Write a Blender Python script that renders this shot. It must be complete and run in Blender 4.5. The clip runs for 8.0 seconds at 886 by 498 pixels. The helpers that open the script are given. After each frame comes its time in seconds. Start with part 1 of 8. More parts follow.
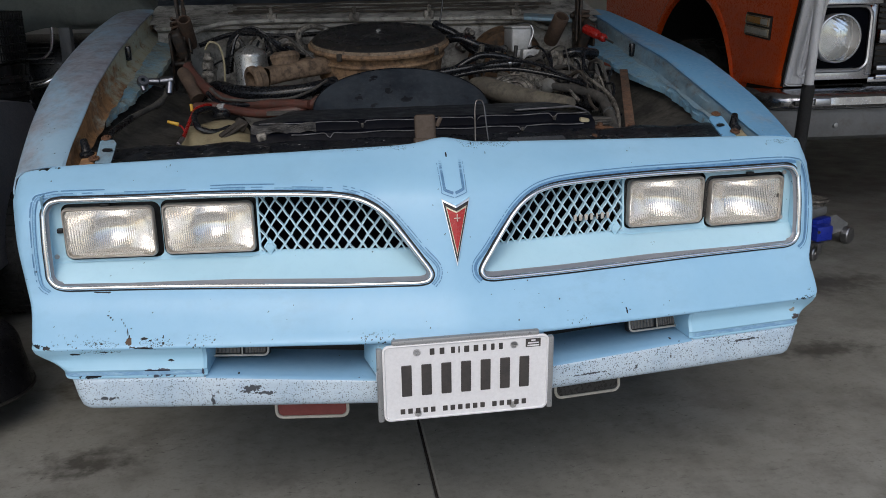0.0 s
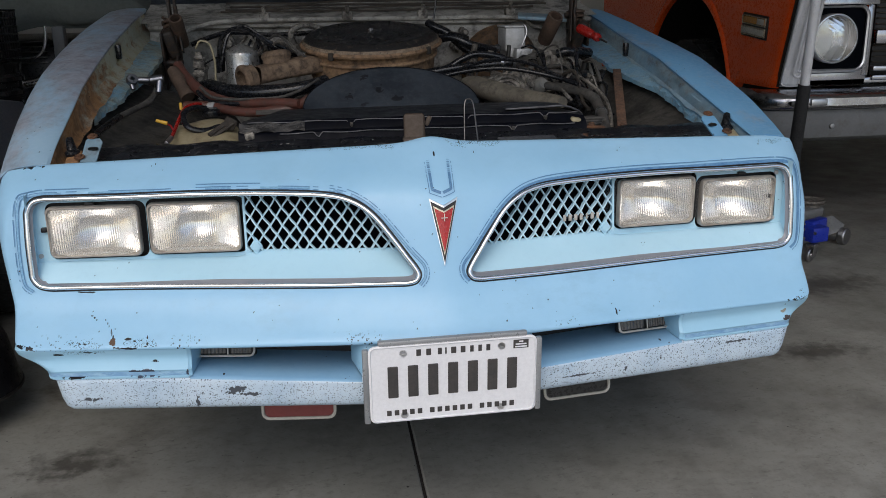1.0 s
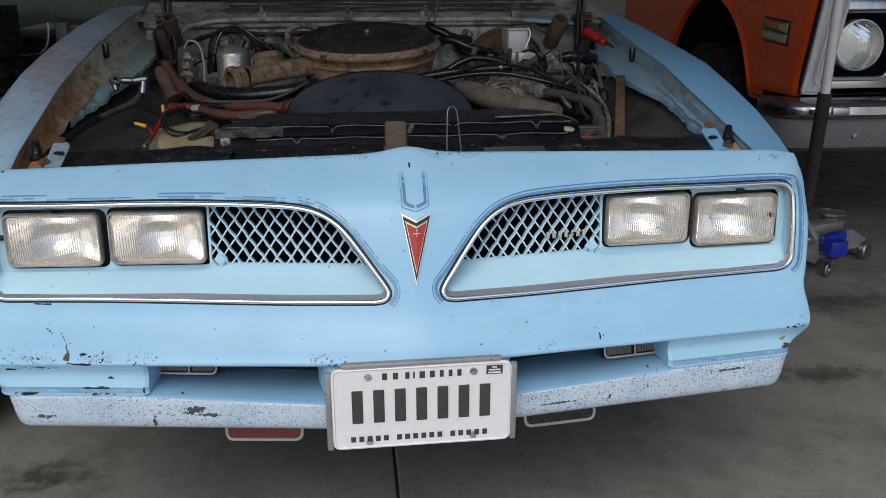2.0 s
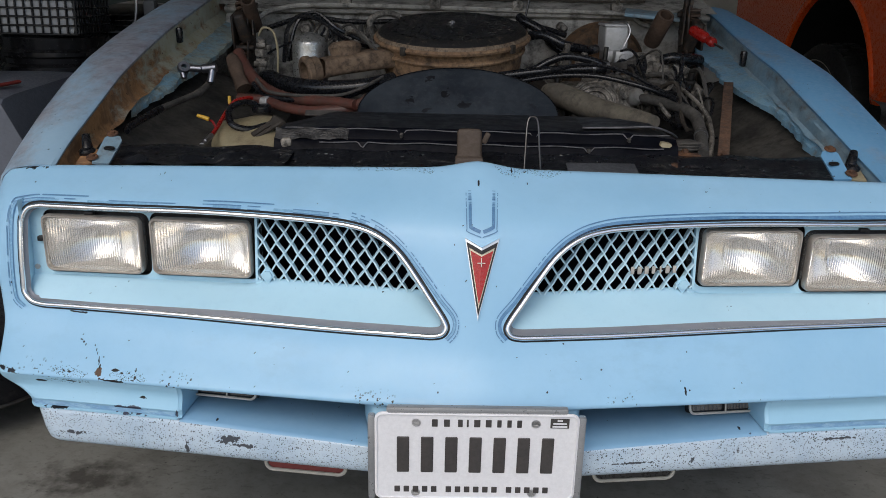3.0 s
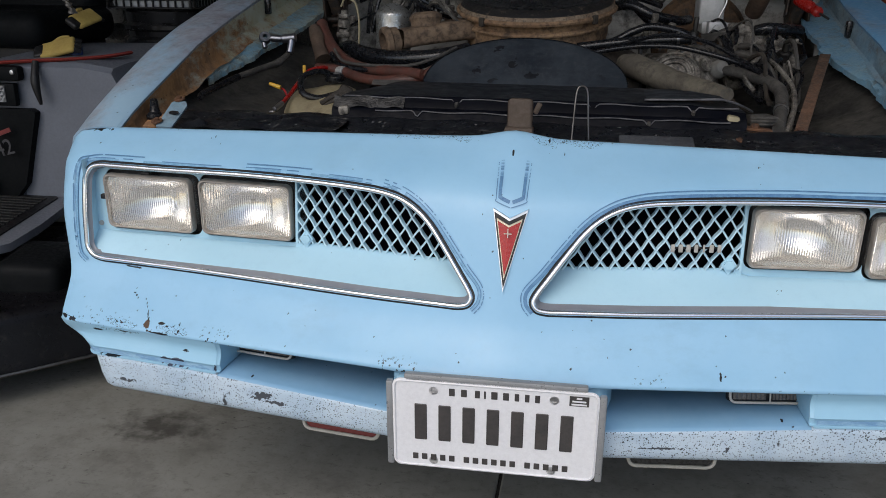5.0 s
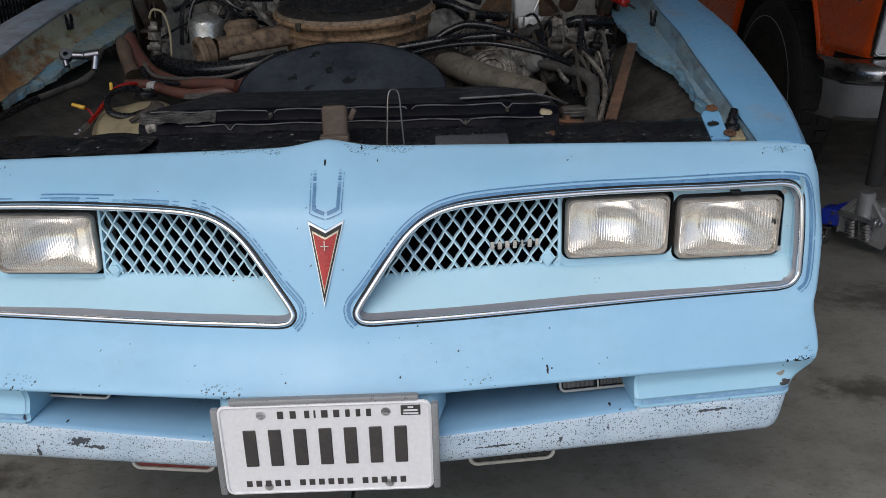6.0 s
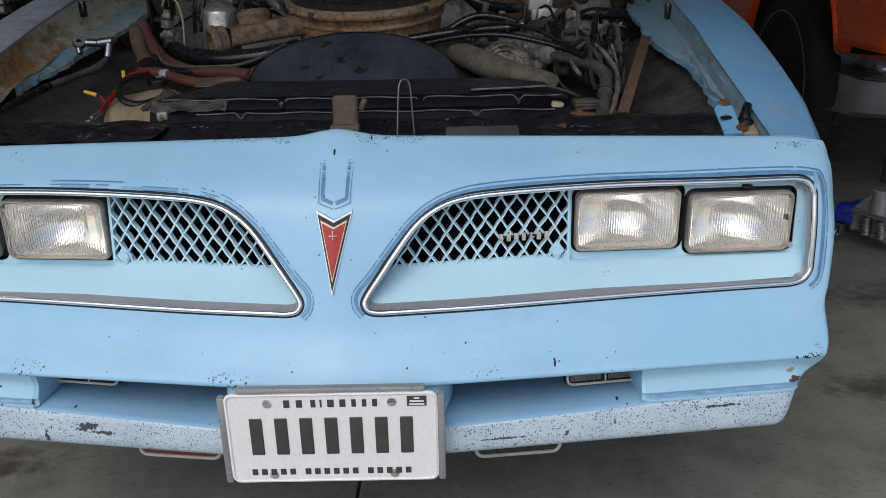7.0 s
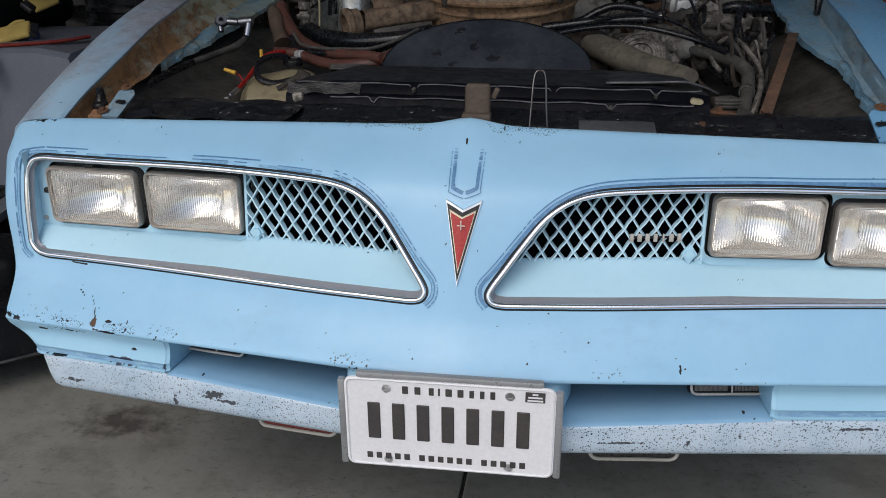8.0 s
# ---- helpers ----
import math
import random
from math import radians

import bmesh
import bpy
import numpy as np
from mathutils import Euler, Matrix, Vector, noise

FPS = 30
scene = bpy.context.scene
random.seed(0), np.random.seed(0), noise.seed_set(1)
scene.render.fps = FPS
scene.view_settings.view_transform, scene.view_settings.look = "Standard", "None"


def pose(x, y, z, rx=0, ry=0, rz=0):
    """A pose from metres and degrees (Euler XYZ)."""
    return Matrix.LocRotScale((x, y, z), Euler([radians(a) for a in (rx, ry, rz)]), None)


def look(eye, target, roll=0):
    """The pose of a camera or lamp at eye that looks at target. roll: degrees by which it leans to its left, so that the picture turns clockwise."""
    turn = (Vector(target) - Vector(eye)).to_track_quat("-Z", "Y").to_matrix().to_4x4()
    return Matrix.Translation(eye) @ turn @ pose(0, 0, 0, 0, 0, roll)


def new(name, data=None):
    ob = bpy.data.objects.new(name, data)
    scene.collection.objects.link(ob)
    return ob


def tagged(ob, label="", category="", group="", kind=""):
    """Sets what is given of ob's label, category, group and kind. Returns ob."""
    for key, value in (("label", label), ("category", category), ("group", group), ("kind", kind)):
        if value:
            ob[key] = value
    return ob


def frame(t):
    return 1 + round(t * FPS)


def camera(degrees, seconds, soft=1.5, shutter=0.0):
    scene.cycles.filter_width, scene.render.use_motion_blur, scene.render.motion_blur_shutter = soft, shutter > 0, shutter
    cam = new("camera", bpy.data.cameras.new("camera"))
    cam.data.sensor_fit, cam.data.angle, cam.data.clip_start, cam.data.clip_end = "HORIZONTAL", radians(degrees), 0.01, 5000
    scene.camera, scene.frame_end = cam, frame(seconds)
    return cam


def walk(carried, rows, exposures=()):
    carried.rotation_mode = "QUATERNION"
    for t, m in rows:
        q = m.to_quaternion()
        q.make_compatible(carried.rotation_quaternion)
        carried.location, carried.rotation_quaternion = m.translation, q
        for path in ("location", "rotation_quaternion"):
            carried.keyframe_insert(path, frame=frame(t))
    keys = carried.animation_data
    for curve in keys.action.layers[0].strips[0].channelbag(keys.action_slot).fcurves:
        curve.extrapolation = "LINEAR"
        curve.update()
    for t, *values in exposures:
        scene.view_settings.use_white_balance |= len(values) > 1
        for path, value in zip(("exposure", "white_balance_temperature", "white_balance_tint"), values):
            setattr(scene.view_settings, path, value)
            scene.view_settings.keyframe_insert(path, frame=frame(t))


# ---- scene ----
# ---- camera ----
cam = camera(54.76, 8.0, soft=0.6)
PATH = [
    (0, (-0.234, -1.503, 1.038), (0.029, 0.404, 0.493), -1.2),
    (0.5, (-0.224, -1.5, 1.035), (0.037, 0.407, 0.493), -1.2),
    (1, (-0.209, -1.492, 1.032), (0.054, 0.415, 0.489), -1.1),
    (2.3, (-0.081, -1.346, 1.046), (0.08, 0.571, 0.498), 0.0),
    (2.5, (-0.077, -1.294, 1.057), (0.052, 0.621, 0.493), 0.4),
    (3, (-0.052, -1.229, 1.064), (-0.059, 0.684, 0.478), 1.2),
    (3.5, (0.02, -1.224, 1.06), (-0.178, 0.672, 0.455), 1.4),
    (4, (0.077, -1.221, 1.049), (-0.235, 0.654, 0.426), 1.2),
    (4.2, (0.088, -1.221, 1.047), (-0.26, 0.645, 0.417), 0.9),
    (5.3, (0.126, -1.197, 1.048), (-0.152, 0.677, 0.408), -0.2),
    (5.5, (0.138, -1.19, 1.052), (-0.07, 0.692, 0.408), -0.6),
    (6, (0.182, -1.17, 1.054), (0.171, 0.724, 0.413), -1.6),
    (6.5, (0.204, -1.169, 1.055), (0.252, 0.725, 0.415), -2.0),
    (7, (0.187, -1.167, 1.05), (0.148, 0.722, 0.394), -1.1),
    (7.5, (0.14, -1.168, 1.05), (-0.107, 0.696, 0.37), 0.1),
    (8, (0.155, -1.153, 1.055), (-0.13, 0.705, 0.37), -0.0),
]
walk(cam, [(t, look(eye, target, roll)) for t, eye, target, roll in PATH])
scene.view_settings.exposure = 0.12

# ---- daylight: overcast sky in front of the open garage ----
world = bpy.data.worlds.new("sky")
scene.world = world
world.use_nodes = True
wn = world.node_tree
sky = wn.nodes.new("ShaderNodeTexSky")
sky.sky_type, sky.sun_disc = "NISHITA", False
sky.sun_elevation, sky.sun_rotation = radians(48), radians(200)
sky.air_density, sky.dust_density, sky.ozone_density = 1.0, 2.5, 1.0
wn.links.new(sky.outputs[0], wn.nodes["Background"].inputs[0])
wn.nodes["Background"].inputs[1].default_value = 0.15
sun_data = bpy.data.lights.new("sun", "SUN")
sun_data.energy, sun_data.angle, sun_data.color = 0.9, radians(50), (1.0, 0.96, 0.9)
sun = new("sun", sun_data)
sun.matrix_world = look((-1.0, -4.0, 4.6), (0, 0, 0))


# ---- mesh helpers ----
def geo_join(*geos):
    verts, faces = [], []
    for v, f in geos:
        n = len(verts)
        verts += [tuple(p) for p in v]
        faces += [tuple(i + n for i in q) for q in f]
    return verts, faces


def geo_move(geo, m):
    return [tuple(m @ Vector(p)) for p in geo[0]], geo[1]


def geo_mirror(geo):
    return [(-x, y, z) for x, y, z in geo[0]], [tuple(reversed(f)) for f in geo[1]]


def geo_left(geo):
    """The mirror image, a little wider towards both ends."""
    v, f = geo_mirror(geo)
    return [(x - 0.008 * min(max((-x - 0.60) / 0.12, 0.0), 1.0) + 0.002 * min(max((0.30 + x) / 0.15, 0.0), 1.0), y, z) for x, y, z in v], f


def from_bm(bm):
    bm.verts.index_update()
    out = [tuple(v.co) for v in bm.verts], [tuple(v.index for v in f.verts) for f in bm.faces]
    bm.free()
    return out


def box(cx, cy, cz, sx, sy, sz, bevel=0.0, seg=2, turn=None):
    bm = bmesh.new()
    bmesh.ops.create_cube(bm, size=1.0)
    bmesh.ops.scale(bm, vec=(sx, sy, sz), verts=bm.verts)
    if bevel:
        bmesh.ops.bevel(bm, geom=bm.edges[:], offset=bevel, segments=seg, affect="EDGES", profile=0.5)
    m = Matrix.Translation((cx, cy, cz))
    if turn:
        m = pose(cx, cy, cz, *turn)
    bmesh.ops.transform(bm, matrix=m, verts=bm.verts)
    return from_bm(bm)


def grid(rows, closed=False):
    n = len(rows[0])
    verts = [tuple(p) for r in rows for p in r]
    faces = []
    for i in range(len(rows) - 1):
        for j in range(n if closed else n - 1):
            k = (j + 1) % n
            faces.append((i * n + j, i * n + k, (i + 1) * n + k, (i + 1) * n + j))
    return verts, faces


def lathe(profile, n=32, m=None):
    """Profile of (radius, height) turned about z, then moved by m."""
    rows = [[(r * math.cos(a), r * math.sin(a), h) for a in np.linspace(0, 2 * math.pi, n, endpoint=False)] for r, h in profile]
    geo = grid(rows, closed=True)
    return geo_move(geo, m) if m else geo


def along(a, b):
    """The pose at a whose z axis points at b."""
    d = Vector(b) - Vector(a)
    return Matrix.Translation(a) @ d.to_track_quat("Z", "Y").to_matrix().to_4x4()


def rod(a, b, r, n=14, r2=None):
    h = (Vector(b) - Vector(a)).length
    r2 = r if r2 is None else r2
    e = min(r, r2, h / 2) * 0.18
    return lathe([(0, 0), (r - e, 0), (r, e), (r2, h - e), (r2 - e, h), (0, h)], n, along(a, b))


def smooth_path(points, steps=8, closed=False):
    p = [Vector(q) for q in points]
    n = len(p)
    out = []
    for i in range(n if closed else n - 1):
        a, b, c, d = (p[(i - 1) % n], p[i], p[(i + 1) % n], p[(i + 2) % n]) if closed else (p[max(i - 1, 0)], p[i], p[i + 1], p[min(i + 2, n - 1)])
        for s in range(steps):
            t = s / steps
            out.append(0.5 * ((2 * b) + (c - a) * t + (2 * a - 5 * b + 4 * c - d) * t * t + (3 * b - a - 3 * c + d) * t**3))
    if not closed:
        out.append(p[-1])
    return out


def tube(points, r, n=10, steps=8, closed=False, ridges=0.0, flat=1.0, fixed=None):
    """A hose along points; r may be a list of radii, one a point."""
    path = smooth_path(points, steps, closed)
    m = len(path)
    radii = np.interp(np.linspace(0, 1, m), np.linspace(0, 1, len(r)), r) if isinstance(r, (list, tuple)) else np.full(m, r)
    rows, up = [], Vector((0.13, 0.07, 1)).normalized()
    for i, p in enumerate(path):
        d = (path[(i + 1) % m] - path[i - 1]) if closed else (path[min(i + 1, m - 1)] - path[max(i - 1, 0)])
        d = d.normalized()
        side = d.cross(Vector(fixed) if fixed else up)
        side = side.normalized() if side.length > 1e-4 else Vector((1, 0, 0))
        over = side.cross(d)
        up = over
        rr = radii[i] * (1 + (ridges if i % 2 else 0))
        rows.append([tuple(p + side * (rr * math.cos(a)) + over * (rr * flat * math.sin(a))) for a in np.linspace(0, 2 * math.pi, n, endpoint=False)])
    if closed:
        rows.append(rows[0])
    verts, faces = grid(rows, closed=True)
    if not closed:
        faces += [tuple(range(n - 1, -1, -1)), tuple(range(len(verts) - n, len(verts)))]
    return verts, faces


def prism(outline, depth, m=None):
    """A flat outline of (x, z) with a depth along y."""
    n = len(outline)
    verts = [(x, 0, z) for x, z in outline] + [(x, depth, z) for x, z in outline]
    faces = [tuple(range(n)), tuple(range(2 * n - 1, n - 1, -1))] + [(i, i + n, (i + 1) % n + n, (i + 1) % n) for i in range(n)]
    geo = verts, faces
    return geo_move(geo, m) if m else geo


def rounded(w, h, r, n=5, cx=0.0, cz=0.0):
    """A rounded rectangle outline of (x, z), counted against the clock."""
    out = []
    for qx, qz, a0 in ((1, -1, -90), (1, 1, 0), (-1, 1, 90), (-1, -1, 180)):
        for a in np.linspace(a0, a0 + 90, n):
            out.append((cx + qx * (w / 2 - r) + r * math.cos(radians(a)), cz + qz * (h / 2 - r) + r * math.sin(radians(a))))
    return out


def thing(name, label, category, at=(0, 0, 0), group="", kind=""):
    return tagged(_at(new(name), at), label, category, group, kind)


def _at(ob, at):
    ob.location = at
    return ob


def part(name, geo, material, parent=None, label="", smooth=True, angle=38, kind=""):
    """Links a mesh of (verts, faces) as one object under a thing or a part."""
    if isinstance(geo, bmesh.types.BMesh):
        geo = from_bm(geo)
    data = bpy.data.meshes.new(name)
    data.from_pydata([tuple(p) for p in geo[0]], [], [tuple(f) for f in geo[1]])
    bm = bmesh.new()
    bm.from_mesh(data)
    bmesh.ops.remove_doubles(bm, verts=bm.verts, dist=1e-5)
    bmesh.ops.recalc_face_normals(bm, faces=bm.faces)
    bm.to_mesh(data)
    bm.free()
    if smooth:
        data.shade_smooth()
        data.set_sharp_from_angle(angle=radians(angle))
    data.materials.append(material)
    ob = new(name, data)
    if parent:
        ob.parent = parent
    return tagged(ob, label, kind=kind)


def solid(name, geo, material, parent, thick, offset=1.0, label="", cutters=(), angle=38):
    """A sheet made thick, with cutters taken out of it."""
    ob = part(name, geo, material, parent, label, angle=angle)
    mod = ob.modifiers.new("thick", "SOLIDIFY")
    mod.thickness, mod.offset = thick, offset
    tools = []
    for c in cutters:
        tool = part("tool", c, material)
        cut = ob.modifiers.new("cut", "BOOLEAN")
        cut.operation, cut.object, cut.solver = "DIFFERENCE", tool, "EXACT"
        tools.append(tool)
    bpy.context.view_layer.update()
    made = bpy.data.meshes.new_from_object(ob.evaluated_get(bpy.context.evaluated_depsgraph_get()))
    ob.modifiers.clear()
    ob.data = made
    made.shade_smooth()
    made.set_sharp_from_angle(angle=radians(angle))
    for tool in tools:
        bpy.data.objects.remove(tool)
    return ob


# ---- materials ----
class Nodes:
    """A small writer of node materials."""

    def __init__(self, name, rough=0.5, metal=0.0, coat=0.0, spec=0.5):
        self.material = bpy.data.materials.new(name)
        self.material.use_nodes = True
        self.tree = self.material.node_tree
        self.shader = self.tree.nodes["Principled BSDF"]
        self.shader.inputs["Roughness"].default_value = rough
        self.shader.inputs["Metallic"].default_value = metal
        self.shader.inputs["Coat Weight"].default_value = coat
        self.shader.inputs["Coat Roughness"].default_value = 0.12
        self.shader.inputs["Specular IOR Level"].default_value = spec
        self.place = self.tree.nodes.new("ShaderNodeTexCoord").outputs["Object"]

    def add(self, kind):
        return self.tree.nodes.new(kind)

    def link(self, a, b):
        self.tree.links.new(a, b)

    def noise(self, scale, detail=4.0, rough=0.6, stretch=(1, 1, 1), place=None):
        n = self.add("ShaderNodeTexNoise")
        n.inputs["Scale"].default_value, n.inputs["Detail"].default_value, n.inputs["Roughness"].default_value = scale, detail, rough
        m = self.add("ShaderNodeMapping")
        m.inputs["Scale"].default_value = stretch
        self.link(place or self.place, m.inputs[0])
        self.link(m.outputs[0], n.inputs["Vector"])
        return n.outputs["Fac"]

    def ramp(self, fac, lo, hi, a=0.0, b=1.0):
        r = self.add("ShaderNodeMapRange")
        for key, v in (("From Min", lo), ("From Max", hi), ("To Min", a), ("To Max", b)):
            r.inputs[key].default_value = v
        self.link(fac, r.inputs["Value"])
        return r.outputs[0]

    def math(self, op, a, b=None):
        n = self.add("ShaderNodeMath")
        n.operation = op
        for i, v in enumerate((a, b)):
            if v is None:
                continue
            if isinstance(v, (int, float)):
                n.inputs[i].default_value = v
            else:
                self.link(v, n.inputs[i])
        return n.outputs[0]

    def mix(self, fac, a, b):
        n = self.add("ShaderNodeMix")
        n.data_type = "RGBA"
        for sock, v in ((n.inputs[0], fac), (n.inputs[6], a), (n.inputs[7], b)):
            if isinstance(v, (int, float)):
                sock.default_value = v
            elif isinstance(v, tuple):
                sock.default_value = (*v, 1.0)
            else:
                self.link(v, sock)
        return n.outputs[2]

    def axis(self, k):
        s = self.add("ShaderNodeSeparateXYZ")
        self.link(self.place, s.inputs[0])
        return s.outputs[k]

    def spots(self, scale, size, share=1.0, stretch=(1, 1, 1)):
        """Small separate flecks: 1 inside, 0 outside."""
        m = self.add("ShaderNodeMapping")
        m.inputs["Scale"].default_value = stretch
        w = self.noise(scale * 1.7, 2.0)
        add = self.add("ShaderNodeVectorMath")
        add.operation = "MULTIPLY_ADD"
        c = self.add("ShaderNodeCombineXYZ")
        for i in range(3):
            self.link(w, c.inputs[i])
        self.link(c.outputs[0], add.inputs[0])
        add.inputs[1].default_value = (0.9 / scale,) * 3
        self.link(self.place, add.inputs[2])
        self.link(add.outputs[0], m.inputs[0])
        v = self.add("ShaderNodeTexVoronoi")
        v.inputs["Scale"].default_value = scale
        self.link(m.outputs[0], v.inputs["Vector"])
        s = self.add("ShaderNodeSeparateColor")
        self.link(v.outputs["Color"], s.inputs[0])
        limit = self.ramp(s.outputs[0], 1 - share, 1.0, 0.0, size)
        return self.math("LESS_THAN", v.outputs["Distance"], limit)

    def blot(self, at, size, edge=0.5, scale=60.0, soft=0.0):
        """A ragged blot at a place: 1 inside, 0 outside."""
        sub = self.add("ShaderNodeVectorMath")
        sub.operation = "SUBTRACT"
        self.link(self.place, sub.inputs[0])
        sub.inputs[1].default_value = at
        div = self.add("ShaderNodeVectorMath")
        div.operation = "DIVIDE"
        self.link(sub.outputs[0], div.inputs[0])
        div.inputs[1].default_value = size
        length = self.add("ShaderNodeVectorMath")
        length.operation = "LENGTH"
        self.link(div.outputs[0], length.inputs[0])
        n = self.ramp(self.noise(scale, 3.0), 0.3, 0.7, -edge, edge)
        if soft:
            return self.ramp(self.math("ADD", length.outputs["Value"], n), 1.0 + soft, 1.0 - soft)
        return self.math("LESS_THAN", self.math("ADD", length.outputs["Value"], n), 1.0)

    def bump(self, height, strength=0.2, distance=0.002):
        b = self.add("ShaderNodeBump")
        b.inputs["Strength"].default_value, b.inputs["Distance"].default_value = strength, distance
        self.link(height, b.inputs["Height"])
        self.link(b.outputs[0], self.shader.inputs["Normal"])

    def colour(self, c):
        if isinstance(c, tuple):
            self.shader.inputs["Base Color"].default_value = (*c, 1.0)
        else:
            self.link(c, self.shader.inputs["Base Color"])

    def rough(self, r):
        self.link(r, self.shader.inputs["Roughness"])


def stuff(name, a, b, rough=0.6, metal=0.0, coarse=6.0, fine=120.0, lo=0.35, hi=0.65, bump=0.2, spread=0.15, coat=0.0, depth=0.001, dirt=None, dirt_share=0.0, stretch=(1, 1, 1)):
    """A surface of two tones with grain, worn gloss and fine relief, and dirt in patches."""
    n = Nodes(name, rough, metal, coat)
    big = n.ramp(n.noise(coarse, 5.0, 0.65, stretch), lo, hi)
    c = n.mix(big, a, b)
    small = n.noise(fine, 3.0, 0.7, stretch)
    c = n.mix(n.ramp(small, 0.35, 0.75, 0.0, 0.18), c, tuple(v * 0.45 for v in a))
    if dirt:
        d = n.ramp(n.noise(coarse * 3.0, 8.0, 0.75, stretch), 0.58 - dirt_share * 0.4, 0.76 - dirt_share * 0.4, 0.0, 0.85)
        c = n.mix(d, c, dirt)
    n.colour(c)
    n.rough(n.ramp(small, 0.3, 0.7, max(rough - spread, 0.02), min(rough + spread, 1.0)))
    if bump:
        n.bump(small, bump, depth)
    return n.material


BLUE, BLUE2 = (0.278, 0.515, 0.724), (0.318, 0.555, 0.758)


def body_paint(name, patina=0.0, rust_at=(), chips=0.0, a=BLUE, b=BLUE2, rough=0.38, clusters=()):
    n = Nodes(name, rough, 0.0, 0.12, 0.38)
    c = n.mix(n.ramp(n.noise(5.0, 5.0), 0.35, 0.65), a, b)
    c = n.mix(n.ramp(n.noise(55.0, 6.0, 0.75), 0.5, 0.8, 0.0, 0.14), c, (0.2, 0.38, 0.52))
    if chips:
        smudge = n.math("MULTIPLY", n.ramp(n.noise(9.0, 6.0, 0.7, (1, 1, 2.2)), 0.48, 0.75), n.ramp(n.noise(2.5, 2.0), 0.4, 0.65, 0.0, 0.55))
        c = n.mix(smudge, c, (0.21, 0.37, 0.50))
        c = n.mix(n.ramp(n.noise(3.2, 3.0, 0.5, (1, 1, 3.0)), 0.52, 0.75, 0.0, 0.35), c, (0.36, 0.62, 0.80))
    if patina:
        p = n.math("ADD", n.noise(7.0, 8.0, 0.72, (1, 0.5, 1)), n.ramp(n.axis(1), 0.25, 0.7, -0.10 * patina, 0.06 * patina))
        p = n.ramp(p, 0.52 - 0.12 * patina, 0.70 - 0.10 * patina, 0.0, 0.85)
        tone = n.mix(n.ramp(n.noise(26.0, 5.0), 0.4, 0.65), (0.33, 0.34, 0.39), (0.20, 0.17, 0.175))
        c = n.mix(p, c, tone)
    flecks = n.math("MULTIPLY", n.spots(150.0, 0.26, 0.05), n.math("GREATER_THAN", n.noise(5.0, 2.0), 0.47))
    c = n.mix(flecks, c, (0.03, 0.035, 0.045))
    if chips:
        z = n.axis(2)
        band = n.math("MULTIPLY", n.ramp(z, 0.474, 0.460), n.ramp(n.math("ADD", n.noise(9.0, 2.0), n.ramp(n.axis(0), -0.45, -0.6, 0.0, 0.06)), 0.53, 0.58))
        c = n.mix(n.math("MULTIPLY", n.spots(260.0, 0.6, 0.4), band), c, (0.02, 0.025, 0.03))
    for at, size, tone in rust_at:
        c = n.mix(n.blot(at, tuple(0.85 * v for v in size), 0.75, 95.0), c, tone)
    for at, size in clusters:
        c = n.mix(n.math("MULTIPLY", n.blot(at, size, 0.7, 30.0), n.spots(520.0, 0.6, 0.6, (1, 1, 1.6))), c, DARK)
    n.colour(c)
    g = n.noise(90.0, 3.0)
    n.rough(n.ramp(g, 0.3, 0.7, rough - 0.1, rough + 0.14))
    n.bump(n.noise(28.0, 4.0), 0.08, 0.002)
    return n.material


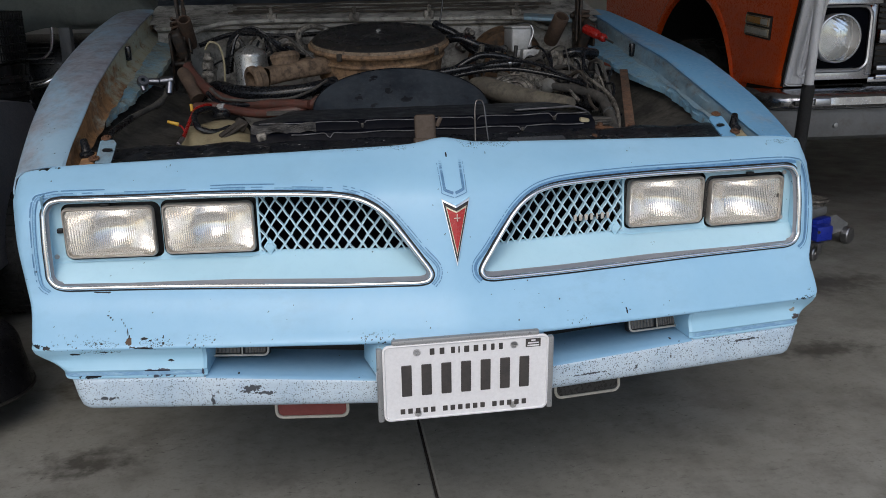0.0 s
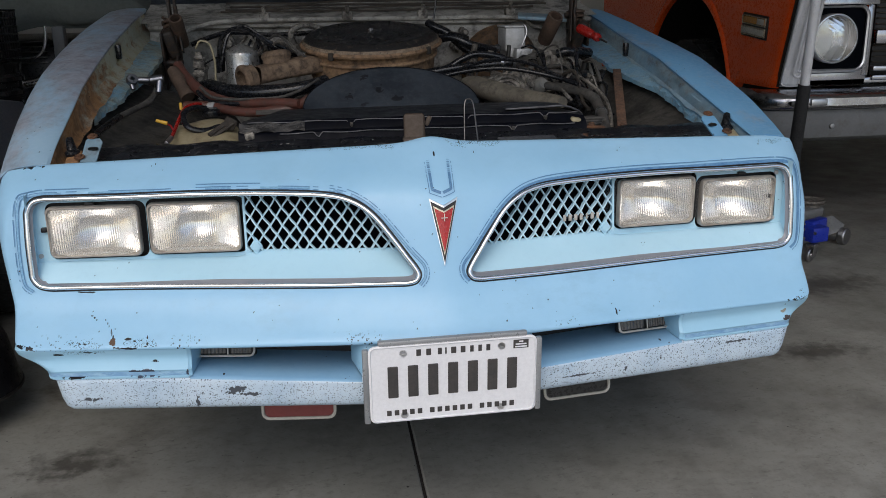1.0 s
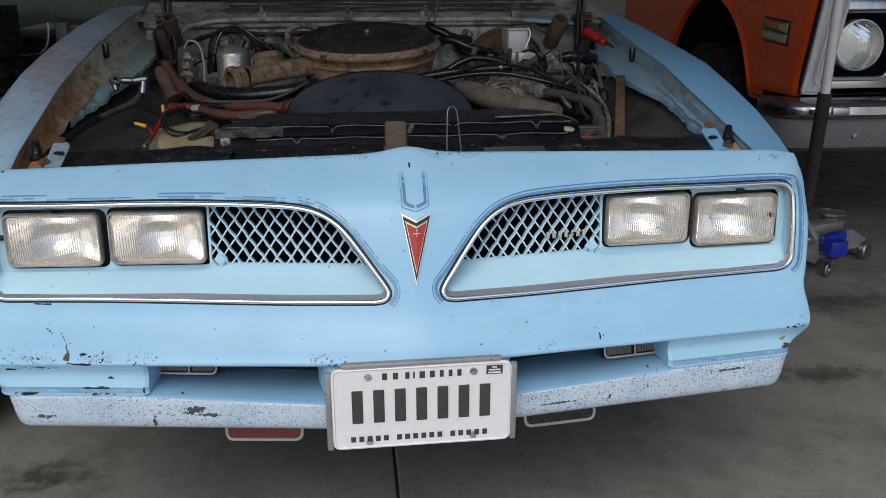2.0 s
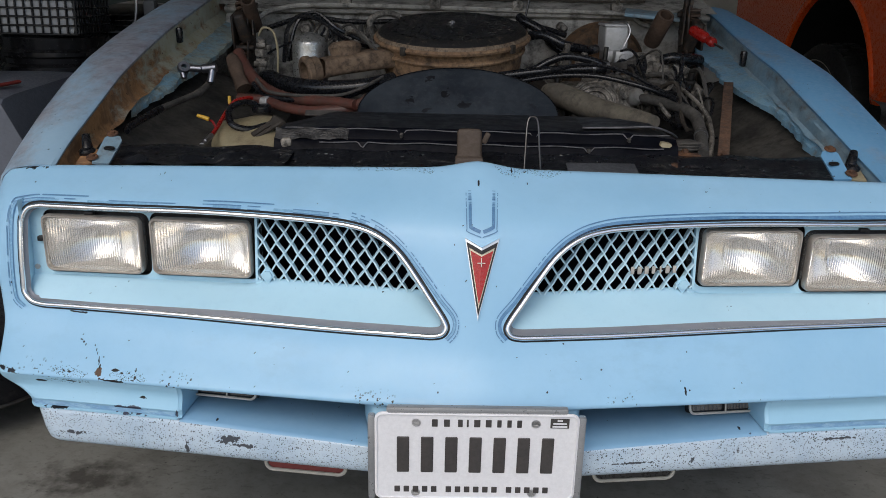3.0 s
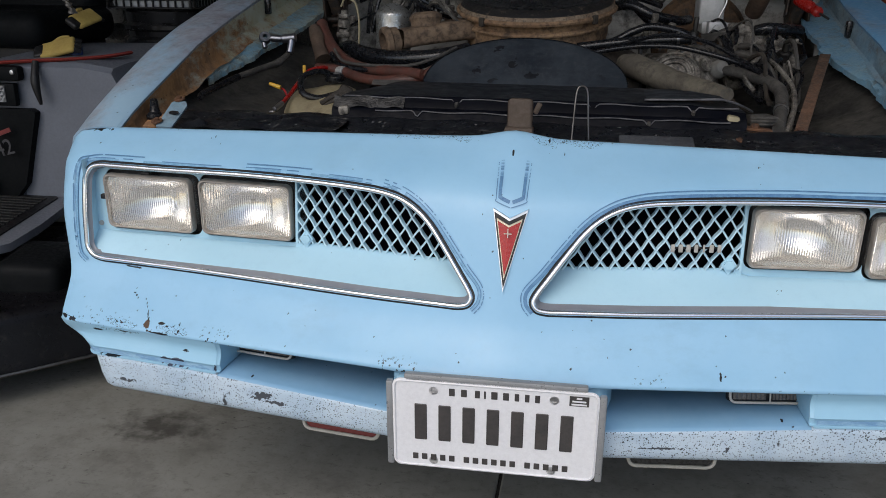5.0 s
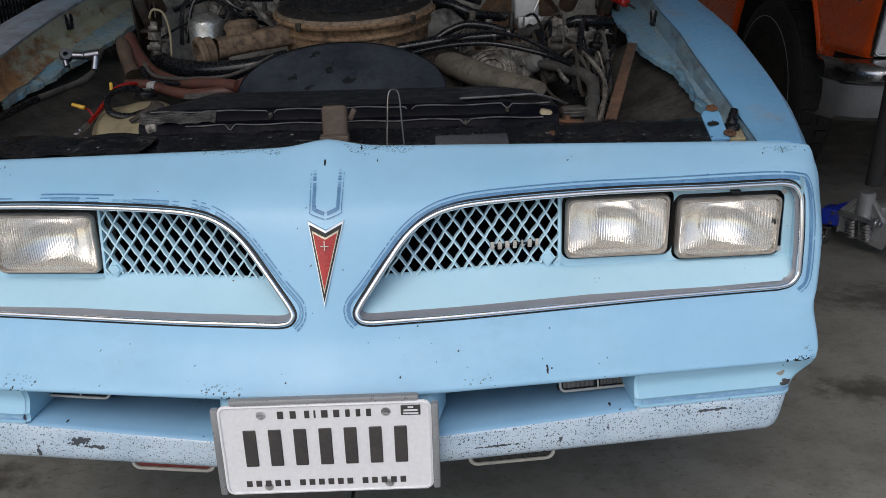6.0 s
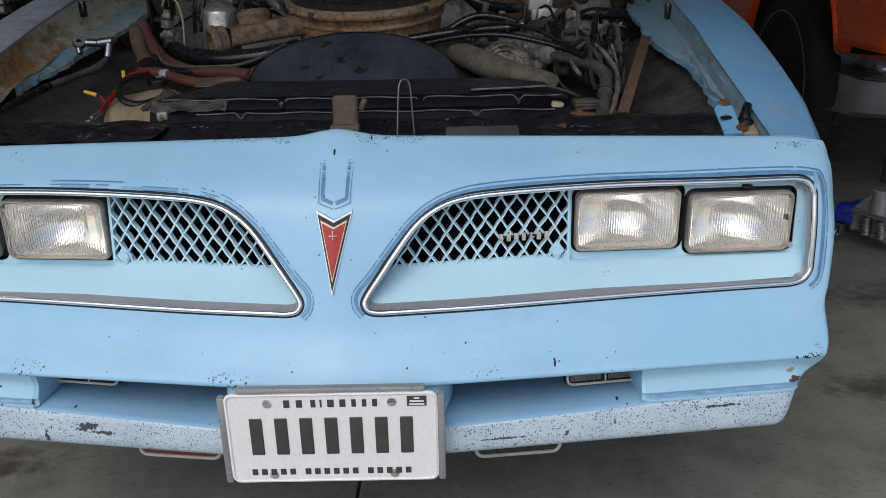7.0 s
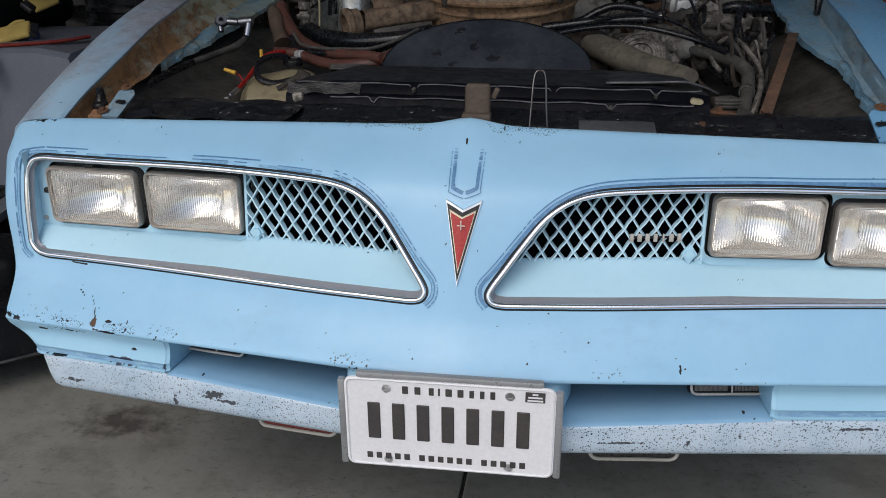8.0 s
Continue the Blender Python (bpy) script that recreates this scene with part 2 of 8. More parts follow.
DARK, RUST = (0.004, 0.005, 0.007), (0.085, 0.048, 0.028)
paint_nose = body_paint("nose_paint", 0.0, [
    ((-0.601, 0.02, 0.459), (0.0065, 0.05, 0.006), RUST), ((-0.598, 0.02, 0.452), (0.007, 0.05, 0.004), (0.03, 0.02, 0.015)), ((-0.580, 0.015, 0.4505), (0.020, 0.05, 0.0018), DARK),
    ((-0.768, 0.07, 0.451), (0.026, 0.06, 0.006), DARK), ((-0.752, 0.07, 0.446), (0.016, 0.06, 0.004), (0.05, 0.055, 0.06)),
    ((-0.655, 0.10, 0.536), (0.018, 0.05, 0.002), DARK), ((0.735, 0.07, 0.448), (0.035, 0.05, 0.005), DARK), ((0.001, 0.125, 0.766), (0.0013, 0.02, 0.008), DARK),
    ((0.0, 0.14, 0.782), (0.0009, 0.006, 0.004), DARK), ((0.08, 0.115, 0.765), (0.0016, 0.01, 0.006), DARK), ((0.1, 0.118, 0.768), (0.0016, 0.01, 0.006), DARK),
    # the crack that runs down to the rust spot
    ((-0.6450, 0.06, 0.4980), (0.0028, 0.05, 0.0011), DARK), ((-0.6400, 0.06, 0.4950), (0.0022, 0.05, 0.0016), DARK), ((-0.6360, 0.06, 0.4922), (0.0018, 0.05, 0.0022), DARK), ((-0.6195, 0.06, 0.4923), (0.0012, 0.05, 0.0013), DARK),
    ((-0.6150, 0.05, 0.4868), (0.0010, 0.05, 0.0026), DARK), ((-0.6125, 0.05, 0.4832), (0.0011, 0.05, 0.0026), DARK), ((-0.6078, 0.04, 0.4755), (0.0008, 0.05, 0.0030), DARK), ((-0.6062, 0.04, 0.4715), (0.0010, 0.05, 0.0030), DARK), ((-0.6035, 0.03, 0.4678), (0.0012, 0.05, 0.0022), DARK), ((-0.6005, 0.04, 0.4790), (0.0024, 0.05, 0.0008), DARK),
    ((-0.576, 0.02, 0.4642), (0.0070, 0.05, 0.0016), DARK), ((-0.565, 0.02, 0.4617), (0.0030, 0.05, 0.0013), DARK), ((-0.552, 0.02, 0.4622), (0.0030, 0.05, 0.0020), DARK), ((-0.5412, 0.02, 0.4672), (0.0016, 0.05, 0.0030), DARK), ((-0.5412, 0.01, 0.4578), (0.0022, 0.05, 0.0030), DARK), ((-0.5445, 0.01, 0.4540), (0.0034, 0.05, 0.0013), DARK),
    ((0.73, 0.2, 0.745), (0.0011, 0.02, 0.008), DARK), ((0.66, 0.19, 0.735), (0.02, 0.02, 0.0008), DARK), ((-0.531, 0.17, 0.7535), (0.0011, 0.03, 0.0030), DARK), ((-0.524, 0.17, 0.7560), (0.0010, 0.03, 0.0026), DARK),
    ((-0.765, 0.2, 0.757), (0.03, 0.02, 0.004), DARK), ((0.0015, 0.15, 0.776), (0.0016, 0.012, 0.004), DARK), ((0.055, 0.15, 0.776), (0.0012, 0.02, 0.008), DARK), ((-0.35, 0.08, 0.472), (0.0018, 0.03, 0.004), DARK),
    ((-0.655, 0.03, 0.4575), (0.008, 0.04, 0.0016), DARK), ((0.33, 0.0, 0.468), (0.002, 0.03, 0.006), DARK)], 1.0, clusters=(((0.10, 0.16, 0.779), (0.06, 0.03, 0.012)), ((-0.655, 0.04, 0.4560), (0.045, 0.06, 0.006)), ((-0.555, 0.02, 0.4590), (0.03, 0.06, 0.006)), ((-0.14, 0.16, 0.776), (0.10, 0.03, 0.004)), ((0.735, 0.2, 0.749), (0.032, 0.03, 0.004))))
paint_block = body_paint("block_paint", 0.0, [
    ((-0.553, 0.01, 0.403), (0.034, 0.03, 0.007), (0.05, 0.06, 0.09)), ((-0.675, 0.02, 0.396), (0.020, 0.03, 0.004), DARK), ((-0.474, 0.0, 0.403), (0.0028, 0.03, 0.006), (0.05, 0.06, 0.09)), ((-0.7027, 0.04, 0.4385), (0.010, 0.03, 0.0022), DARK), ((-0.651, 0.03, 0.4425), (0.010, 0.03, 0.0016), DARK), ((-0.545, 0.03, 0.4265), (0.003, 0.03, 0.0016), DARK),
    ((-0.53, 0.03, 0.423), (0.009, 0.03, 0.0025), DARK), ((0.702, 0.03, 0.426), (0.008, 0.02, 0.004), (0.25, 0.24, 0.2)),
    ((0.708, 0.03, 0.412), (0.01, 0.03, 0.005), (0.06, 0.05, 0.05))], 0.0, (0.292, 0.525, 0.690), (0.335, 0.565, 0.725), clusters=(((-0.655, 0.03, 0.4425), (0.05, 0.05, 0.005)),))
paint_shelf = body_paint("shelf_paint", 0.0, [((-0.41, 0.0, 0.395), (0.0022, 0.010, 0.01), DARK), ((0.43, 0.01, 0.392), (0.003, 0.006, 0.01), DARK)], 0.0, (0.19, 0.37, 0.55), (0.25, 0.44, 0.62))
# Right fender's blue, darkened in the colour for the shade of hood and roof.
paint_fender_shaded = body_paint("shaded_fender_paint", 0.12, (), 0.0, (0.135, 0.335, 0.56), (0.16, 0.37, 0.60))
paint_fender_worn = body_paint("worn_fender_paint", 1.0, (), 0.0, (0.30, 0.46, 0.60), (0.33, 0.50, 0.64))
paint_insert = body_paint("insert_paint", 0.0, (), 0.0, (0.42, 0.665, 0.80), (0.46, 0.70, 0.83), 0.42)


def valance_paint():
    n = Nodes("speckled_valance_paint", 0.45, 0.0, 0.1)
    c = n.mix(n.ramp(n.noise(8.0, 5.0), 0.38, 0.62), (0.45, 0.575, 0.69), (0.545, 0.655, 0.75))
    c = n.mix(n.ramp(n.noise(60.0, 5.0, 0.75), 0.5, 0.72, 0.0, 0.4), c, (0.36, 0.47, 0.63))
    dense = n.ramp(n.noise(7.0, 2.0), 0.40, 0.55)
    c = n.mix(n.math("MULTIPLY", n.spots(290.0, 0.42, 0.55), dense), c, (0.03, 0.035, 0.05))
    c = n.mix(n.spots(480.0, 0.46, 0.55), c, (0.06, 0.07, 0.09))
    c = n.mix(n.spots(85.0, 0.16, 0.10, (1, 1, 1.3)), c, (0.025, 0.03, 0.04))
    for at, size in (((-0.388, -0.016, 0.367), (0.015, 0.05, 0.007)), ((-0.365, -0.016, 0.358), (0.022, 0.05, 0.003)), ((-0.655, 0.02, 0.352), (0.018, 0.04, 0.003)), ((-0.46, 0.0, 0.345), (0.003, 0.04, 0.012)),
                     ((0.60, 0.02, 0.378), (0.03, 0.05, 0.002)), ((0.255, -0.03, 0.352), (0.026, 0.05, 0.0016)), ((0.425, 0.0, 0.366), (0.003, 0.04, 0.007)), ((0.35, 0.0, 0.352), (0.003, 0.04, 0.005))):
        c = n.mix(n.blot(at, size, 0.8, 140.0), c, (0.06, 0.07, 0.085))
    n.colour(c)
    n.rough(n.ramp(n.noise(80.0), 0.3, 0.7, 0.35, 0.6))
    n.bump(n.noise(150.0, 3.0), 0.25, 0.001)
    return n.material


paint_valance = valance_paint()


def concrete():
    n = Nodes("stained_concrete", 0.55)
    c = n.mix(n.ramp(n.noise(1.6, 6.0, 0.65), 0.35, 0.65), (0.190, 0.190, 0.172), (0.262, 0.263, 0.242))
    c = n.mix(n.ramp(n.noise(6.0, 10.0, 0.72), 0.46, 0.68, 0.0, 0.6), c, (0.095, 0.088, 0.078))
    c = n.mix(n.ramp(n.noise(55.0, 6.0, 0.8), 0.52, 0.66, 0.0, 0.45), c, (0.10, 0.094, 0.084))
    c = n.mix(n.ramp(n.noise(22.0, 6.0, 0.75, (1, 2.2, 1)), 0.58, 0.72, 0.0, 0.6), c, (0.045, 0.04, 0.036))
    c = n.mix(n.ramp(n.noise(240.0, 3.0, 0.7), 0.5, 0.8, 0.0, 0.3), c, (0.21, 0.2, 0.18))
    for at, size, tone in (((-0.84, 0.44, 0), (0.085, 0.05, 1), (0.035, 0.03, 0.026)), ((1.25, 0.76, 0), (0.11, 0.05, 1), (0.04, 0.036, 0.03)), ((-0.9, 0.9, 0), (0.12, 0.07, 1), (0.05, 0.035, 0.018)),
                           ((1.6, 1.35, 0), (0.2, 0.08, 1), (0.05, 0.045, 0.04))):
        c = n.mix(n.math("MULTIPLY", n.blot(at, size, 0.7, 25.0, 0.6), 0.75), c, tone)
    c = n.mix(n.math("MULTIPLY", n.ramp(n.noise(38.0, 10.0, 0.85, (1, 1.6, 1)), 0.56, 0.60, 0.0, 0.7), n.ramp(n.noise(3.5, 3.0), 0.48, 0.6)), c, (0.055, 0.052, 0.046))
    c = n.mix(n.spots(14.0, 0.035, 0.3), c, (0.45, 0.43, 0.4))
    c = n.mix(n.spots(9.0, 0.05, 0.35), c, (0.015, 0.014, 0.013))
    c = n.mix(n.spots(60.0, 0.14, 0.10), c, (0.03, 0.028, 0.025))
    c = n.mix(n.spots(75.0, 0.12, 0.06), c, (0.36, 0.34, 0.31))
    n.colour(c)
    n.rough(n.ramp(n.noise(7.0, 5.0), 0.35, 0.65, 0.38, 0.7))
    n.bump(n.noise(90.0, 5.0, 0.75), 0.25, 0.002)
    return n.material


floor_concrete = concrete()


def metal(name, a, b, rough, spread=0.08, scale=30.0):
    """Bare metal: even colour, cloudy gloss."""
    n = Nodes(name, rough, 1.0)
    g = n.noise(scale, 5.0, 0.65)
    n.colour(n.mix(n.ramp(g, 0.35, 0.65), a, b))
    n.rough(n.ramp(n.noise(scale * 4, 4.0), 0.3, 0.7, max(rough - spread, 0.03), rough + spread))
    return n.material


chrome = metal("chrome", (0.93, 0.93, 0.94), (0.88, 0.88, 0.90), 0.22, 0.05)
chrome_dull = metal("dull_chrome", (0.66, 0.67, 0.69), (0.56, 0.57, 0.59), 0.36)
steel = metal("bare_steel", (0.45, 0.45, 0.46), (0.33, 0.33, 0.35), 0.38)
steel_dark = metal("dark_steel", (0.16, 0.155, 0.15), (0.10, 0.095, 0.09), 0.42)
tool_chrome = metal("worn_tool_chrome", (0.28, 0.29, 0.32), (0.20, 0.21, 0.24), 0.36)
silver = stuff("silver_paint", (0.36, 0.37, 0.38), (0.28, 0.29, 0.30), 0.38, 0.4, 10, 140, bump=0.1)
black_gloss = stuff("black_enamel", (0.010, 0.011, 0.013), (0.018, 0.020, 0.024), 0.32, 0.0, 9, 90, bump=0.25, dirt=(0.06, 0.052, 0.044), dirt_share=0.1)
black_dusty = stuff("dusty_black_plastic", (0.009, 0.013, 0.020), (0.034, 0.042, 0.054), 0.48, 0.0, 11, 60, 0.38, 0.66, bump=0.6, dirt=(0.005, 0.006, 0.009), dirt_share=0.20, depth=0.002, stretch=(0.6, 1, 1))
rubber = stuff("hose_rubber", (0.005, 0.006, 0.008), (0.010, 0.011, 0.014), 0.27, 0.0, 20, 150, bump=0.12, dirt=(0.045, 0.04, 0.035), dirt_share=0.04)
rubber_grey = stuff("dusty_hose", (0.055, 0.052, 0.048), (0.105, 0.098, 0.088), 0.75, 0.0, 16, 120, bump=0.4, dirt=(0.03, 0.028, 0.026), dirt_share=0.3)
tyre_rubber = stuff("tyre_rubber", (0.010, 0.010, 0.010), (0.018, 0.018, 0.018), 0.7, 0.0, 8, 90, bump=0.4)
red_hose = stuff("red_brown_hose", (0.13, 0.045, 0.033), (0.085, 0.036, 0.028), 0.45, 0.0, 18, 130, bump=0.3, dirt=(0.07, 0.055, 0.045), dirt_share=0.2)
rust = stuff("rusted_steel", (0.15, 0.068, 0.032), (0.07, 0.036, 0.022), 0.85, 0.0, 24, 160, bump=0.6, dirt=(0.03, 0.02, 0.016), dirt_share=0.3, depth=0.002)
rust_light = stuff("orange_rusted_housing", (0.36, 0.23, 0.13), (0.23, 0.135, 0.075), 0.8, 0.0, 11, 120, bump=0.5, dirt=(0.05, 0.035, 0.026), dirt_share=0.35, depth=0.002)
brown_duct = stuff("dusty_brown_duct", (0.25, 0.175, 0.115), (0.16, 0.105, 0.068), 0.82, 0.0, 14, 120, bump=0.5, dirt=(0.05, 0.035, 0.025), dirt_share=0.35)
grime = stuff("greasy_metal", (0.34, 0.315, 0.275), (0.155, 0.138, 0.118), 0.6, 0.15, 22, 120, 0.40, 0.60, bump=0.7, dirt=(0.018, 0.016, 0.014), dirt_share=0.40, depth=0.003)
grime_dark = stuff("dark_greasy_metal", (0.065, 0.054, 0.043), (0.028, 0.024, 0.020), 0.75, 0.1, 12, 110, bump=0.6, dirt=(0.08, 0.065, 0.05), dirt_share=0.15, depth=0.002)
grey_metal = stuff("weathered_grey_casting", (0.52, 0.52, 0.52), (0.42, 0.42, 0.41), 0.55, 0.3, 20, 150, bump=0.2, dirt=(0.2, 0.18, 0.15), dirt_share=0.05)
firewall_grey = stuff("dusty_firewall", (0.45, 0.43, 0.39), (0.28, 0.27, 0.245), 0.8, 0.0, 6, 90, bump=0.4, dirt=(0.025, 0.022, 0.02), dirt_share=0.3)


def rusty_flange():
    n = Nodes("rusty_flange", 0.75)
    c = n.mix(n.ramp(n.noise(9.0, 5.0, 0.65), 0.35, 0.65), (0.47, 0.50, 0.42), (0.40, 0.36, 0.22))
    amount = n.math("ADD", n.noise(16.0, 8.0, 0.72, (1, 0.6, 1.4)), n.ramp(n.axis(1), 0.3, 1.1, 0.27, 0.0))
    c = n.mix(n.ramp(amount, 0.50, 0.66, 0.0, 0.9), c, n.mix(n.ramp(n.noise(40.0, 4.0), 0.4, 0.6), (0.36, 0.165, 0.055), (0.19, 0.085, 0.032)))
    c = n.mix(n.spots(120.0, 0.3, 0.10), c, (0.05, 0.03, 0.02))
    n.colour(c)
    n.rough(n.ramp(n.noise(80.0), 0.3, 0.7, 0.6, 0.9))
    n.bump(n.noise(110.0, 4.0), 0.5, 0.001)
    return n.material


flange_rust = rusty_flange()
inner_blue = stuff("dirty_inner_blue", (0.15, 0.33, 0.50), (0.22, 0.36, 0.44), 0.42, 0.0, 14, 120, bump=0.6, dirt=(0.18, 0.16, 0.12), dirt_share=0.18, depth=0.003)
inner_dirty = stuff("stained_inner_blue", (0.22, 0.42, 0.55), (0.36, 0.42, 0.38), 0.55, 0.0, 11, 120, 0.40, 0.60, bump=0.6, dirt=(0.22, 0.19, 0.12), dirt_share=0.33, depth=0.003)
flange_blue = stuff("faded_blue_flange", (0.185, 0.32, 0.43), (0.25, 0.32, 0.35), 0.6, 0.0, 9, 120, bump=0.4, dirt=(0.13, 0.10, 0.065), dirt_share=0.16, stretch=(1, 0.5, 1))
liner_black = stuff("dusty_wheelhouse", (0.016, 0.016, 0.015), (0.070, 0.065, 0.056), 0.9, 0.0, 7, 60, bump=0.6, dirt=(0.010, 0.010, 0.009), dirt_share=0.30, depth=0.002)
tan_plastic = stuff("aged_cream_plastic", (0.36, 0.315, 0.20), (0.30, 0.255, 0.155), 0.55, 0.0, 7, 120, bump=0.15, dirt=(0.16, 0.125, 0.075), dirt_share=0.12)
red_plastic = stuff("red_plastic", (0.36, 0.016, 0.012), (0.28, 0.013, 0.010), 0.3, 0.0, 16, 140, bump=0.1)
yellow_plastic = stuff("yellow_plastic", (0.70, 0.42, 0.03), (0.6, 0.34, 0.03), 0.45, 0.0, 16, 140, bump=0.1)
emblem_red = stuff("red_enamel", (0.42, 0.022, 0.016), (0.36, 0.018, 0.014), 0.22, 0.0, 30, 200, bump=0.03)
gold = stuff("pale_gold_trim", (0.62, 0.54, 0.40), (0.5, 0.43, 0.32), 0.3, 0.6, 30, 200, bump=0.05)
# Shade behind the grille put into a near-black; also the truck's black lamp recess.
cavity_black = Nodes("shade_black_cavity", 0.9, 0.0, 0.0, 0.05)
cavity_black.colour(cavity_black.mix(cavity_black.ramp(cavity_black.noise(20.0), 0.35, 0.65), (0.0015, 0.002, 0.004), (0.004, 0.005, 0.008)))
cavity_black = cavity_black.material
jet = stuff("jet_black", (0.006, 0.006, 0.007), (0.010, 0.010, 0.011), 0.5, 0.0, 20, 120, bump=0.05)
stripe_blue = stuff("worn_blue_stripe", (0.075, 0.19, 0.37), (0.12, 0.27, 0.46), 0.45, 0.0, 60, 220, bump=0.1, dirt=(0.17, 0.36, 0.55), dirt_share=0.15)
stripe_pale = stuff("faded_blue_stripe", (0.15, 0.33, 0.52), (0.19, 0.39, 0.58), 0.45, 0.0, 60, 220, bump=0.1, dirt=(0.27, 0.50, 0.68), dirt_share=0.25)
plate_white = stuff("white_plate_enamel", (0.80, 0.80, 0.82), (0.77, 0.77, 0.79), 0.42, 0.0, 14, 160, bump=0.05)
plate_ink = stuff("plate_ink", (0.045, 0.042, 0.042), (0.065, 0.058, 0.055), 0.5, 0.0, 40, 180, bump=0.05)
lamp_red = stuff("faded_red_panel", (0.22, 0.035, 0.03), (0.17, 0.03, 0.028), 0.5, 0.0, 18, 140, bump=0.1)
smoked = stuff("smoked_lens", (0.022, 0.021, 0.019), (0.035, 0.033, 0.03), 0.3, 0.0, 18, 140, bump=0.1)
orange_paint = stuff("orange_truck_paint", (0.88, 0.105, 0.012), (0.84, 0.09, 0.011), 0.3, 0.0, 4, 90, bump=0.04, coat=0.4)
truck_white = stuff("grey_white_paint", (0.18, 0.185, 0.19), (0.14, 0.145, 0.15), 0.5, 0.0, 6, 100, bump=0.1, dirt=(0.12, 0.11, 0.1), dirt_share=0.12)
amber = stuff("amber_lens", (0.55, 0.26, 0.05), (0.45, 0.2, 0.04), 0.2, 0.0, 18, 160, bump=0.1)
clear_white = stuff("cloudy_white_lens", (0.55, 0.53, 0.47), (0.45, 0.43, 0.38), 0.25, 0.0, 18, 160, bump=0.1)
jack_blue = stuff("blue_jack_paint", (0.012, 0.035, 0.42), (0.010, 0.028, 0.34), 0.35, 0.0, 14, 140, bump=0.1)
deck_black = stuff("scuffed_deck_paint", (0.004, 0.004, 0.0055), (0.008, 0.008, 0.010), 0.36, 0.0, 7, 90, bump=0.5, dirt=(0.035, 0.033, 0.032), dirt_share=0.06)
deck_black.node_tree.nodes["Principled BSDF"].inputs["Specular IOR Level"].default_value = 0.2
seat_black = stuff("dull_seat_vinyl", (0.004, 0.005, 0.006), (0.008, 0.009, 0.010), 0.55, 0.0, 7, 90, bump=0.3)
seat_black.node_tree.nodes["Principled BSDF"].inputs["Specular IOR Level"].default_value = 0.08
mower_grey = stuff("grey_mower_paint", (0.175, 0.19, 0.225), (0.15, 0.163, 0.195), 0.5, 0.0, 5, 120, bump=0.08)
tarp_green = stuff("grey_green_tarp", (0.12, 0.135, 0.125), (0.09, 0.10, 0.093), 0.8, 0.0, 4, 60, bump=0.3)
basket_grey = stuff("pale_grey_liner", (0.50, 0.51, 0.52), (0.38, 0.39, 0.40), 0.7, 0.0, 9, 80, bump=0.2)
# made pale so that the walls bounce light onto the truck's side
wall_paint = stuff("pale_bounce_board", (0.62, 0.61, 0.59), (0.55, 0.54, 0.52), 0.85, 0.0, 2, 60, bump=0.2)
joint_fill = stuff("dirty_joint_filler", (0.035, 0.032, 0.029), (0.012, 0.011, 0.010), 0.8, 0.0, 30, 160, bump=0.5)
drive_concrete = stuff("pale_driveway", (0.48, 0.47, 0.44), (0.40, 0.392, 0.37), 0.85, 0.0, 1.2, 50, bump=0.3)


def headlight_glass():
    n = Nodes("fluted_glass", 0.015)
    n.colour((0.985, 0.985, 0.975))
    n.shader.inputs["Transmission Weight"].default_value = 1.0
    n.shader.inputs["IOR"].default_value = 1.45
    return n.material


def cloudy_lens():
    n = Nodes("cloudy_patterned_glass", 0.05)
    n.colour((0.80, 0.82, 0.82))
    n.shader.inputs["Transmission Weight"].default_value = 0.97
    n.shader.inputs["IOR"].default_value = 1.45
    return n.material


def reflector_metal():
    n = Nodes("aluminised_reflector", 0.12, 0.75)
    n.colour(n.mix(n.ramp(n.noise(22.0, 4.0), 0.4, 0.7), (0.95, 0.93, 0.90), (0.86, 0.82, 0.77)))
    return n.material


glass, cloudy_glass, reflector = headlight_glass(), cloudy_lens(), reflector_metal()
ring_metal = stuff("aged_lamp_ring", (0.52, 0.48, 0.43), (0.34, 0.30, 0.26), 0.42, 0.5, 18, 160, bump=0.1)


def scratched_black():
    n = Nodes("scratched_black_panel", 0.3)
    c = n.mix(n.ramp(n.noise(12.0, 5.0), 0.4, 0.65), (0.004, 0.005, 0.008), (0.010, 0.012, 0.016))
    c = n.mix(n.ramp(n.noise(34.0, 8.0, 0.8, (0.5, 1, 1)), 0.58, 0.63, 0.0, 0.6), c, (0.13, 0.128, 0.125))
    c = n.mix(n.ramp(n.noise(9.0, 5.0, 0.7), 0.66, 0.74, 0.0, 0.7), c, (0.10, 0.065, 0.038))
    # small pale flecks painted in as glints, among the scratches
    c = n.mix(n.spots(150.0, 0.3, 0.16, (0.5, 1, 1)), c, (0.34, 0.34, 0.34))
    n.colour(c)
    n.rough(n.ramp(n.noise(40.0), 0.35, 0.65, 0.22, 0.55))
    n.bump(n.noise(60.0, 5.0, 0.7), 0.5, 0.003)
    return n.material


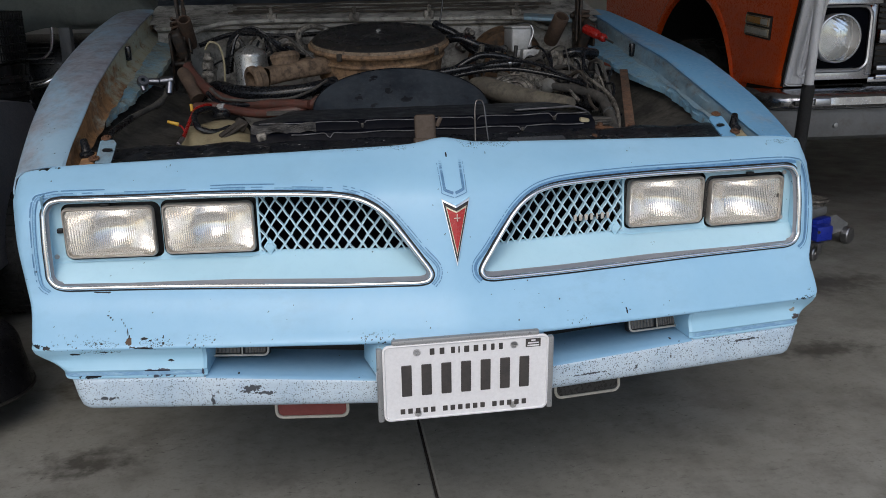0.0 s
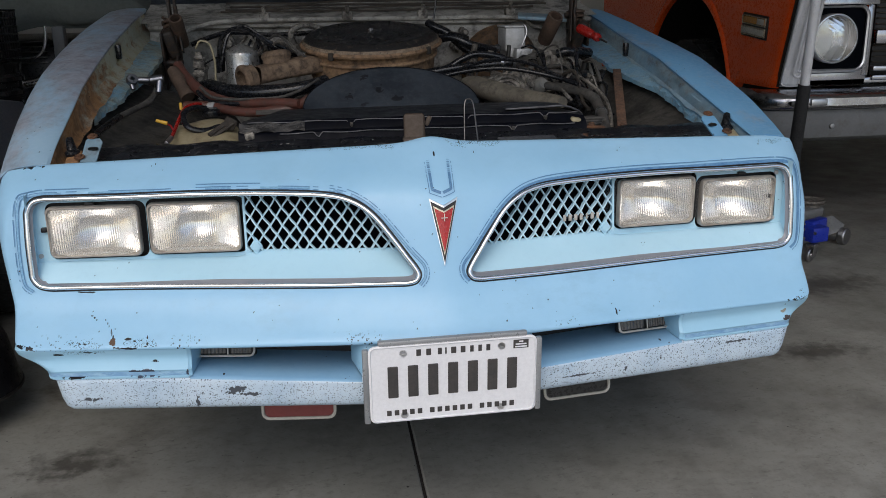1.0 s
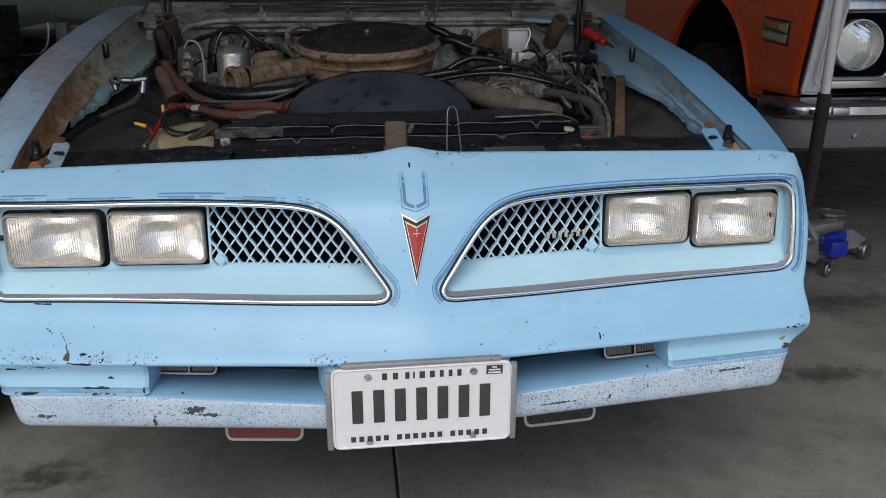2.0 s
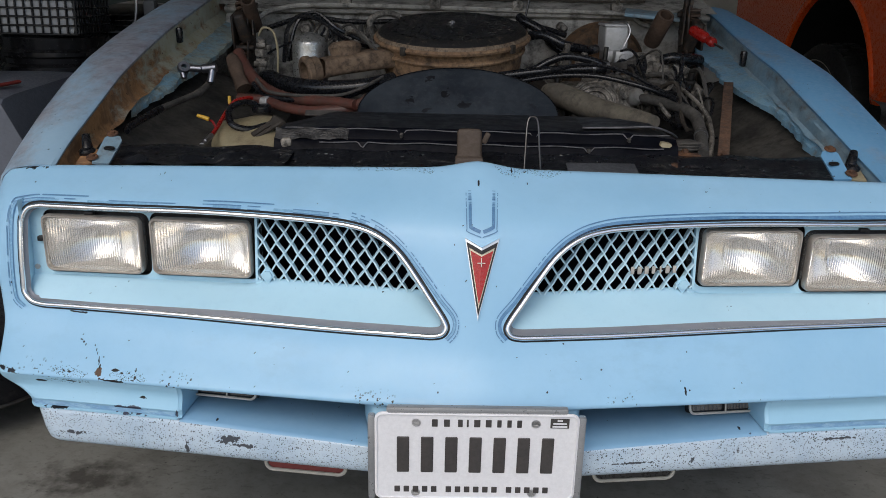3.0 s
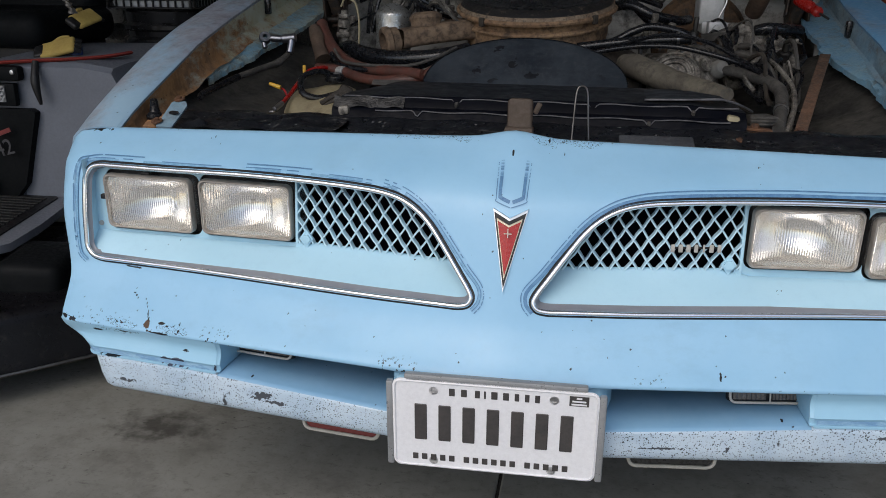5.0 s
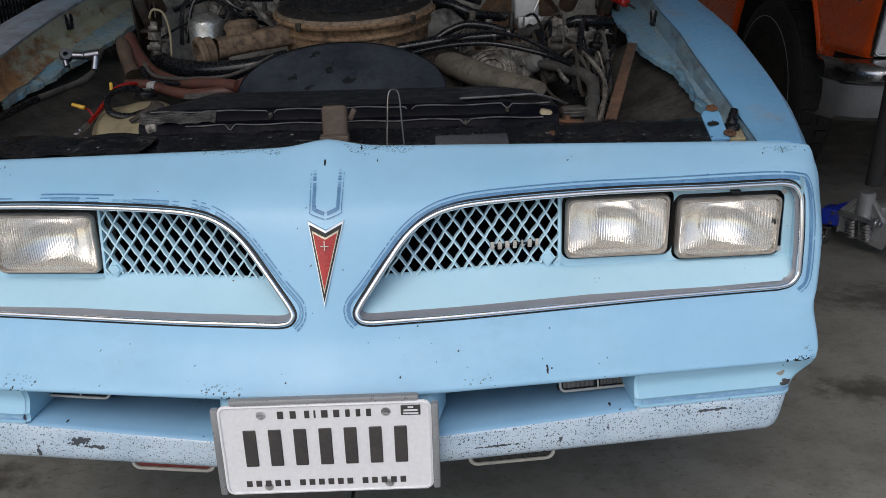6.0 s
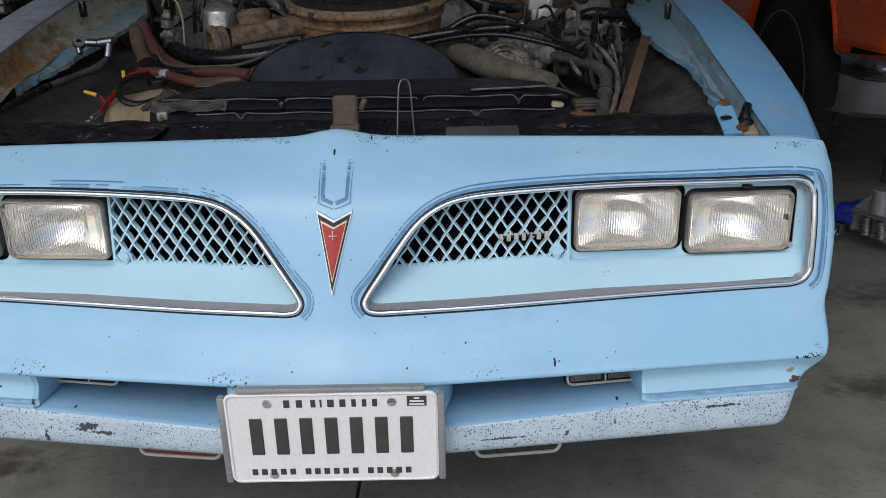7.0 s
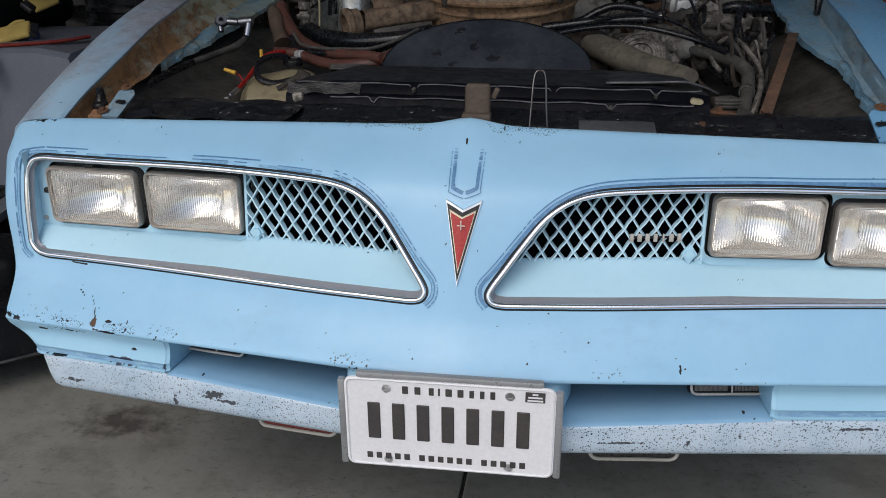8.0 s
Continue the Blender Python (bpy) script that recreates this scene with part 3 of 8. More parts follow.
black_support = scratched_black()
truck_chrome = metal("aged_truck_chrome", (0.52, 0.52, 0.54), (0.40, 0.40, 0.42), 0.22)
def blotched_plastic(name, a, b, haze, scuffs=0.0):
    n = Nodes(name, 0.5, 0.0, 0.0, 0.4)
    c = n.mix(n.ramp(n.noise(8.0, 6.0, 0.7), 0.36, 0.66), a, b)
    c = n.mix(n.ramp(n.noise(70.0, 5.0, 0.8), 0.5, 0.72, 0.0, 0.5), c, haze)
    c = n.mix(n.math("MULTIPLY", n.spots(26.0, 0.34, 0.30), n.ramp(n.noise(6.0, 2.0), 0.42, 0.55)), c, (0.004, 0.005, 0.008))
    c = n.mix(n.ramp(n.noise(15.0, 8.0, 0.75, (0.7, 1, 1)), 0.60, 0.72, 0.0, 0.7), c, (0.006, 0.007, 0.010))
    if scuffs:
        streaks = n.math("MULTIPLY", n.ramp(n.noise(60.0, 8.0, 0.8, (0.22, 1, 1)), 0.60, 0.66), n.ramp(n.noise(7.0, 3.0), 0.45, 0.6, 0.0, scuffs))
        c = n.mix(streaks, c, (0.17, 0.165, 0.155))
    n.colour(c)
    n.rough(n.ramp(n.noise(30.0), 0.3, 0.7, 0.36, 0.66))
    n.bump(n.noise(45.0, 4.0), 0.35, 0.002)
    return n.material


dome_black = blotched_plastic("blotched_black_plastic", (0.010, 0.015, 0.023), (0.034, 0.043, 0.054), (0.065, 0.07, 0.075))
shroud_scuffed = blotched_plastic("scuffed_shroud_plastic", (0.005, 0.007, 0.011), (0.018, 0.022, 0.028), (0.04, 0.042, 0.045), 0.8)
bar_rust = stuff("dark_bar_rust", (0.15, 0.082, 0.05), (0.06, 0.04, 0.03), 0.8, 0.0, 30, 160, bump=0.6, dirt=(0.20, 0.10, 0.05), dirt_share=0.12, depth=0.002)
peeled = stuff("peeled_grey_panel", (0.11, 0.108, 0.105), (0.03, 0.03, 0.031), 0.45, 0.2, 26, 180, 0.44, 0.56, bump=0.8, dirt=(0.007, 0.007, 0.008), dirt_share=0.45, depth=0.003, stretch=(0.5, 1, 1))
# pale tone put in as the highlight along the shroud's edges
pale_edge = stuff("pale_edge_highlight", (0.16, 0.16, 0.17), (0.05, 0.05, 0.055), 0.5, 0.0, 40, 200, bump=0.3)
shroud_black = stuff("flat_black_shroud", (0.003, 0.0035, 0.006), (0.005, 0.006, 0.010), 0.45, 0.0, 14, 120, bump=0.3)
shroud_black.node_tree.nodes["Principled BSDF"].inputs["Specular IOR Level"].default_value = 0.06
can_satin = stuff("satin_can", (0.50, 0.50, 0.49), (0.40, 0.40, 0.385), 0.34, 0.75, 8, 160, bump=0.1, dirt=(0.2, 0.17, 0.13), dirt_share=0.08)
trim_bright = stuff("brushed_bright_trim", (0.74, 0.74, 0.76), (0.64, 0.64, 0.66), 0.35, 0.1, 10, 140, bump=0.1)
band_grey = stuff("grey_trim_band", (0.33, 0.345, 0.38), (0.27, 0.285, 0.32), 0.42, 0.25, 5, 60, bump=0.0, spread=0.06)
star_pale = stuff("pale_star_metal", (0.80, 0.76, 0.66), (0.70, 0.66, 0.58), 0.35, 0.0, 30, 200, bump=0.03)
letter_pale = stuff("tarnished_letter", (0.62, 0.59, 0.54), (0.46, 0.43, 0.38), 0.4, 0.2, 60, 220, bump=0.1)
lens_brown = stuff("grey_smoked_lens", (0.13, 0.125, 0.12), (0.085, 0.08, 0.078), 0.3, 0.0, 30, 160, bump=0.1)
stripe_worn = stuff("faded_bumper_stripe", (0.15, 0.31, 0.52), (0.24, 0.42, 0.62), 0.45, 0.0, 40, 220, bump=0.1, dirt=(0.34, 0.55, 0.70), dirt_share=0.28, stretch=(0.35, 1, 1))
mesh_pale = body_paint("pale_mesh_paint", 0.0, (), 0.0, (0.50, 0.71, 0.81), (0.55, 0.75, 0.85), 0.42)
hinge_dark = stuff("dark_hinge_grease", (0.045, 0.036, 0.030), (0.018, 0.016, 0.015), 0.6, 0.2, 26, 160, bump=0.5, dirt=(0.11, 0.06, 0.03), dirt_share=0.22)
hinge_brown = stuff("brown_hinge_rust", (0.10, 0.062, 0.042), (0.05, 0.034, 0.026), 0.7, 0.0, 18, 140, bump=0.4)

# ---- setting ----
def slab(name, x0, x1, y0, y1, z0, z1, material, label, bevel=0.004):
    ob = part(name, box((x0 + x1) / 2, (y0 + y1) / 2, (z0 + z1) / 2, x1 - x0, y1 - y0, z1 - z0, bevel, 1), material, None, label, kind="structure")
    return ob


part("ground", grid([[(x, y, -0.10) for x in (-300, 300)] for y in (-300, 300)]), drive_concrete, None, "pale concrete ground outside the garage", kind="structure")
JOINT = -0.030
slab("floor", -4.2, JOINT - 0.004, -2.2, 6.4, -0.12, 0.0, floor_concrete, "stained grey concrete garage floor slab")
slab("floor_2", JOINT + 0.004, 4.8, -2.2, 6.4, -0.12, 0.0, floor_concrete, "stained grey concrete garage floor slab")
slab("trim", JOINT - 0.0035, JOINT + 0.0035, -2.2, 6.4, -0.11, -0.007, joint_fill, "dark filler in the floor joint", 0.0)
# Side walls and roof are unseen; the roof's front edge sets the bay's light.
slab("wall_west", -4.4, -4.2, -0.82, 6.6, -0.1, 2.8, wall_paint, "unseen pale side wall, made bright to bounce daylight")
slab("wall_east", 4.8, 5.0, -0.82, 6.6, -0.1, 2.8, wall_paint, "unseen pale side wall, made bright to bounce daylight")
slab("wall_north", -4.2, 4.8, 6.4, 6.6, -0.1, 2.8, wall_paint, "dim grey back wall")
slab("ceiling", -4.4, 5.0, -0.82, 6.6, 2.8, 2.95, wall_paint, "unseen garage ceiling, its front edge set to limit the daylight")
slab("wall_header", -4.2, 4.8, -0.82, -0.62, 2.45, 2.8, wall_paint, "unseen plain header above the garage opening")

# ---- the blue coupe: its skin ----
car = thing("parked_coupe", "pale blue weathered coupe with its hood open on a concrete floor", "car", (-0.003, 0, 0))

# Levels of the nose: y at the middle and at 0.73 m out, z at the middle and at 0.73 m out, and the half width.
LEVELS = [
    (0.172, 0.236, 0.752, 0.728, 0.7752), (0.163, 0.228, 0.775, 0.752, 0.7767), (0.149, 0.212, 0.782, 0.757, 0.7806), (0.125, 0.190, 0.767, 0.745, 0.7872),
    (0.086, 0.164, 0.741, 0.7285, 0.7904), (0.052, 0.144, 0.712, 0.7125, 0.7949), (0.033, 0.133, 0.682, 0.69, 0.7972), (0.014, 0.120, 0.628, 0.63, 0.7991),
    (-0.010, 0.108, 0.552, 0.545, 0.7961), (-0.025, 0.093, 0.515, 0.51, 0.7870), (-0.051, 0.062, 0.48, 0.478, 0.7836), (-0.0665, 0.042, 0.464, 0.458, 0.7793),
    (-0.070, 0.035, 0.456, 0.45, 0.7731), (-0.064, 0.041, 0.45, 0.444, 0.7647), (-0.030, 0.075, 0.446, 0.44, 0.7521),
]
# The reach of each level's rounded corner, and how much wider the other corner stands.
CORNER = [0.073, 0.078, 0.083, 0.087, 0.087, 0.080, 0.059, 0.027, 0.022, 0.022, 0.022, 0.022, 0.029, 0.039, 0.069]
WIDER = [0.002, 0.009, 0.016, 0.024, 0.026, 0.026, 0.028, 0.023, 0.016, 0.018, 0.016, 0.017, 0.015, 0.009, 0.004]


def sweep_of(x):
    return (math.sqrt(x * x + 0.03**2) - 0.03) / (math.sqrt(0.73**2 + 0.03**2) - 0.03)


def nose_level(k, x):
    y0, y1, z0, z1, _ = LEVELS[k]
    s, t = sweep_of(abs(x)), abs(x) / 0.73
    rise = 0.010 * math.exp(-((x / 0.045) ** 2)) if 1 <= k <= 3 else 0.0
    return y0 + (y1 - y0) * s, z0 + (z1 - z0) * t + rise


PROFILES = {}


def face(x, z):
    """The y of the nose's skin at x and height z."""
    key = round(x, 4)
    if key not in PROFILES:
        pts = [(p.y, p.z) for p in smooth_path([(0, *nose_level(k, x)) for k in range(len(LEVELS))], 4)][8:50]
        PROFILES[key] = [p[1] for p in pts][::-1], [p[0] for p in pts][::-1]
    return float(np.interp(z, *PROFILES[key]))


BACK = 0.212


def nose_half(k, side):
    half, wide, back = [], LEVELS[k][4] + (WIDER[k] if side < 0 else 0.0), BACK
    xc = wide - CORNER[k]
    for x in np.concatenate([np.linspace(0, 0.12, 9), np.linspace(0.15, xc, 22)]):
        y, z = nose_level(k, x)
        half.append((x, min(y, back + 0.024), z))
    y, z = nose_level(k, xc)
    for a in np.linspace(10, 90, 9):
        a = radians(a)
        half.append((xc + (wide - xc) * math.sin(a), y + (back - y) * (1 - math.cos(a)) if y < back else y - (y - back) * math.sin(a), z - 0.008 * math.sin(a) ** 2 * min(max((z - 0.725) / 0.03, 0.0), 1.0)))
    return half


def nose_row(k):
    """One level of the nose; its left corner is a little fuller and wider."""
    return [(-x, y, z) for x, y, z in reversed(nose_half(k, -1)[1:])] + nose_half(k, 1)


# Outline of the right-hand grille opening, seen from the front, as x and z.
OPENING = [(0.0725, 0.5468), (0.093, 0.5462), (0.138, 0.5456), (0.24, 0.5445), (0.48, 0.5455), (0.62, 0.5448), (0.675, 0.5443), (0.698, 0.5440), (0.715, 0.5442), (0.7335, 0.5486), (0.7448, 0.5620), (0.7461, 0.580), (0.747, 0.625), (0.7461, 0.668), (0.7448, 0.6855), (0.7345, 0.7015), (0.716, 0.7066), (0.696, 0.7069), (0.66, 0.7072),
           (0.60, 0.7075), (0.45, 0.7085), (0.33, 0.7075), (0.25, 0.705), (0.205, 0.7015), (0.172, 0.694), (0.145, 0.680), (0.122, 0.660), (0.096, 0.627), (0.072, 0.594), (0.0562, 0.5735), (0.0512, 0.5612), (0.0573, 0.5508)]


def inwards(x):
    """The openings' inner ends reach further to the middle."""
    return x - 0.0035 * min(max((0.30 - x) / 0.15, 0.0), 1.0)


OPENING = [(inwards(x), z + (0.0015 if z > 0.59 and x < 0.5 else 0.0)) for x, z in OPENING]


def opening_path(steps=4):
    return [(p.x, p.z) for p in smooth_path([(x, 0, z) for x, z in OPENING], steps, True)]


def inset(path, d):
    """The closed outline moved inwards by d."""
    out, n = [], len(path)
    for i, (x, z) in enumerate(path):
        a, b = path[i - 1], path[(i + 1) % n]
        tx, tz = b[0] - a[0], b[1] - a[1]
        q = math.hypot(tx, tz) or 1.0
        out.append((x - tz / q * d, z + tx / q * d))
    return out


edge = opening_path()
hole = inset(edge, -0.0005)
cut_r = prism(hole, 0.6, Matrix.Translation((0, -0.25, 0)))
nose_rows = [nose_row(k) for k in range(len(LEVELS))]
full = [[Vector(r[j]) for r in nose_rows] for j in range(len(nose_rows[0]))]
columns = [smooth_path(c, 4) for c in full]
nose_sheet = grid([list(c) for c in columns])
fascia = solid("nose_fascia", nose_sheet, paint_nose, car, 0.004, -1.0, "pale blue chipped urethane nose", (cut_r, geo_left(cut_r)), 42)


def base_plane(x):
    """The plan line of the grille openings."""
    return -0.012 + 0.17 * abs(x)


def both(name, geo, material, parent=car, label="", **kw):
    return part(name, geo, material, parent, label, **kw), part(name, geo_left(geo), material, parent, label, **kw)


# Bright trim round each opening: a bead on the skin and a deep band behind it.
bead = tube([(x, face(x, z) - 0.0014, z) for x, z in inset(edge, 0.0008)], 0.0040, 10, 1, True, fixed=(0, 1, 0))
band_rows = []
for depth, d in ((0.0, 0.003), (0.008, 0.0045), (0.014, 0.007), (0.017, 0.0085)):
    band_rows.append([(x, face(x2, z2) + depth * (1 - 0.55 * min(max((x2 - 0.715) / 0.02, 0.0), 1.0)), z) for (x, z), (x2, z2) in zip(inset(edge, d), edge)])
band = grid(band_rows, closed=True)
# thin black tube that draws the shadow between bead and paint
shadow_line = tube([(x, face(x, z) + 0.0006, z) for x, z in inset(edge, -0.0042)], 0.0022, 6, 1, True, fixed=(0, 1, 0))
both("trim_shadow_line", shadow_line, jet, label="black tube drawn as the shadow line round the grille trim")
trims = both("grille_trim", bead, chrome, label="bright metal bead round the grille opening")
for t, g in zip(trims, (band, geo_left(band))):
    part("inner_band", g, band_grey, t, "dull chrome inner band")

# Pale insert with a sloping ledge and a flat panel round the lamps.


def panel_plane(x):
    """The plan line of the panel round the lamps, which faces almost straight ahead."""
    return 0.129 + 0.075 * (x - 0.36)


def ledge_depth(x, d):
    return d if x < 0.354 else d * (panel_plane(x) - base_plane(x)) / 0.080


xs = np.concatenate([np.linspace(0.052, 0.350, 16), np.linspace(0.358, 0.744, 20)])
ledge = grid([[(x, base_plane(x) + ledge_depth(x, d), z - w * min(max((x - 0.335) / 0.04, 0.0), 1.0)) for x in xs] for d, z, w in ((0.009, 0.5505, 0), (0.013, 0.5535, 0), (0.025, 0.5615, 0.001), (0.060, 0.588, 0.009), (0.066, 0.5935, 0.0125), (0.072, 0.5945, 0.0125), (0.076, 0.588, 0.008))])
xs2 = np.linspace(0.363, 0.744, 20)
panel = grid([[(x, panel_plane(x) + d, z) for x in xs2] for d, z in ((-0.003, 0.574), (-0.002, 0.600), (0.0, 0.650), (0.002, 0.716))])
end = grid([[(0.744, base_plane(0.744) + d, z) for z in (0.55, 0.62, 0.716)] for d in (0.010, 0.055)])
inserts = both("grille_insert", geo_join(ledge, end), paint_insert, label="pale blue insert with a sloping ledge")
# Lamps of each side: middle out, middle up, width of the bucket.
LAMPS = {1: ((0.4540, 0.6440, 0.172), (0.6345, 0.6340, 0.174)), -1: ((0.4545, 0.6400, 0.177), (0.6395, 0.6380, 0.176))}
lamp_cuts = {s: [prism(rounded(w + 0.008, 0.1085, 0.015, 5, cx, cz + 0.0025), 0.3) for cx, cz, w in LAMPS[s]] for s in LAMPS}
for p, flip in zip(inserts, (0, 1)):
    g = geo_left(panel) if flip else panel
    solid("lamp_panel", (g[0], g[1]), paint_insert, p, 0.003, 0.0, "pale blue panel round the lamps", [geo_mirror(c) for c in lamp_cuts[-1]] if flip else lamp_cuts[1])
for p, s in zip(inserts, (1, -1)):
    part("insert_corner", box(s * 0.3585, panel_plane(0.3585) - 0.006, 0.581, 0.013, 0.016, 0.026, 0.002), paint_insert, p)
# black sheets put in for the deep shade behind the mesh
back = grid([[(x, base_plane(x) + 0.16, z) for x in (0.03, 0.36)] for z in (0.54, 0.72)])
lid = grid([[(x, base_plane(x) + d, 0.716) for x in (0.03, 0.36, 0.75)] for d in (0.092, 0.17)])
both("grille_cavity", geo_join(back, lid), cavity_black, label="black sheets standing in for the shade behind the grille")


# Diamond mesh, cut to the opening.
def clip_line(p, q, poly):
    """The part of p to q inside a convex outline, or None."""
    t0, t1 = 0.0, 1.0
    dx, dz = q[0] - p[0], q[1] - p[1]
    for (ax, az), (bx, bz) in zip(poly, poly[1:] + poly[:1]):
        nx, nz = -(bz - az), bx - ax
        den, num = nx * dx + nz * dz, nx * (p[0] - ax) + nz * (p[1] - az)
        if abs(den) < 1e-9:
            if num < 0:
                return None
            continue
        t = -num / den
        if den > 0:
            t0 = max(t0, t)
        else:
            t1 = min(t1, t)
    return None if t0 >= t1 - 0.02 else tuple((p[0] + dx * t, p[1] + dz * t) for t in (t0, t1))


MESH_OUT = [(inwards(x), z) for x, z in [(0.064, 0.592), (0.361, 0.594), (0.361, 0.7065), (0.30, 0.7055), (0.25, 0.7025), (0.205, 0.6985), (0.172, 0.691), (0.147, 0.677), (0.124, 0.656), (0.098, 0.624)]]


def mesh_y(x, z):
    return base_plane(x) + 0.063 + 0.10 * (z - 0.595)


def bar(p, q, wide, deep, push=0.0, kink=0.0):
    """A thin fin from p to q in the plane of the mesh, waved a little."""
    n = max(2, int(math.hypot(q[0] - p[0], q[1] - p[1]) / 0.006))
    d = Vector((q[0] - p[0], q[1] - p[1])).normalized()
    rows = []
    for i in range(n + 1):
        s = i / n
        x, z = p[0] + (q[0] - p[0]) * s, p[1] + (q[1] - p[1]) * s
        w = kink * math.sin(2 * math.pi * (x * 0.6 + z) / 0.0165 * 0.5)
        x, z = x - d.y * w, z + d.x * w
        y = mesh_y(x, z) + push
        sx, sz = -d.y * wide / 2, d.x * wide / 2
        rows.append([(x + sx, y, z + sz), (x - sx, y, z - sz), (x - sx * 1.2, y + deep, z - sz * 1.2), (x + sx * 1.2, y + deep, z + sz * 1.2)])
    v, f = grid(rows, closed=True)
    return v, f + [(3, 2, 1, 0), tuple(range(len(v) - 4, len(v)))]


def grille_mesh():
    bars = []
    step, rise = 0.0243, 1.42
    for k in range(-12, 34):
        x0 = 0.06 + k * step
        for sgn in (1, -1):
            a = (x0, 0.588)
            b = (x0 + sgn * 0.16 / rise, 0.588 + 0.16)
            got = clip_line(a, b, MESH_OUT)
            if got:
                bars.append(bar(*got, 0.0025, 0.012, 0.0 if sgn > 0 else 0.0015, 0.0007))
    return geo_join(*bars)


mesh_geo = grille_mesh()
meshes = both("grille_mesh", mesh_geo, mesh_pale, label="pale blue diamond mesh grille", angle=60)
lug = lathe([(0, -0.004), (0.007, -0.004), (0.008, -0.002), (0.008, 0.004), (0, 0.004)], 6, pose(0.343, mesh_y(0.343, 0.603) - 0.003, 0.603, 90))
tab_geo = geo_join(prism([(0.331, 0.603), (0.343, 0.586), (0.355, 0.603), (0.343, 0.620)], 0.004, Matrix.Translation((0, mesh_y(0.343, 0.603) - 0.003, 0))), geo_move(lug, Matrix()))
for m, g in zip(meshes, (tab_geo, geo_mirror(tab_geo))):
    part("mounting_tab", g, paint_insert, m, "small blue mounting tab with a screw")
side_bar = bar((0.362, 0.592), (0.362, 0.708), 0.004, 0.012)
for m, g in zip(meshes, (side_bar, geo_mirror(side_bar))):
    part("mesh_edge", g, paint_insert, m)


# Rectangular sealed-beam lamps.
def lamp_poly(w, h, r, m, y):
    return [tuple(m @ Vector((x, y, z))) for x, z in rounded(w, h, r, 5)]


def headlight(cx, cz, turn, lean, more):
    m = Matrix.Translation((cx, panel_plane(abs(cx)) - 0.009, cz + 0.0025)) @ pose(0, 0, 0, lean, 0, turn)
    lamp = part("headlight", geo_join(grid([lamp_poly(0.1835 + more, 0.1110, 0.015, m, 0.0125), lamp_poly(0.1815 + more, 0.109, 0.015, m, 0.022), lamp_poly(0.157 + more, 0.090, 0.012, m, 0.022)], True)), jet, car, "rectangular sealed-beam headlight in a black bucket")
    ring_rows = [lamp_poly(0.1665 + more - a, 0.0985 - a, 0.011, m, y) for a, y in ((0.0, 0.004), (0.0, -0.006), (0.0025, -0.009), (0.0065, -0.009), (0.0095, -0.006), (0.011, 0.0))]
    part("retaining_ring", grid(ring_rows, True), ring_metal, lamp, "tarnished metal retaining ring")
    # bowl
    w, h = 0.158 + more, 0.0905
    rows = []
    for v in np.linspace(-0.5, 0.5, 25):
        rows.append([tuple(m @ Vector((u * w, max(0.0, 0.075 - ((u * w) ** 2 + (v * h) ** 2) / 0.105), v * h))) for u in np.linspace(-0.5, 0.5, 41)])
    part("reflector", grid(rows), reflector, lamp, "bright aluminised reflector bowl")
    part("lamp_wall", grid([lamp_poly(w, h, 0.010, m, y) for y in (0.0, 0.074)], True), reflector, lamp)
    part("bulb", geo_move(lathe([(0, -0.002), (0.004, -0.001), (0.005, 0.003), (0.005, 0.014), (0, 0.016)], 16, pose(0, 0, 0, -90)), m @ Matrix.Translation((0, 0.030, 0.004))), clear_white, lamp, "small pale bulb")
    # fluted lens: smooth outside, upright ribs and a curved block inside
    nx, nz = 241, 41
    front, rear = [], []
    inner_edge = -1 if cx > 0 else 1
    for j in range(nz):
        fr, re = [], []
        v = -1 + 2 * j / (nz - 1)
        for i in range(nx):
            u = -1 + 2 * i / (nx - 1)
            dome = 0.006 * (1 - u**4) * (1 - v**4)
            x, z = u * (0.0782 + more / 2), v * 0.0442
            flute = abs(math.sin(math.pi * i / 6.0))
            if abs(u) > 0.62 and v > -0.5:
                rib = 0.0010 * (abs(u) - 0.62) / 0.38 + (0.0002 if u * inner_edge > 0 else 0.0004) * abs(math.sin(math.pi * i / 8.0)) + 0.0004 * math.sin(v * 9 + u * 5)
            elif v > 0.66:
                rib = 0.0006 * abs(math.sin(math.pi * i / 5.0 + (j // 3) * 1.1))
            elif v < -0.62:
                rib = 0.0005 * flute
            else:
                rib = 0.0008 * flute + 0.0005 * (1 - (u / 0.6) ** 2) * math.cos(v * 2.2)
            fr.append(tuple(m @ Vector((x, -0.008 - dome, z))))
            re.append(tuple(m @ Vector((x, -0.0035 - dome + rib, z))))
        front.append(fr)
        rear.append(re)
    f, r = grid(front), grid(rear)
    shell = geo_join(f, (r[0], [tuple(reversed(q)) for q in r[1]]))
    n = nx * nz
    rim = [j * nx for j in range(nz)], [j * nx + nx - 1 for j in range(nz)], list(range(nx)), [n - nx + i for i in range(nx)]
    for line in rim:
        for a, b in zip(line, line[1:]):
            shell[1].append((a, b, b + n, a + n))
    lens = part("lens", shell, glass, lamp, "clear fluted glass lens", angle=70)
    lens.visible_shadow = False
    return lamp


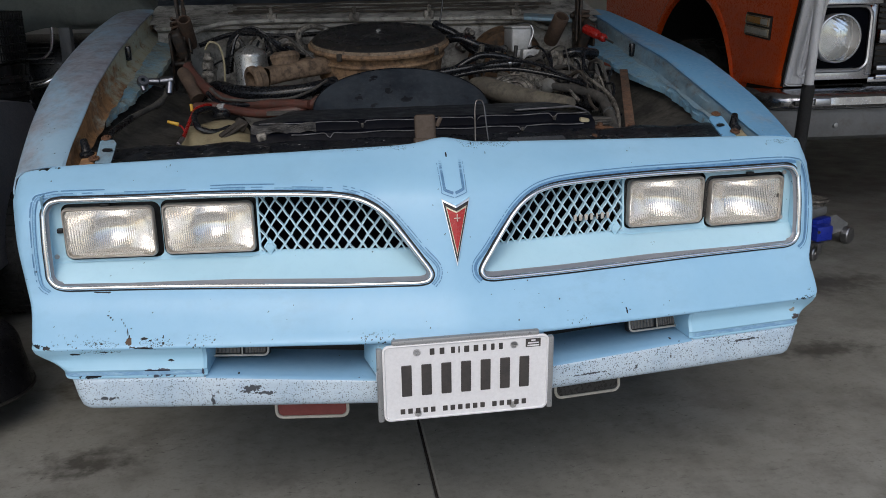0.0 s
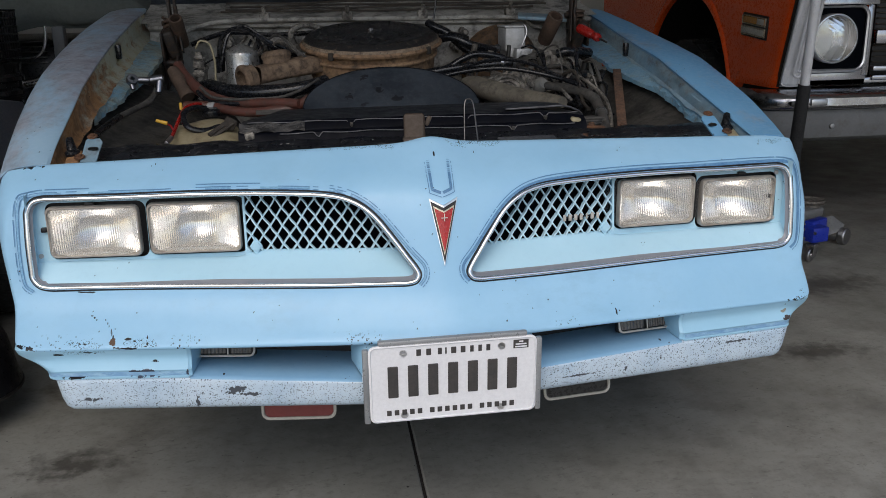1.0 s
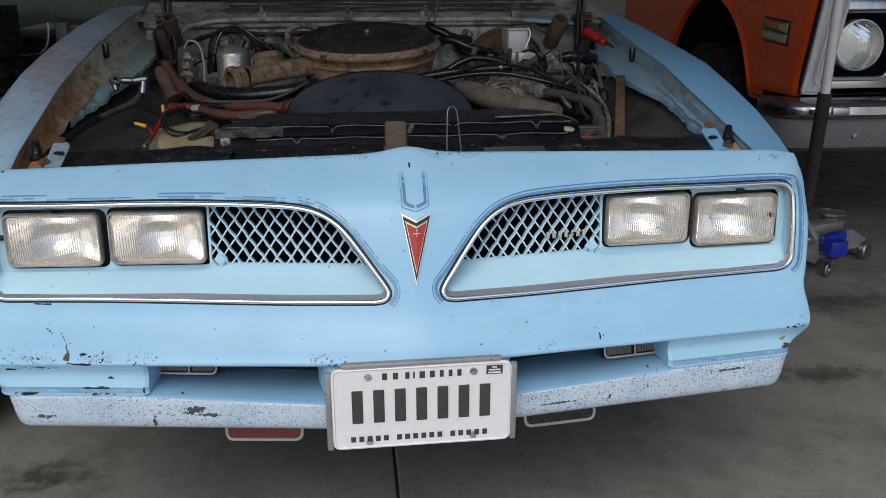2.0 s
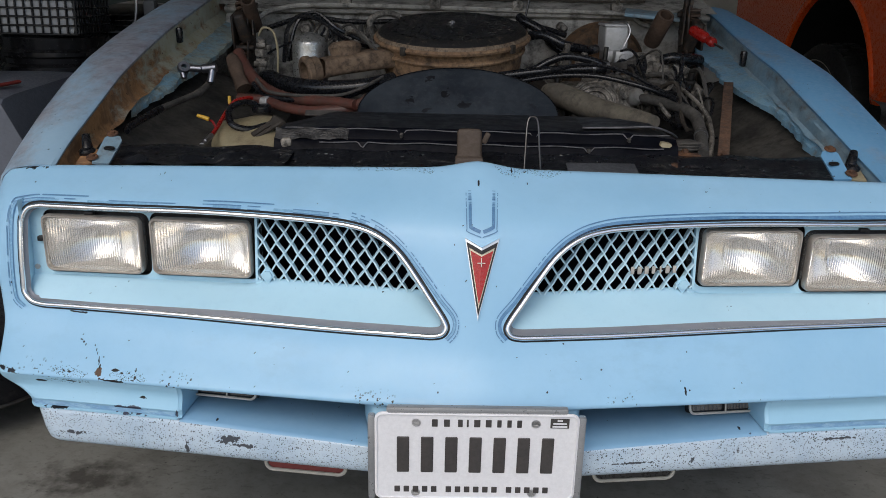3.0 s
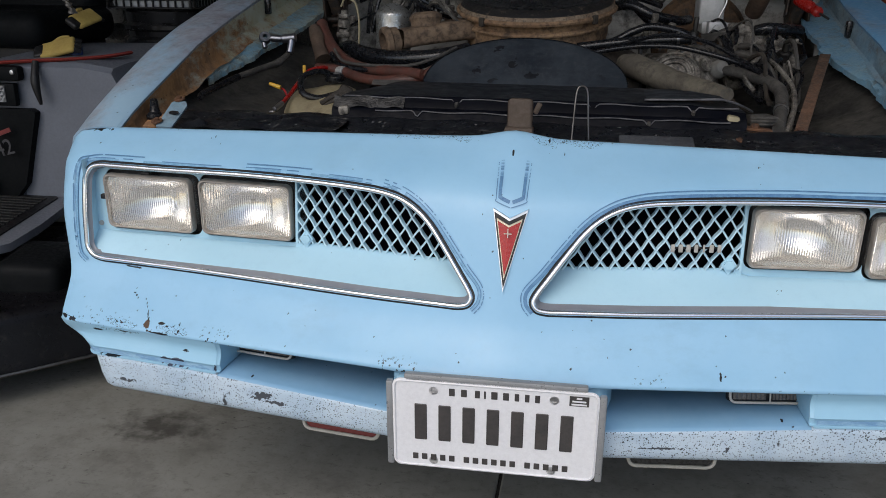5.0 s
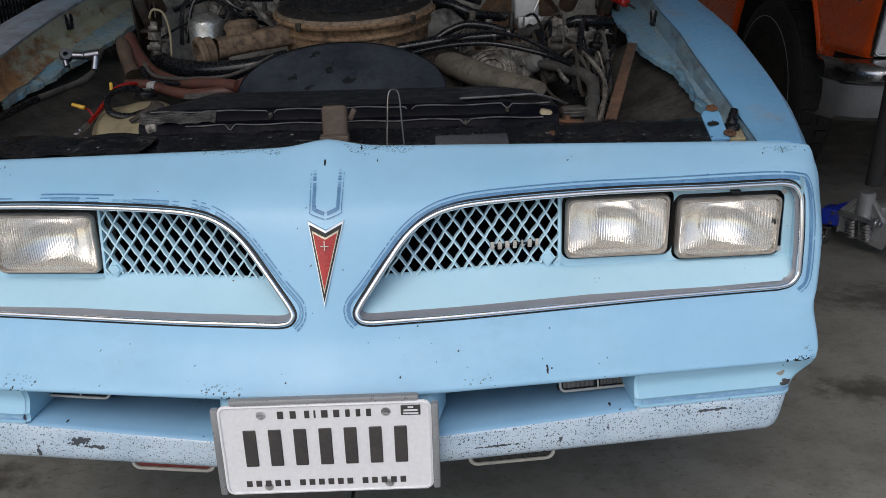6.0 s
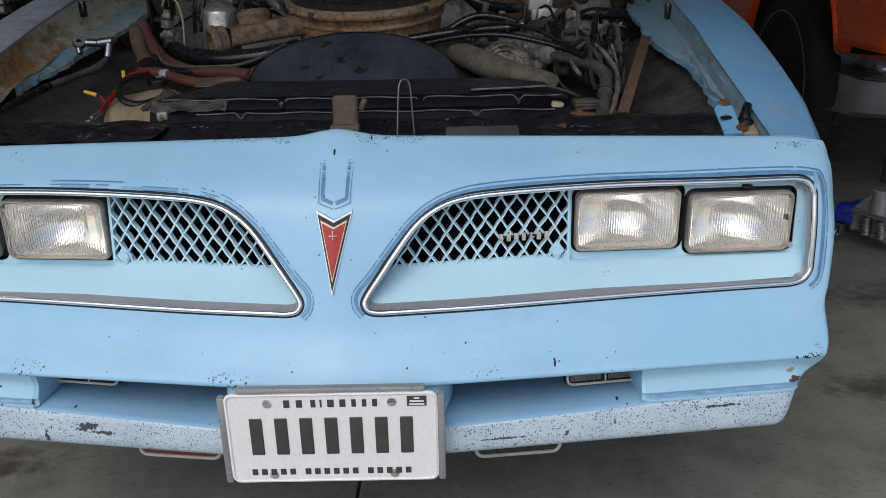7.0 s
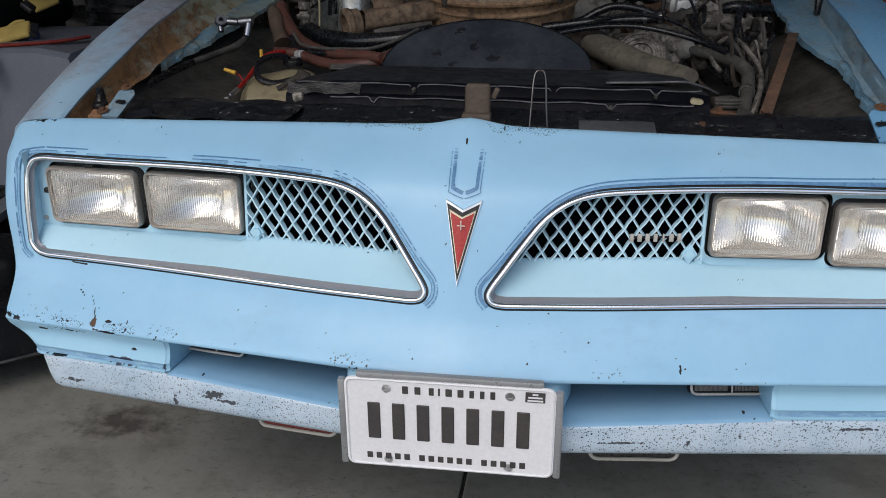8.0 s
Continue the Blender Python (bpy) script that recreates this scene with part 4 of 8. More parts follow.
for side in (-1, 1):
    for cx, cz, w in LAMPS[side]:
        headlight(side * cx, cz, side * 4.3, 2.0, w - 0.173)
for side in (-1, 1):
    for x, z in (((0.749, 0.6917), (0.7455, 0.594)) if side < 0 else ((0.7266, 0.6884), (0.724, 0.5928))):
        y = panel_plane(x) + (0.0015 if z > 0.65 else -0.0025)
        part("insert_screw", lathe([(0, -0.002), (0.0022, -0.002), (0.0024, -0.004), (0.0042, -0.003), (0.0046, 0.0), (0.0046, 0.004), (0, 0.004)], 14, pose(side * x, y, z, 90)), grey_metal, car, "round screw head")
    part("adjuster_clip", box(side * (0.716 if side > 0 else 0.7325), 0.151, 0.6405 if side > 0 else 0.645, 0.011, 0.010, 0.009, 0.002), jet, car)
    part("adjuster_clip", box(side * 0.645, panel_plane(0.645) - 0.004, 0.692, 0.016, 0.01, 0.006, 0.002), jet, car)

# Worn stripes round the openings and on the beak.
STRIPE = [(inwards(x), z + 0.0015) for x, z in [(0.047, 0.541), (0.036, 0.556), (0.037, 0.577), (0.060, 0.604), (0.091, 0.643), (0.118, 0.674), (0.149, 0.697), (0.188, 0.711), (0.25, 0.718), (0.39, 0.7215), (0.52, 0.7205), (0.68, 0.720), (0.742, 0.7165), (0.763, 0.700), (0.768, 0.62), (0.765, 0.552), (0.749, 0.532)]]


def skin(x, z, lift):
    """A point on the nose's skin, a little in front of it."""
    side = 1 if x >= 0 else -1
    ax = abs(x) + (0.013 * min(max((abs(x) - 0.66) / 0.12, 0.0), 1.0) if side < 0 else 0.0)
    at = [LEVELS[k][3] for k in range(12, 1, -1)]
    wide = float(np.interp(z, at, [LEVELS[k][4] + (WIDER[k] if side < 0 else 0.0) for k in range(12, 1, -1)]))
    reach = float(np.interp(z, at, [CORNER[k] for k in range(12, 1, -1)]))
    xc = wide - reach
    if ax > xc:
        a = math.asin(min((ax - xc) / reach, 1.0))
        y = face(xc, z)
        return (side * ax, y + (BACK - y) * (1 - math.cos(a)) - lift * 1.6, z)
    return (side * ax, face(ax, z) - lift, z)


def ribbon(path, w0, w1, lift=0.0016, keep=None, fine=14, spread=None):
    """A painted line on the nose between two offsets from a path, in pieces."""
    pts = [(p.x, p.z) for p in smooth_path([(x, 0, z) for x, z in path], fine)]
    n = len(pts)
    rows = []
    for i, (x, z) in enumerate(pts):
        a, b = pts[max(i - 1, 0)], pts[min(i + 1, n - 1)]
        tx, tz = b[0] - a[0], b[1] - a[1]
        q = math.hypot(tx, tz) or 1.0
        out = spread(i / (n - 1)) if spread else 0.0
        rows.append([skin(x - tz / q * w, z + tx / q * w, lift) for w in (w0 + out, w1 + out)])
    verts, faces = grid(rows)
    if keep:
        faces = [f for i, f in enumerate(faces) if keep(i / len(faces), i)]
    return verts, faces


rng = random.Random(5)
wear = [rng.random() for _ in range(400)]
for side in (-1, 1):
    def worn_line(s, i, side=side):
        if side > 0:
            return wear[i] > 0.03
        return (i // 6) % 5 in (0, 1) and wear[i] > 0.1 if 0.44 < s < 0.72 else wear[i] > 0.2

    def worn_edge(s, i, side=side):
        return side > 0 or not 0.40 < s < 0.70 or ((i + 3) // 5) % 6 not in (0, 3) and wear[-i] > 0.12

    def worn_fill(s, i, side=side):
        return side > 0 or not 0.40 < s < 0.70 or (i // 5) % 6 not in (0, 2, 3)
    path = [(side * x, z) for x, z in STRIPE]
    k = side

    def spread(s, side=side):
        return side * 0.002 if side > 0 else side * (0.001 + 0.004 * min(max((0.66 - s) / 0.2, 0.0), 1.0))
    part("pinstripe", ribbon(path, 0.0, -0.0016 * k, keep=worn_line, spread=spread), stripe_blue, fascia, "worn blue pinstripe")
    part("pinstripe", ribbon(path, -0.0045 * k, -0.0058 * k, keep=worn_edge, spread=spread), stripe_blue, fascia, "worn blue pinstripe")
    part("pinstripe", ribbon(path, -0.0088 * k, -0.0100 * k, keep=worn_edge, spread=spread), stripe_blue, fascia, "worn blue pinstripe")
    part("pinstripe", ribbon(path, -0.0058 * k, -0.0088 * k, keep=worn_fill, spread=spread), stripe_pale if side < 0 else stripe_blue, fascia, "faded blue pinstripe")
for side in (-1, 1):
    beak = [(x + 0.006, z) for x, z in [(side * 0.0245, 0.752), (side * 0.0235, 0.730), (side * 0.0225, 0.708), (side * 0.0215, 0.7035), (side * 0.001, 0.6965)]]
    part("pinstripe", ribbon(beak, 0.0, 0.0014 * side, keep=lambda s, i: s > 0.22 or wear[i] > 0.6, fine=50), stripe_blue, fascia, "worn blue pinstripe")
    beak2 = [(x + 0.006, z) for x, z in [(side * 0.0195, 0.757), (side * 0.0185, 0.735), (side * 0.0178, 0.7125), (side * 0.0160, 0.7085), (side * 0.002, 0.7030)]]
    part("pinstripe", ribbon(beak2, -0.0025 * side, 0.0025 * side, keep=lambda s, i: s > 0.25 or wear[i] > 1.0 - 3.0 * s, fine=60), stripe_blue, fascia, "worn blue pinstripe")

# Arrowhead badge on the beak.
def arrow(scale, lift, deep, drop=0.0):
    shape = [(-0.0265, 0.6945), (0.0, 0.6815), (0.0265, 0.6945), (0.0, 0.576)]
    cx, cz = 0.0, 0.655
    pts = [(cx + (x - cx) * scale, cz + (z - cz) * scale - drop) for x, z in shape]
    pts = [(x + 0.002 + 0.04 * (z - 0.576), z) for x, z in pts]
    v = [(x, face(x, z) - lift, z) for x, z in pts] + [(x, face(x, z) - lift + deep, z) for x, z in pts]
    f = [(0, 1, 3), (1, 2, 3)] + [(i, i + 4, (i + 1) % 4 + 4, (i + 1) % 4) for i in range(4)]
    return v, f


badge = part("nose_badge", arrow(1.0, 0.005, 0.007), chrome_dull, car, "red arrowhead badge with a bright rim", smooth=False)
part("black_field", arrow(0.91, 0.0062, 0.003, 0.001), jet, badge, smooth=False)
part("gold_rim", arrow(0.74, 0.0072, 0.002, 0.002), gold, badge, smooth=False)
part("red_field", arrow(0.66, 0.0082, 0.002, 0.0025), emblem_red, badge, "red enamel field", smooth=False)
star_y = min(face(0, 0.672), face(0, 0.660)) - 0.0125
part("bright_star", geo_join(box(0.0055, star_y, 0.6625, 0.012, 0.001, 0.0012), box(0.0055, star_y, 0.6635, 0.0012, 0.001, 0.014)), star_pale, badge)

# Small badge with unreadable lettering, drawn as bars.
name_y = mesh_y(0.295, 0.616) - 0.006
letters = part("grille_badge", geo_move(box(0, 0.003, 0, 0.078, 0.002, 0.004, 0.001), pose(0.290, name_y, 0.630, 0, 0, 9.6)), jet, car, "small dark badge with pale gold bars")
for i, w in enumerate((0.006, 0.007, 0.007, 0.006, 0.003, 0.007, 0.006)):
    part("bar", geo_move(box(-0.036 + i * 0.0120, 0.0, 0, w * 0.95, 0.003, 0.0125, 0.0008), pose(0.290, name_y, 0.630, 0, 0, 9.6)), letter_pale, letters)

# ---- lower bumper valance ----
def lip(x):
    return -0.070 + 0.144 * (math.sqrt(x * x + 0.0004) - 0.02)


def wrap(x0, x1, n, profile, out):
    """Profile of (dy, z, end x) carried along the plan line, turned back at the outer end where out is set."""
    rows = []
    for dy, z, xe in profile:
        row = [(x, lip(x) + dy, z) for x in np.linspace(x0, x1, n)]
        if out:
            xc = xe - 0.022
            row = [(min(x, xc), lip(min(x, xc)) + dy, z) for x in np.linspace(x0, x1, n)]
            yc = lip(xc) + dy
            for a in np.linspace(18, 90, 5):
                a = radians(a)
                row.append((xc + 0.022 * math.sin(a), yc + 0.024 * (1 - math.cos(a)), z))
            row.append((xe + 0.004, yc + 0.10, z))
            row.append((xe + 0.006, yc + 0.20, z))
        rows.append(row)
    return grid(rows)


low = [(0.004, 0.394, 0.716), (0.0, 0.390, 0.718), (0.0, 0.384, 0.717), (0.001, 0.352, 0.711), (0.003, 0.337, 0.706), (0.008, 0.330, 0.701), (0.018, 0.3265, 0.697), (0.08, 0.326, 0.69)]
half_low = geo_join(wrap(0.0, 0.70, 30, [(0.012, 0.3768, 0.716)] + [(0.0, 0.3765, 0.7155)] + low[3:], True), wrap(0.470, 0.70, 12, low[:3] + [(0.0, 0.3762, 0.7155)], True), wrap(0.0, 0.160, 6, low[:3] + [(0.0, 0.3762, 0.7155)], False))


def slot_edge(x):
    """Where the speckled skin ends below the slot."""
    return 0.390 - 0.0125 * (0.472 - x) / 0.314


skirt = grid([[(x, lip(x) + (0.001 if k == 0 else 0.0), (slot_edge(x), slot_edge(x) * 0.5 + 0.1881, 0.3762)[k]) for x in np.linspace(0.158, 0.472, 14)] for k in range(3)])
half_low = geo_join(half_low, skirt)
valance = part("lower_valance", geo_join(half_low, geo_mirror(half_low)), paint_valance, car, "pale speckled stone-chipped lower bumper", angle=50)
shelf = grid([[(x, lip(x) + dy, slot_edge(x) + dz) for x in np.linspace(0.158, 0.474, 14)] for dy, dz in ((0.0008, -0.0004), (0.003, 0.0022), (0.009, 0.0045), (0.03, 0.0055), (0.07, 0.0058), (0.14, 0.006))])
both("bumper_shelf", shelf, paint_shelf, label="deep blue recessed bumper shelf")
outer = [(0.010, 0.4535, 0.777), (0.0035, 0.4488, 0.777), (0.0050, 0.4440, 0.776), (0.0080, 0.4375, 0.774), (0.0100, 0.4310, 0.766), (0.0095, 0.4250, 0.754), (0.0075, 0.4190, 0.742), (0.0045, 0.4130, 0.732), (0.002, 0.408, 0.7255), (0.0035, 0.4055, 0.7245), (0.0035, 0.3975, 0.722), (-0.0012, 0.396, 0.721), (-0.0012, 0.3935, 0.72), (0.003, 0.3925, 0.718)]
cheek = grid([[(0.474, lip(0.474) + dy, z) for dy, z, _ in outer[:12]], [(0.466, lip(0.466) + dy + 0.004, z) for dy, z, _ in outer[:12]], [(0.448 + 0.012 * k / 11, lip(0.45) + 0.085, z) for k, (dy, z, _) in enumerate(outer[:12])]])
trimmed = [(dy, z, e - 0.013 * min(max((z - 0.405) / 0.03, 0.0), 1.0)) for dy, z, e in outer]
for rim_, flip in ((trimmed, False), (outer, True)):
    block = geo_join(wrap(0.472, 0.70, 14, rim_, True), cheek)
    part("bumper_end", geo_left(block) if flip else block, paint_block, car, "pale blue bumper end block with blue stripe")
stripe_pts = [(0.0028, 0.4050, 0.7225), (0.0028, 0.3980, 0.7205)]
both("bumper_stripe", wrap(0.476, 0.70, 12, [(a - 0.001, z, e + 0.0006) for a, z, e in stripe_pts], True), stripe_worn, label="worn blue stripe")
mid = [(0.03, 0.452, 0), (0.012, 0.448, 0), (0.008, 0.43, 0), (0.003, 0.41, 0), (0.0, 0.394, 0), (0.002, 0.388, 0)]
centre = wrap(0.0, 0.152, 8, mid, False)
cheek2 = grid([[(0.152, lip(0.152) + dy, z) for dy, z, _ in mid], [(0.160, lip(0.16) + dy + 0.006, z) for dy, z, _ in mid], [(0.176, lip(0.176) + 0.085, z) for dy, z, _ in mid]])
geo = geo_join(centre, cheek2)
part("bumper_centre", geo_join(geo, geo_mirror(geo)), paint_block, car, "pale blue bumper centre behind the plate")
# a jet sheet stands in for the shade inside the slot
both("slot_cavity", grid([[(x, lip(x) + 0.135, z) for x in (0.15, 0.48)] for z in (0.38, 0.47)]), jet, label="black sheet standing in for the shade in the bumper slot")


def turn_signal(side):
    c = (side * 0.412, lip(0.412) + (0.064 if side > 0 else 0.068), 0.4205 if side > 0 else 0.4265)
    m = pose(*c, -12, 0, side * 9)
    lamp = part("turn_signal", geo_move(box(0, 0.014, 0, 0.116, 0.016, 0.042, 0.006), m), jet, car, "dark rectangular turn signal in the bumper slot")
    part("bezel", geo_move(geo_join(tube([(x, 0.0, z) for x, z in rounded(0.112, 0.038, 0.009, 5)], 0.0022, 8, 1, True), rod((0.006, 0.0, -0.017), (0.006, 0.0, 0.017), 0.0015, 8)), m), letter_pale, lamp, "tarnished metal bezel with a divider")
    for x0, x1 in ((-0.050, 0.001), (0.011, 0.050)):
        ripple = [[(x0 + (x1 - x0) * k / 28, 0.004 - 0.0012 * abs(math.sin(k * math.pi / 4)), z) for z in (-0.015, 0.0, 0.015)] for k in range(29)]
        part("lens", geo_move(grid(ripple), m), lens_brown, lamp)


turn_signal(-1), turn_signal(1)


# Framed lamps that hang below the bumper.
def hanging_lamp(side, fill, label):
    m = pose(side * 0.283, 0.075, 0.288, -8, 0, side * 7)
    outline = rounded(0.142, 0.062, 0.013, 5)
    lamp = part("under_lamp", geo_move(tube([(x, 0, z) for x, z in outline], 0.0032, 8, 1, True), m), clear_white, car, label)
    part("lamp_panel", geo_move(prism([(x * 0.95, z * 0.93) for x, z in outline], 0.008), m @ Matrix.Translation((0, 0.002, 0))), fill, lamp)
    for x in (-0.05, 0.05):
        part("bracket", geo_move(box(x, 0.006, 0.05, 0.02, 0.004, 0.05, 0.001), m), grime_dark, lamp)


hanging_lamp(-1, lamp_red, "hanging pale framed lamp with a faded red panel")
hanging_lamp(1, smoked, "hanging pale framed lamp with a dark lens")

# Number plate.
plate_m = pose(0.003, -0.087, 0.3870, 3.0, 0, 1.0)
plate = part("number_plate", geo_move(prism(rounded(0.305, 0.152, 0.012, 6), 0.0016), plate_m), plate_white, car, "white number plate with dark bars, bolted on the bumper")
part("plate_rim", geo_move(tube([(x, -0.0004, z) for x, z in rounded(0.299, 0.146, 0.010, 6)], 0.0016, 6, 1, True), plate_m), plate_white, plate)
holder = [box(-0.1575, 0.006, -0.004, 0.011, 0.012, 0.146, 0.003), box(0.1575, 0.006, -0.004, 0.011, 0.012, 0.146, 0.003), box(0.0, 0.006, 0.0775, 0.270, 0.012, 0.012, 0.003), box(0, 0.008, 0, 0.31, 0.006, 0.13, 0.002)]
part("plate_holder", geo_move(geo_join(*holder), plate_m), silver, plate, "grey metal plate holder")
for x, z in ((-0.0905, 0.0585), (0.0875, 0.0585), (-0.0905, -0.0635), (0.0875, -0.0635)):
    part("plate_screw", geo_move(geo_join(lathe([(0, -0.004), (0.003, -0.0042), (0.006, -0.003), (0.007, 0.0), (0, 0.0)], 16, pose(x, 0, z, 90)), box(x, -0.0042, z, 0.007, 0.001, 0.0012)), plate_m), grey_metal, plate)
for i in range(7):
    part("plate_bar", geo_move(box(-0.110 + i * 0.0362, -0.0008, 0.004, 0.0185, 0.0022, 0.062, 0.0012, 1), plate_m), plate_ink, plate)
for x, w in ((-0.066, 0.012), (-0.048, 0.012), (-0.028, 0.010), (-0.017, 0.004), (-0.003, 0.013), (0.014, 0.012), (0.030, 0.009), (0.045, 0.009), (0.060, 0.010)):
    part("plate_bar", geo_move(box(x + 0.003, -0.0004, 0.0585, w * 0.72, 0.0014, 0.0125, 0.0006, 1), plate_m), plate_ink, plate)
x = -0.124
for word in (5, 6, 5):
    for k in range(word):
        part("plate_bar", geo_move(box(x + 0.0055, -0.0004, -0.0575, 0.0085, 0.0014, 0.0105, 0.0006, 1), plate_m), plate_ink, plate)
        x += 0.01395
    x += 0.0085
sticker = part("plate_sticker", geo_move(box(0.123, -0.0006, 0.0605, 0.028, 0.0012, 0.0165, 0.0005, 1), plate_m), plate_ink, plate, "small dark plate sticker")
for z, w in ((0.0655, 0.008), (0.0605, 0.02), (0.0555, 0.022)):
    part("sticker_bar", geo_move(box(0.123, -0.0014, z, w, 0.0006, 0.0025), plate_m), plate_white, sticker)

# ---- fenders and the engine bay ----
FY = [0.214, 0.30, 0.45, 0.62, 0.80, 1.0, 1.2, 1.45, 1.75]
# Inner edge, its height and the outer edge of each fender along y; the left one stands higher and wider.
EDGES = {
    1: ((0.702, 0.705, 0.705, 0.706, 0.715, 0.726, 0.744, 0.768, 0.795), (0.7574, 0.7754, 0.8138, 0.855, 0.893, 0.9192, 0.9437, 0.9778, 1.0144), (0.789, 0.813, 0.838, 0.852, 0.866, 0.880, 0.889, 0.892, 0.892)),
    -1: ((0.7282, 0.7345, 0.741, 0.752, 0.760, 0.769, 0.7765, 0.786, 0.797), (0.7566, 0.7862, 0.8288, 0.8744, 0.9112, 0.9471, 0.9768, 1.0118, 1.0478), (0.8257, 0.838, 0.860, 0.879, 0.899, 0.912, 0.926, 0.938, 0.948)),
}
FALL = {1: (0.007, 0.0286, 0.040), -1: (0.0096, 0.0203, 0.042)}


def edge_at(side, y):
    return tuple(float(np.interp(y, FY, v)) for v in EDGES[side])


def fender(side):
    rows = []
    d1, d2, d3 = FALL[side]
    for y in np.linspace(0.2145, 1.75, 44):
        xi, zi, xo = edge_at(side, y)
        w = xo - xi
        k = min(max((y - 0.2145) / 0.3, 0.0), 1.0)
        tuck = 0.016 * (1 - k)
        row = [(xi + 0.004, zi - 0.012), (xi, zi - 0.003), (xi + 0.004, zi), (xi + w * 0.35, zi + 0.002 * k), (xi + w * 0.6, zi - d1 * 0.3), (xi + w * 0.8, zi - d1), (xi + w * 0.93, zi - d2), (xo, zi - d3),
               (xo + 0.001, zi - 0.11), (xo, zi - 0.16), (xo - 0.002, min(zi - 0.2, 0.60)), (xo - 0.004 - tuck * 0.4, 0.54), (xo - 0.006 - tuck, 0.47), (xo - 0.012 - tuck, 0.44)]
        rows.append([(side * x, y, z) for x, z in row])
    return grid(rows)


wheel_cut = lathe([(0, -0.3), (0.36, -0.3), (0.36, 0.6), (0, 0.6)], 40, pose(0.72, 1.12, 0.34, 0, 90, 0))


solid("fender", fender(1), paint_fender_shaded, car, 0.003, 0.0, "pale blue front fender", (wheel_cut,))
solid("fender", fender(-1), paint_fender_worn, car, 0.003, 0.0, "pale blue front fender with brown worn patina", (geo_mirror(wheel_cut),))


def flange_fall(side, y):
    """How far a flange hangs down and leans in at y."""
    fall = float(np.interp(y, (0.235, 0.5, 0.8, 1.2), (0.033, 0.044, 0.052, 0.046) if side > 0 else (0.036, 0.062, 0.074, 0.076)))
    return fall, 0.005 if side > 0 else float(np.interp(y, (0.235, 0.6, 1.0), (0.005, 0.012, 0.022)))


def flange(side):
    """The inner edge of a fender: a lip that falls to the inner panel."""
    rows = []
    for y in np.linspace(0.235, 1.7, 90):
        xi, zi, _ = edge_at(side, y)
        h, deep = flange_fall(side, y)
        wob = 0.004 * math.sin(y * 31) + 0.003 * math.sin(y * 67)
        dent = 0.0022 * math.sin(y * 23 + 1.3 * math.sin(y * 9)) + 0.0012 * math.sin(y * 71)
        rows.append([(side * x, y, z) for x, z in ((xi + 0.003, zi - 0.006), (xi - 0.001, zi - 0.02), (xi - 0.002 + dent, zi - h * 0.5), (xi - 0.003 + dent, zi - h * 0.75), (xi - deep, zi - h), (xi - deep - 0.008 + wob * 0.4, zi - h - 0.005 + wob * 0.3))])
    return grid(rows)


part("fender_flange", flange(-1), flange_rust, car, "rust-streaked inner fender flange")
part("fender_flange", flange(1), flange_blue, car, "faded blue inner fender flange")


def inner_skirt(side):
    """The ragged inner panel below a flange."""
    rows = []
    rr = random.Random(3 + side)
    rag = 0.0
    for y in np.linspace(0.42 if side > 0 else 0.62, 1.62, 150):
        xi, zi, _ = edge_at(side, y)
        h, start = flange_fall(side, y)
        reach = float(np.interp(y, (0.42, 0.50, 0.65, 0.7, 0.8, 0.9, 1.0, 1.2, 1.4), (0.012, 0.016, 0.018, 0.020, 0.040, 0.064, 0.075, 0.080, 0.088) if side > 0 else (0.010, 0.012, 0.020, 0.024, 0.042, 0.062, 0.083, 0.092, 0.090)))
        rag = 0.80 * rag + rr.uniform(-0.0032, 0.0032)
        z0 = zi - h - 0.002
        ruck = 0.0016 * math.sin(y * 83 + 3 * math.sin(y * 17)) + 0.004 * math.sin(y * 27 + 2) * math.sin(y * 9)
        rows.append([(side * x, y, z) for x, z in ((xi - start, z0), (xi - start - (reach - start) * 0.35, z0 - 0.008 + ruck * 0.7), (xi - start - (reach - start) * 0.7, z0 - 0.012 - ruck), (xi - reach + rag, z0 - 0.016 + ruck * 0.6), (xi - reach + rag, z0 - 0.028))])
    return grid(rows)


part("inner_fender", inner_skirt(-1), inner_dirty, car, "ragged blue inner fender with rust and dust")
part("inner_fender", inner_skirt(1), inner_blue, car, "ragged blue inner fender with rust and dust")


def wheelhouse(side):
    rows = []
    for y in np.linspace(0.36, 1.6, 24):
        xi = edge_at(side, y)[0]
        hump = 0.10 * math.exp(-((y - 1.10) / 0.32) ** 2)
        zs = 0.685 + hump
        rows.append([(side * (xi + 0.01), y, zs + 0.08), (side * (xi - 0.05), y, zs + 0.045 + 0.006 * math.sin(y * 23)), (side * 0.58, y, zs + 0.012 * math.sin(y * 11)), (side * 0.47, y, zs - 0.05), (side * 0.42, y, 0.52), (side * 0.40, y, 0.40)])
    return grid(rows)


[part("wheelhouse", wheelhouse(s), liner_black, car, "dusty black wheelhouse liner") for s in (-1, 1)]
part("bay_floor", grid([[(x, y, 0.40) for x in (-0.7, 0.7)] for y in (0.20, 1.75)]), grime_dark, car, "greasy dark bottom of the engine bay")


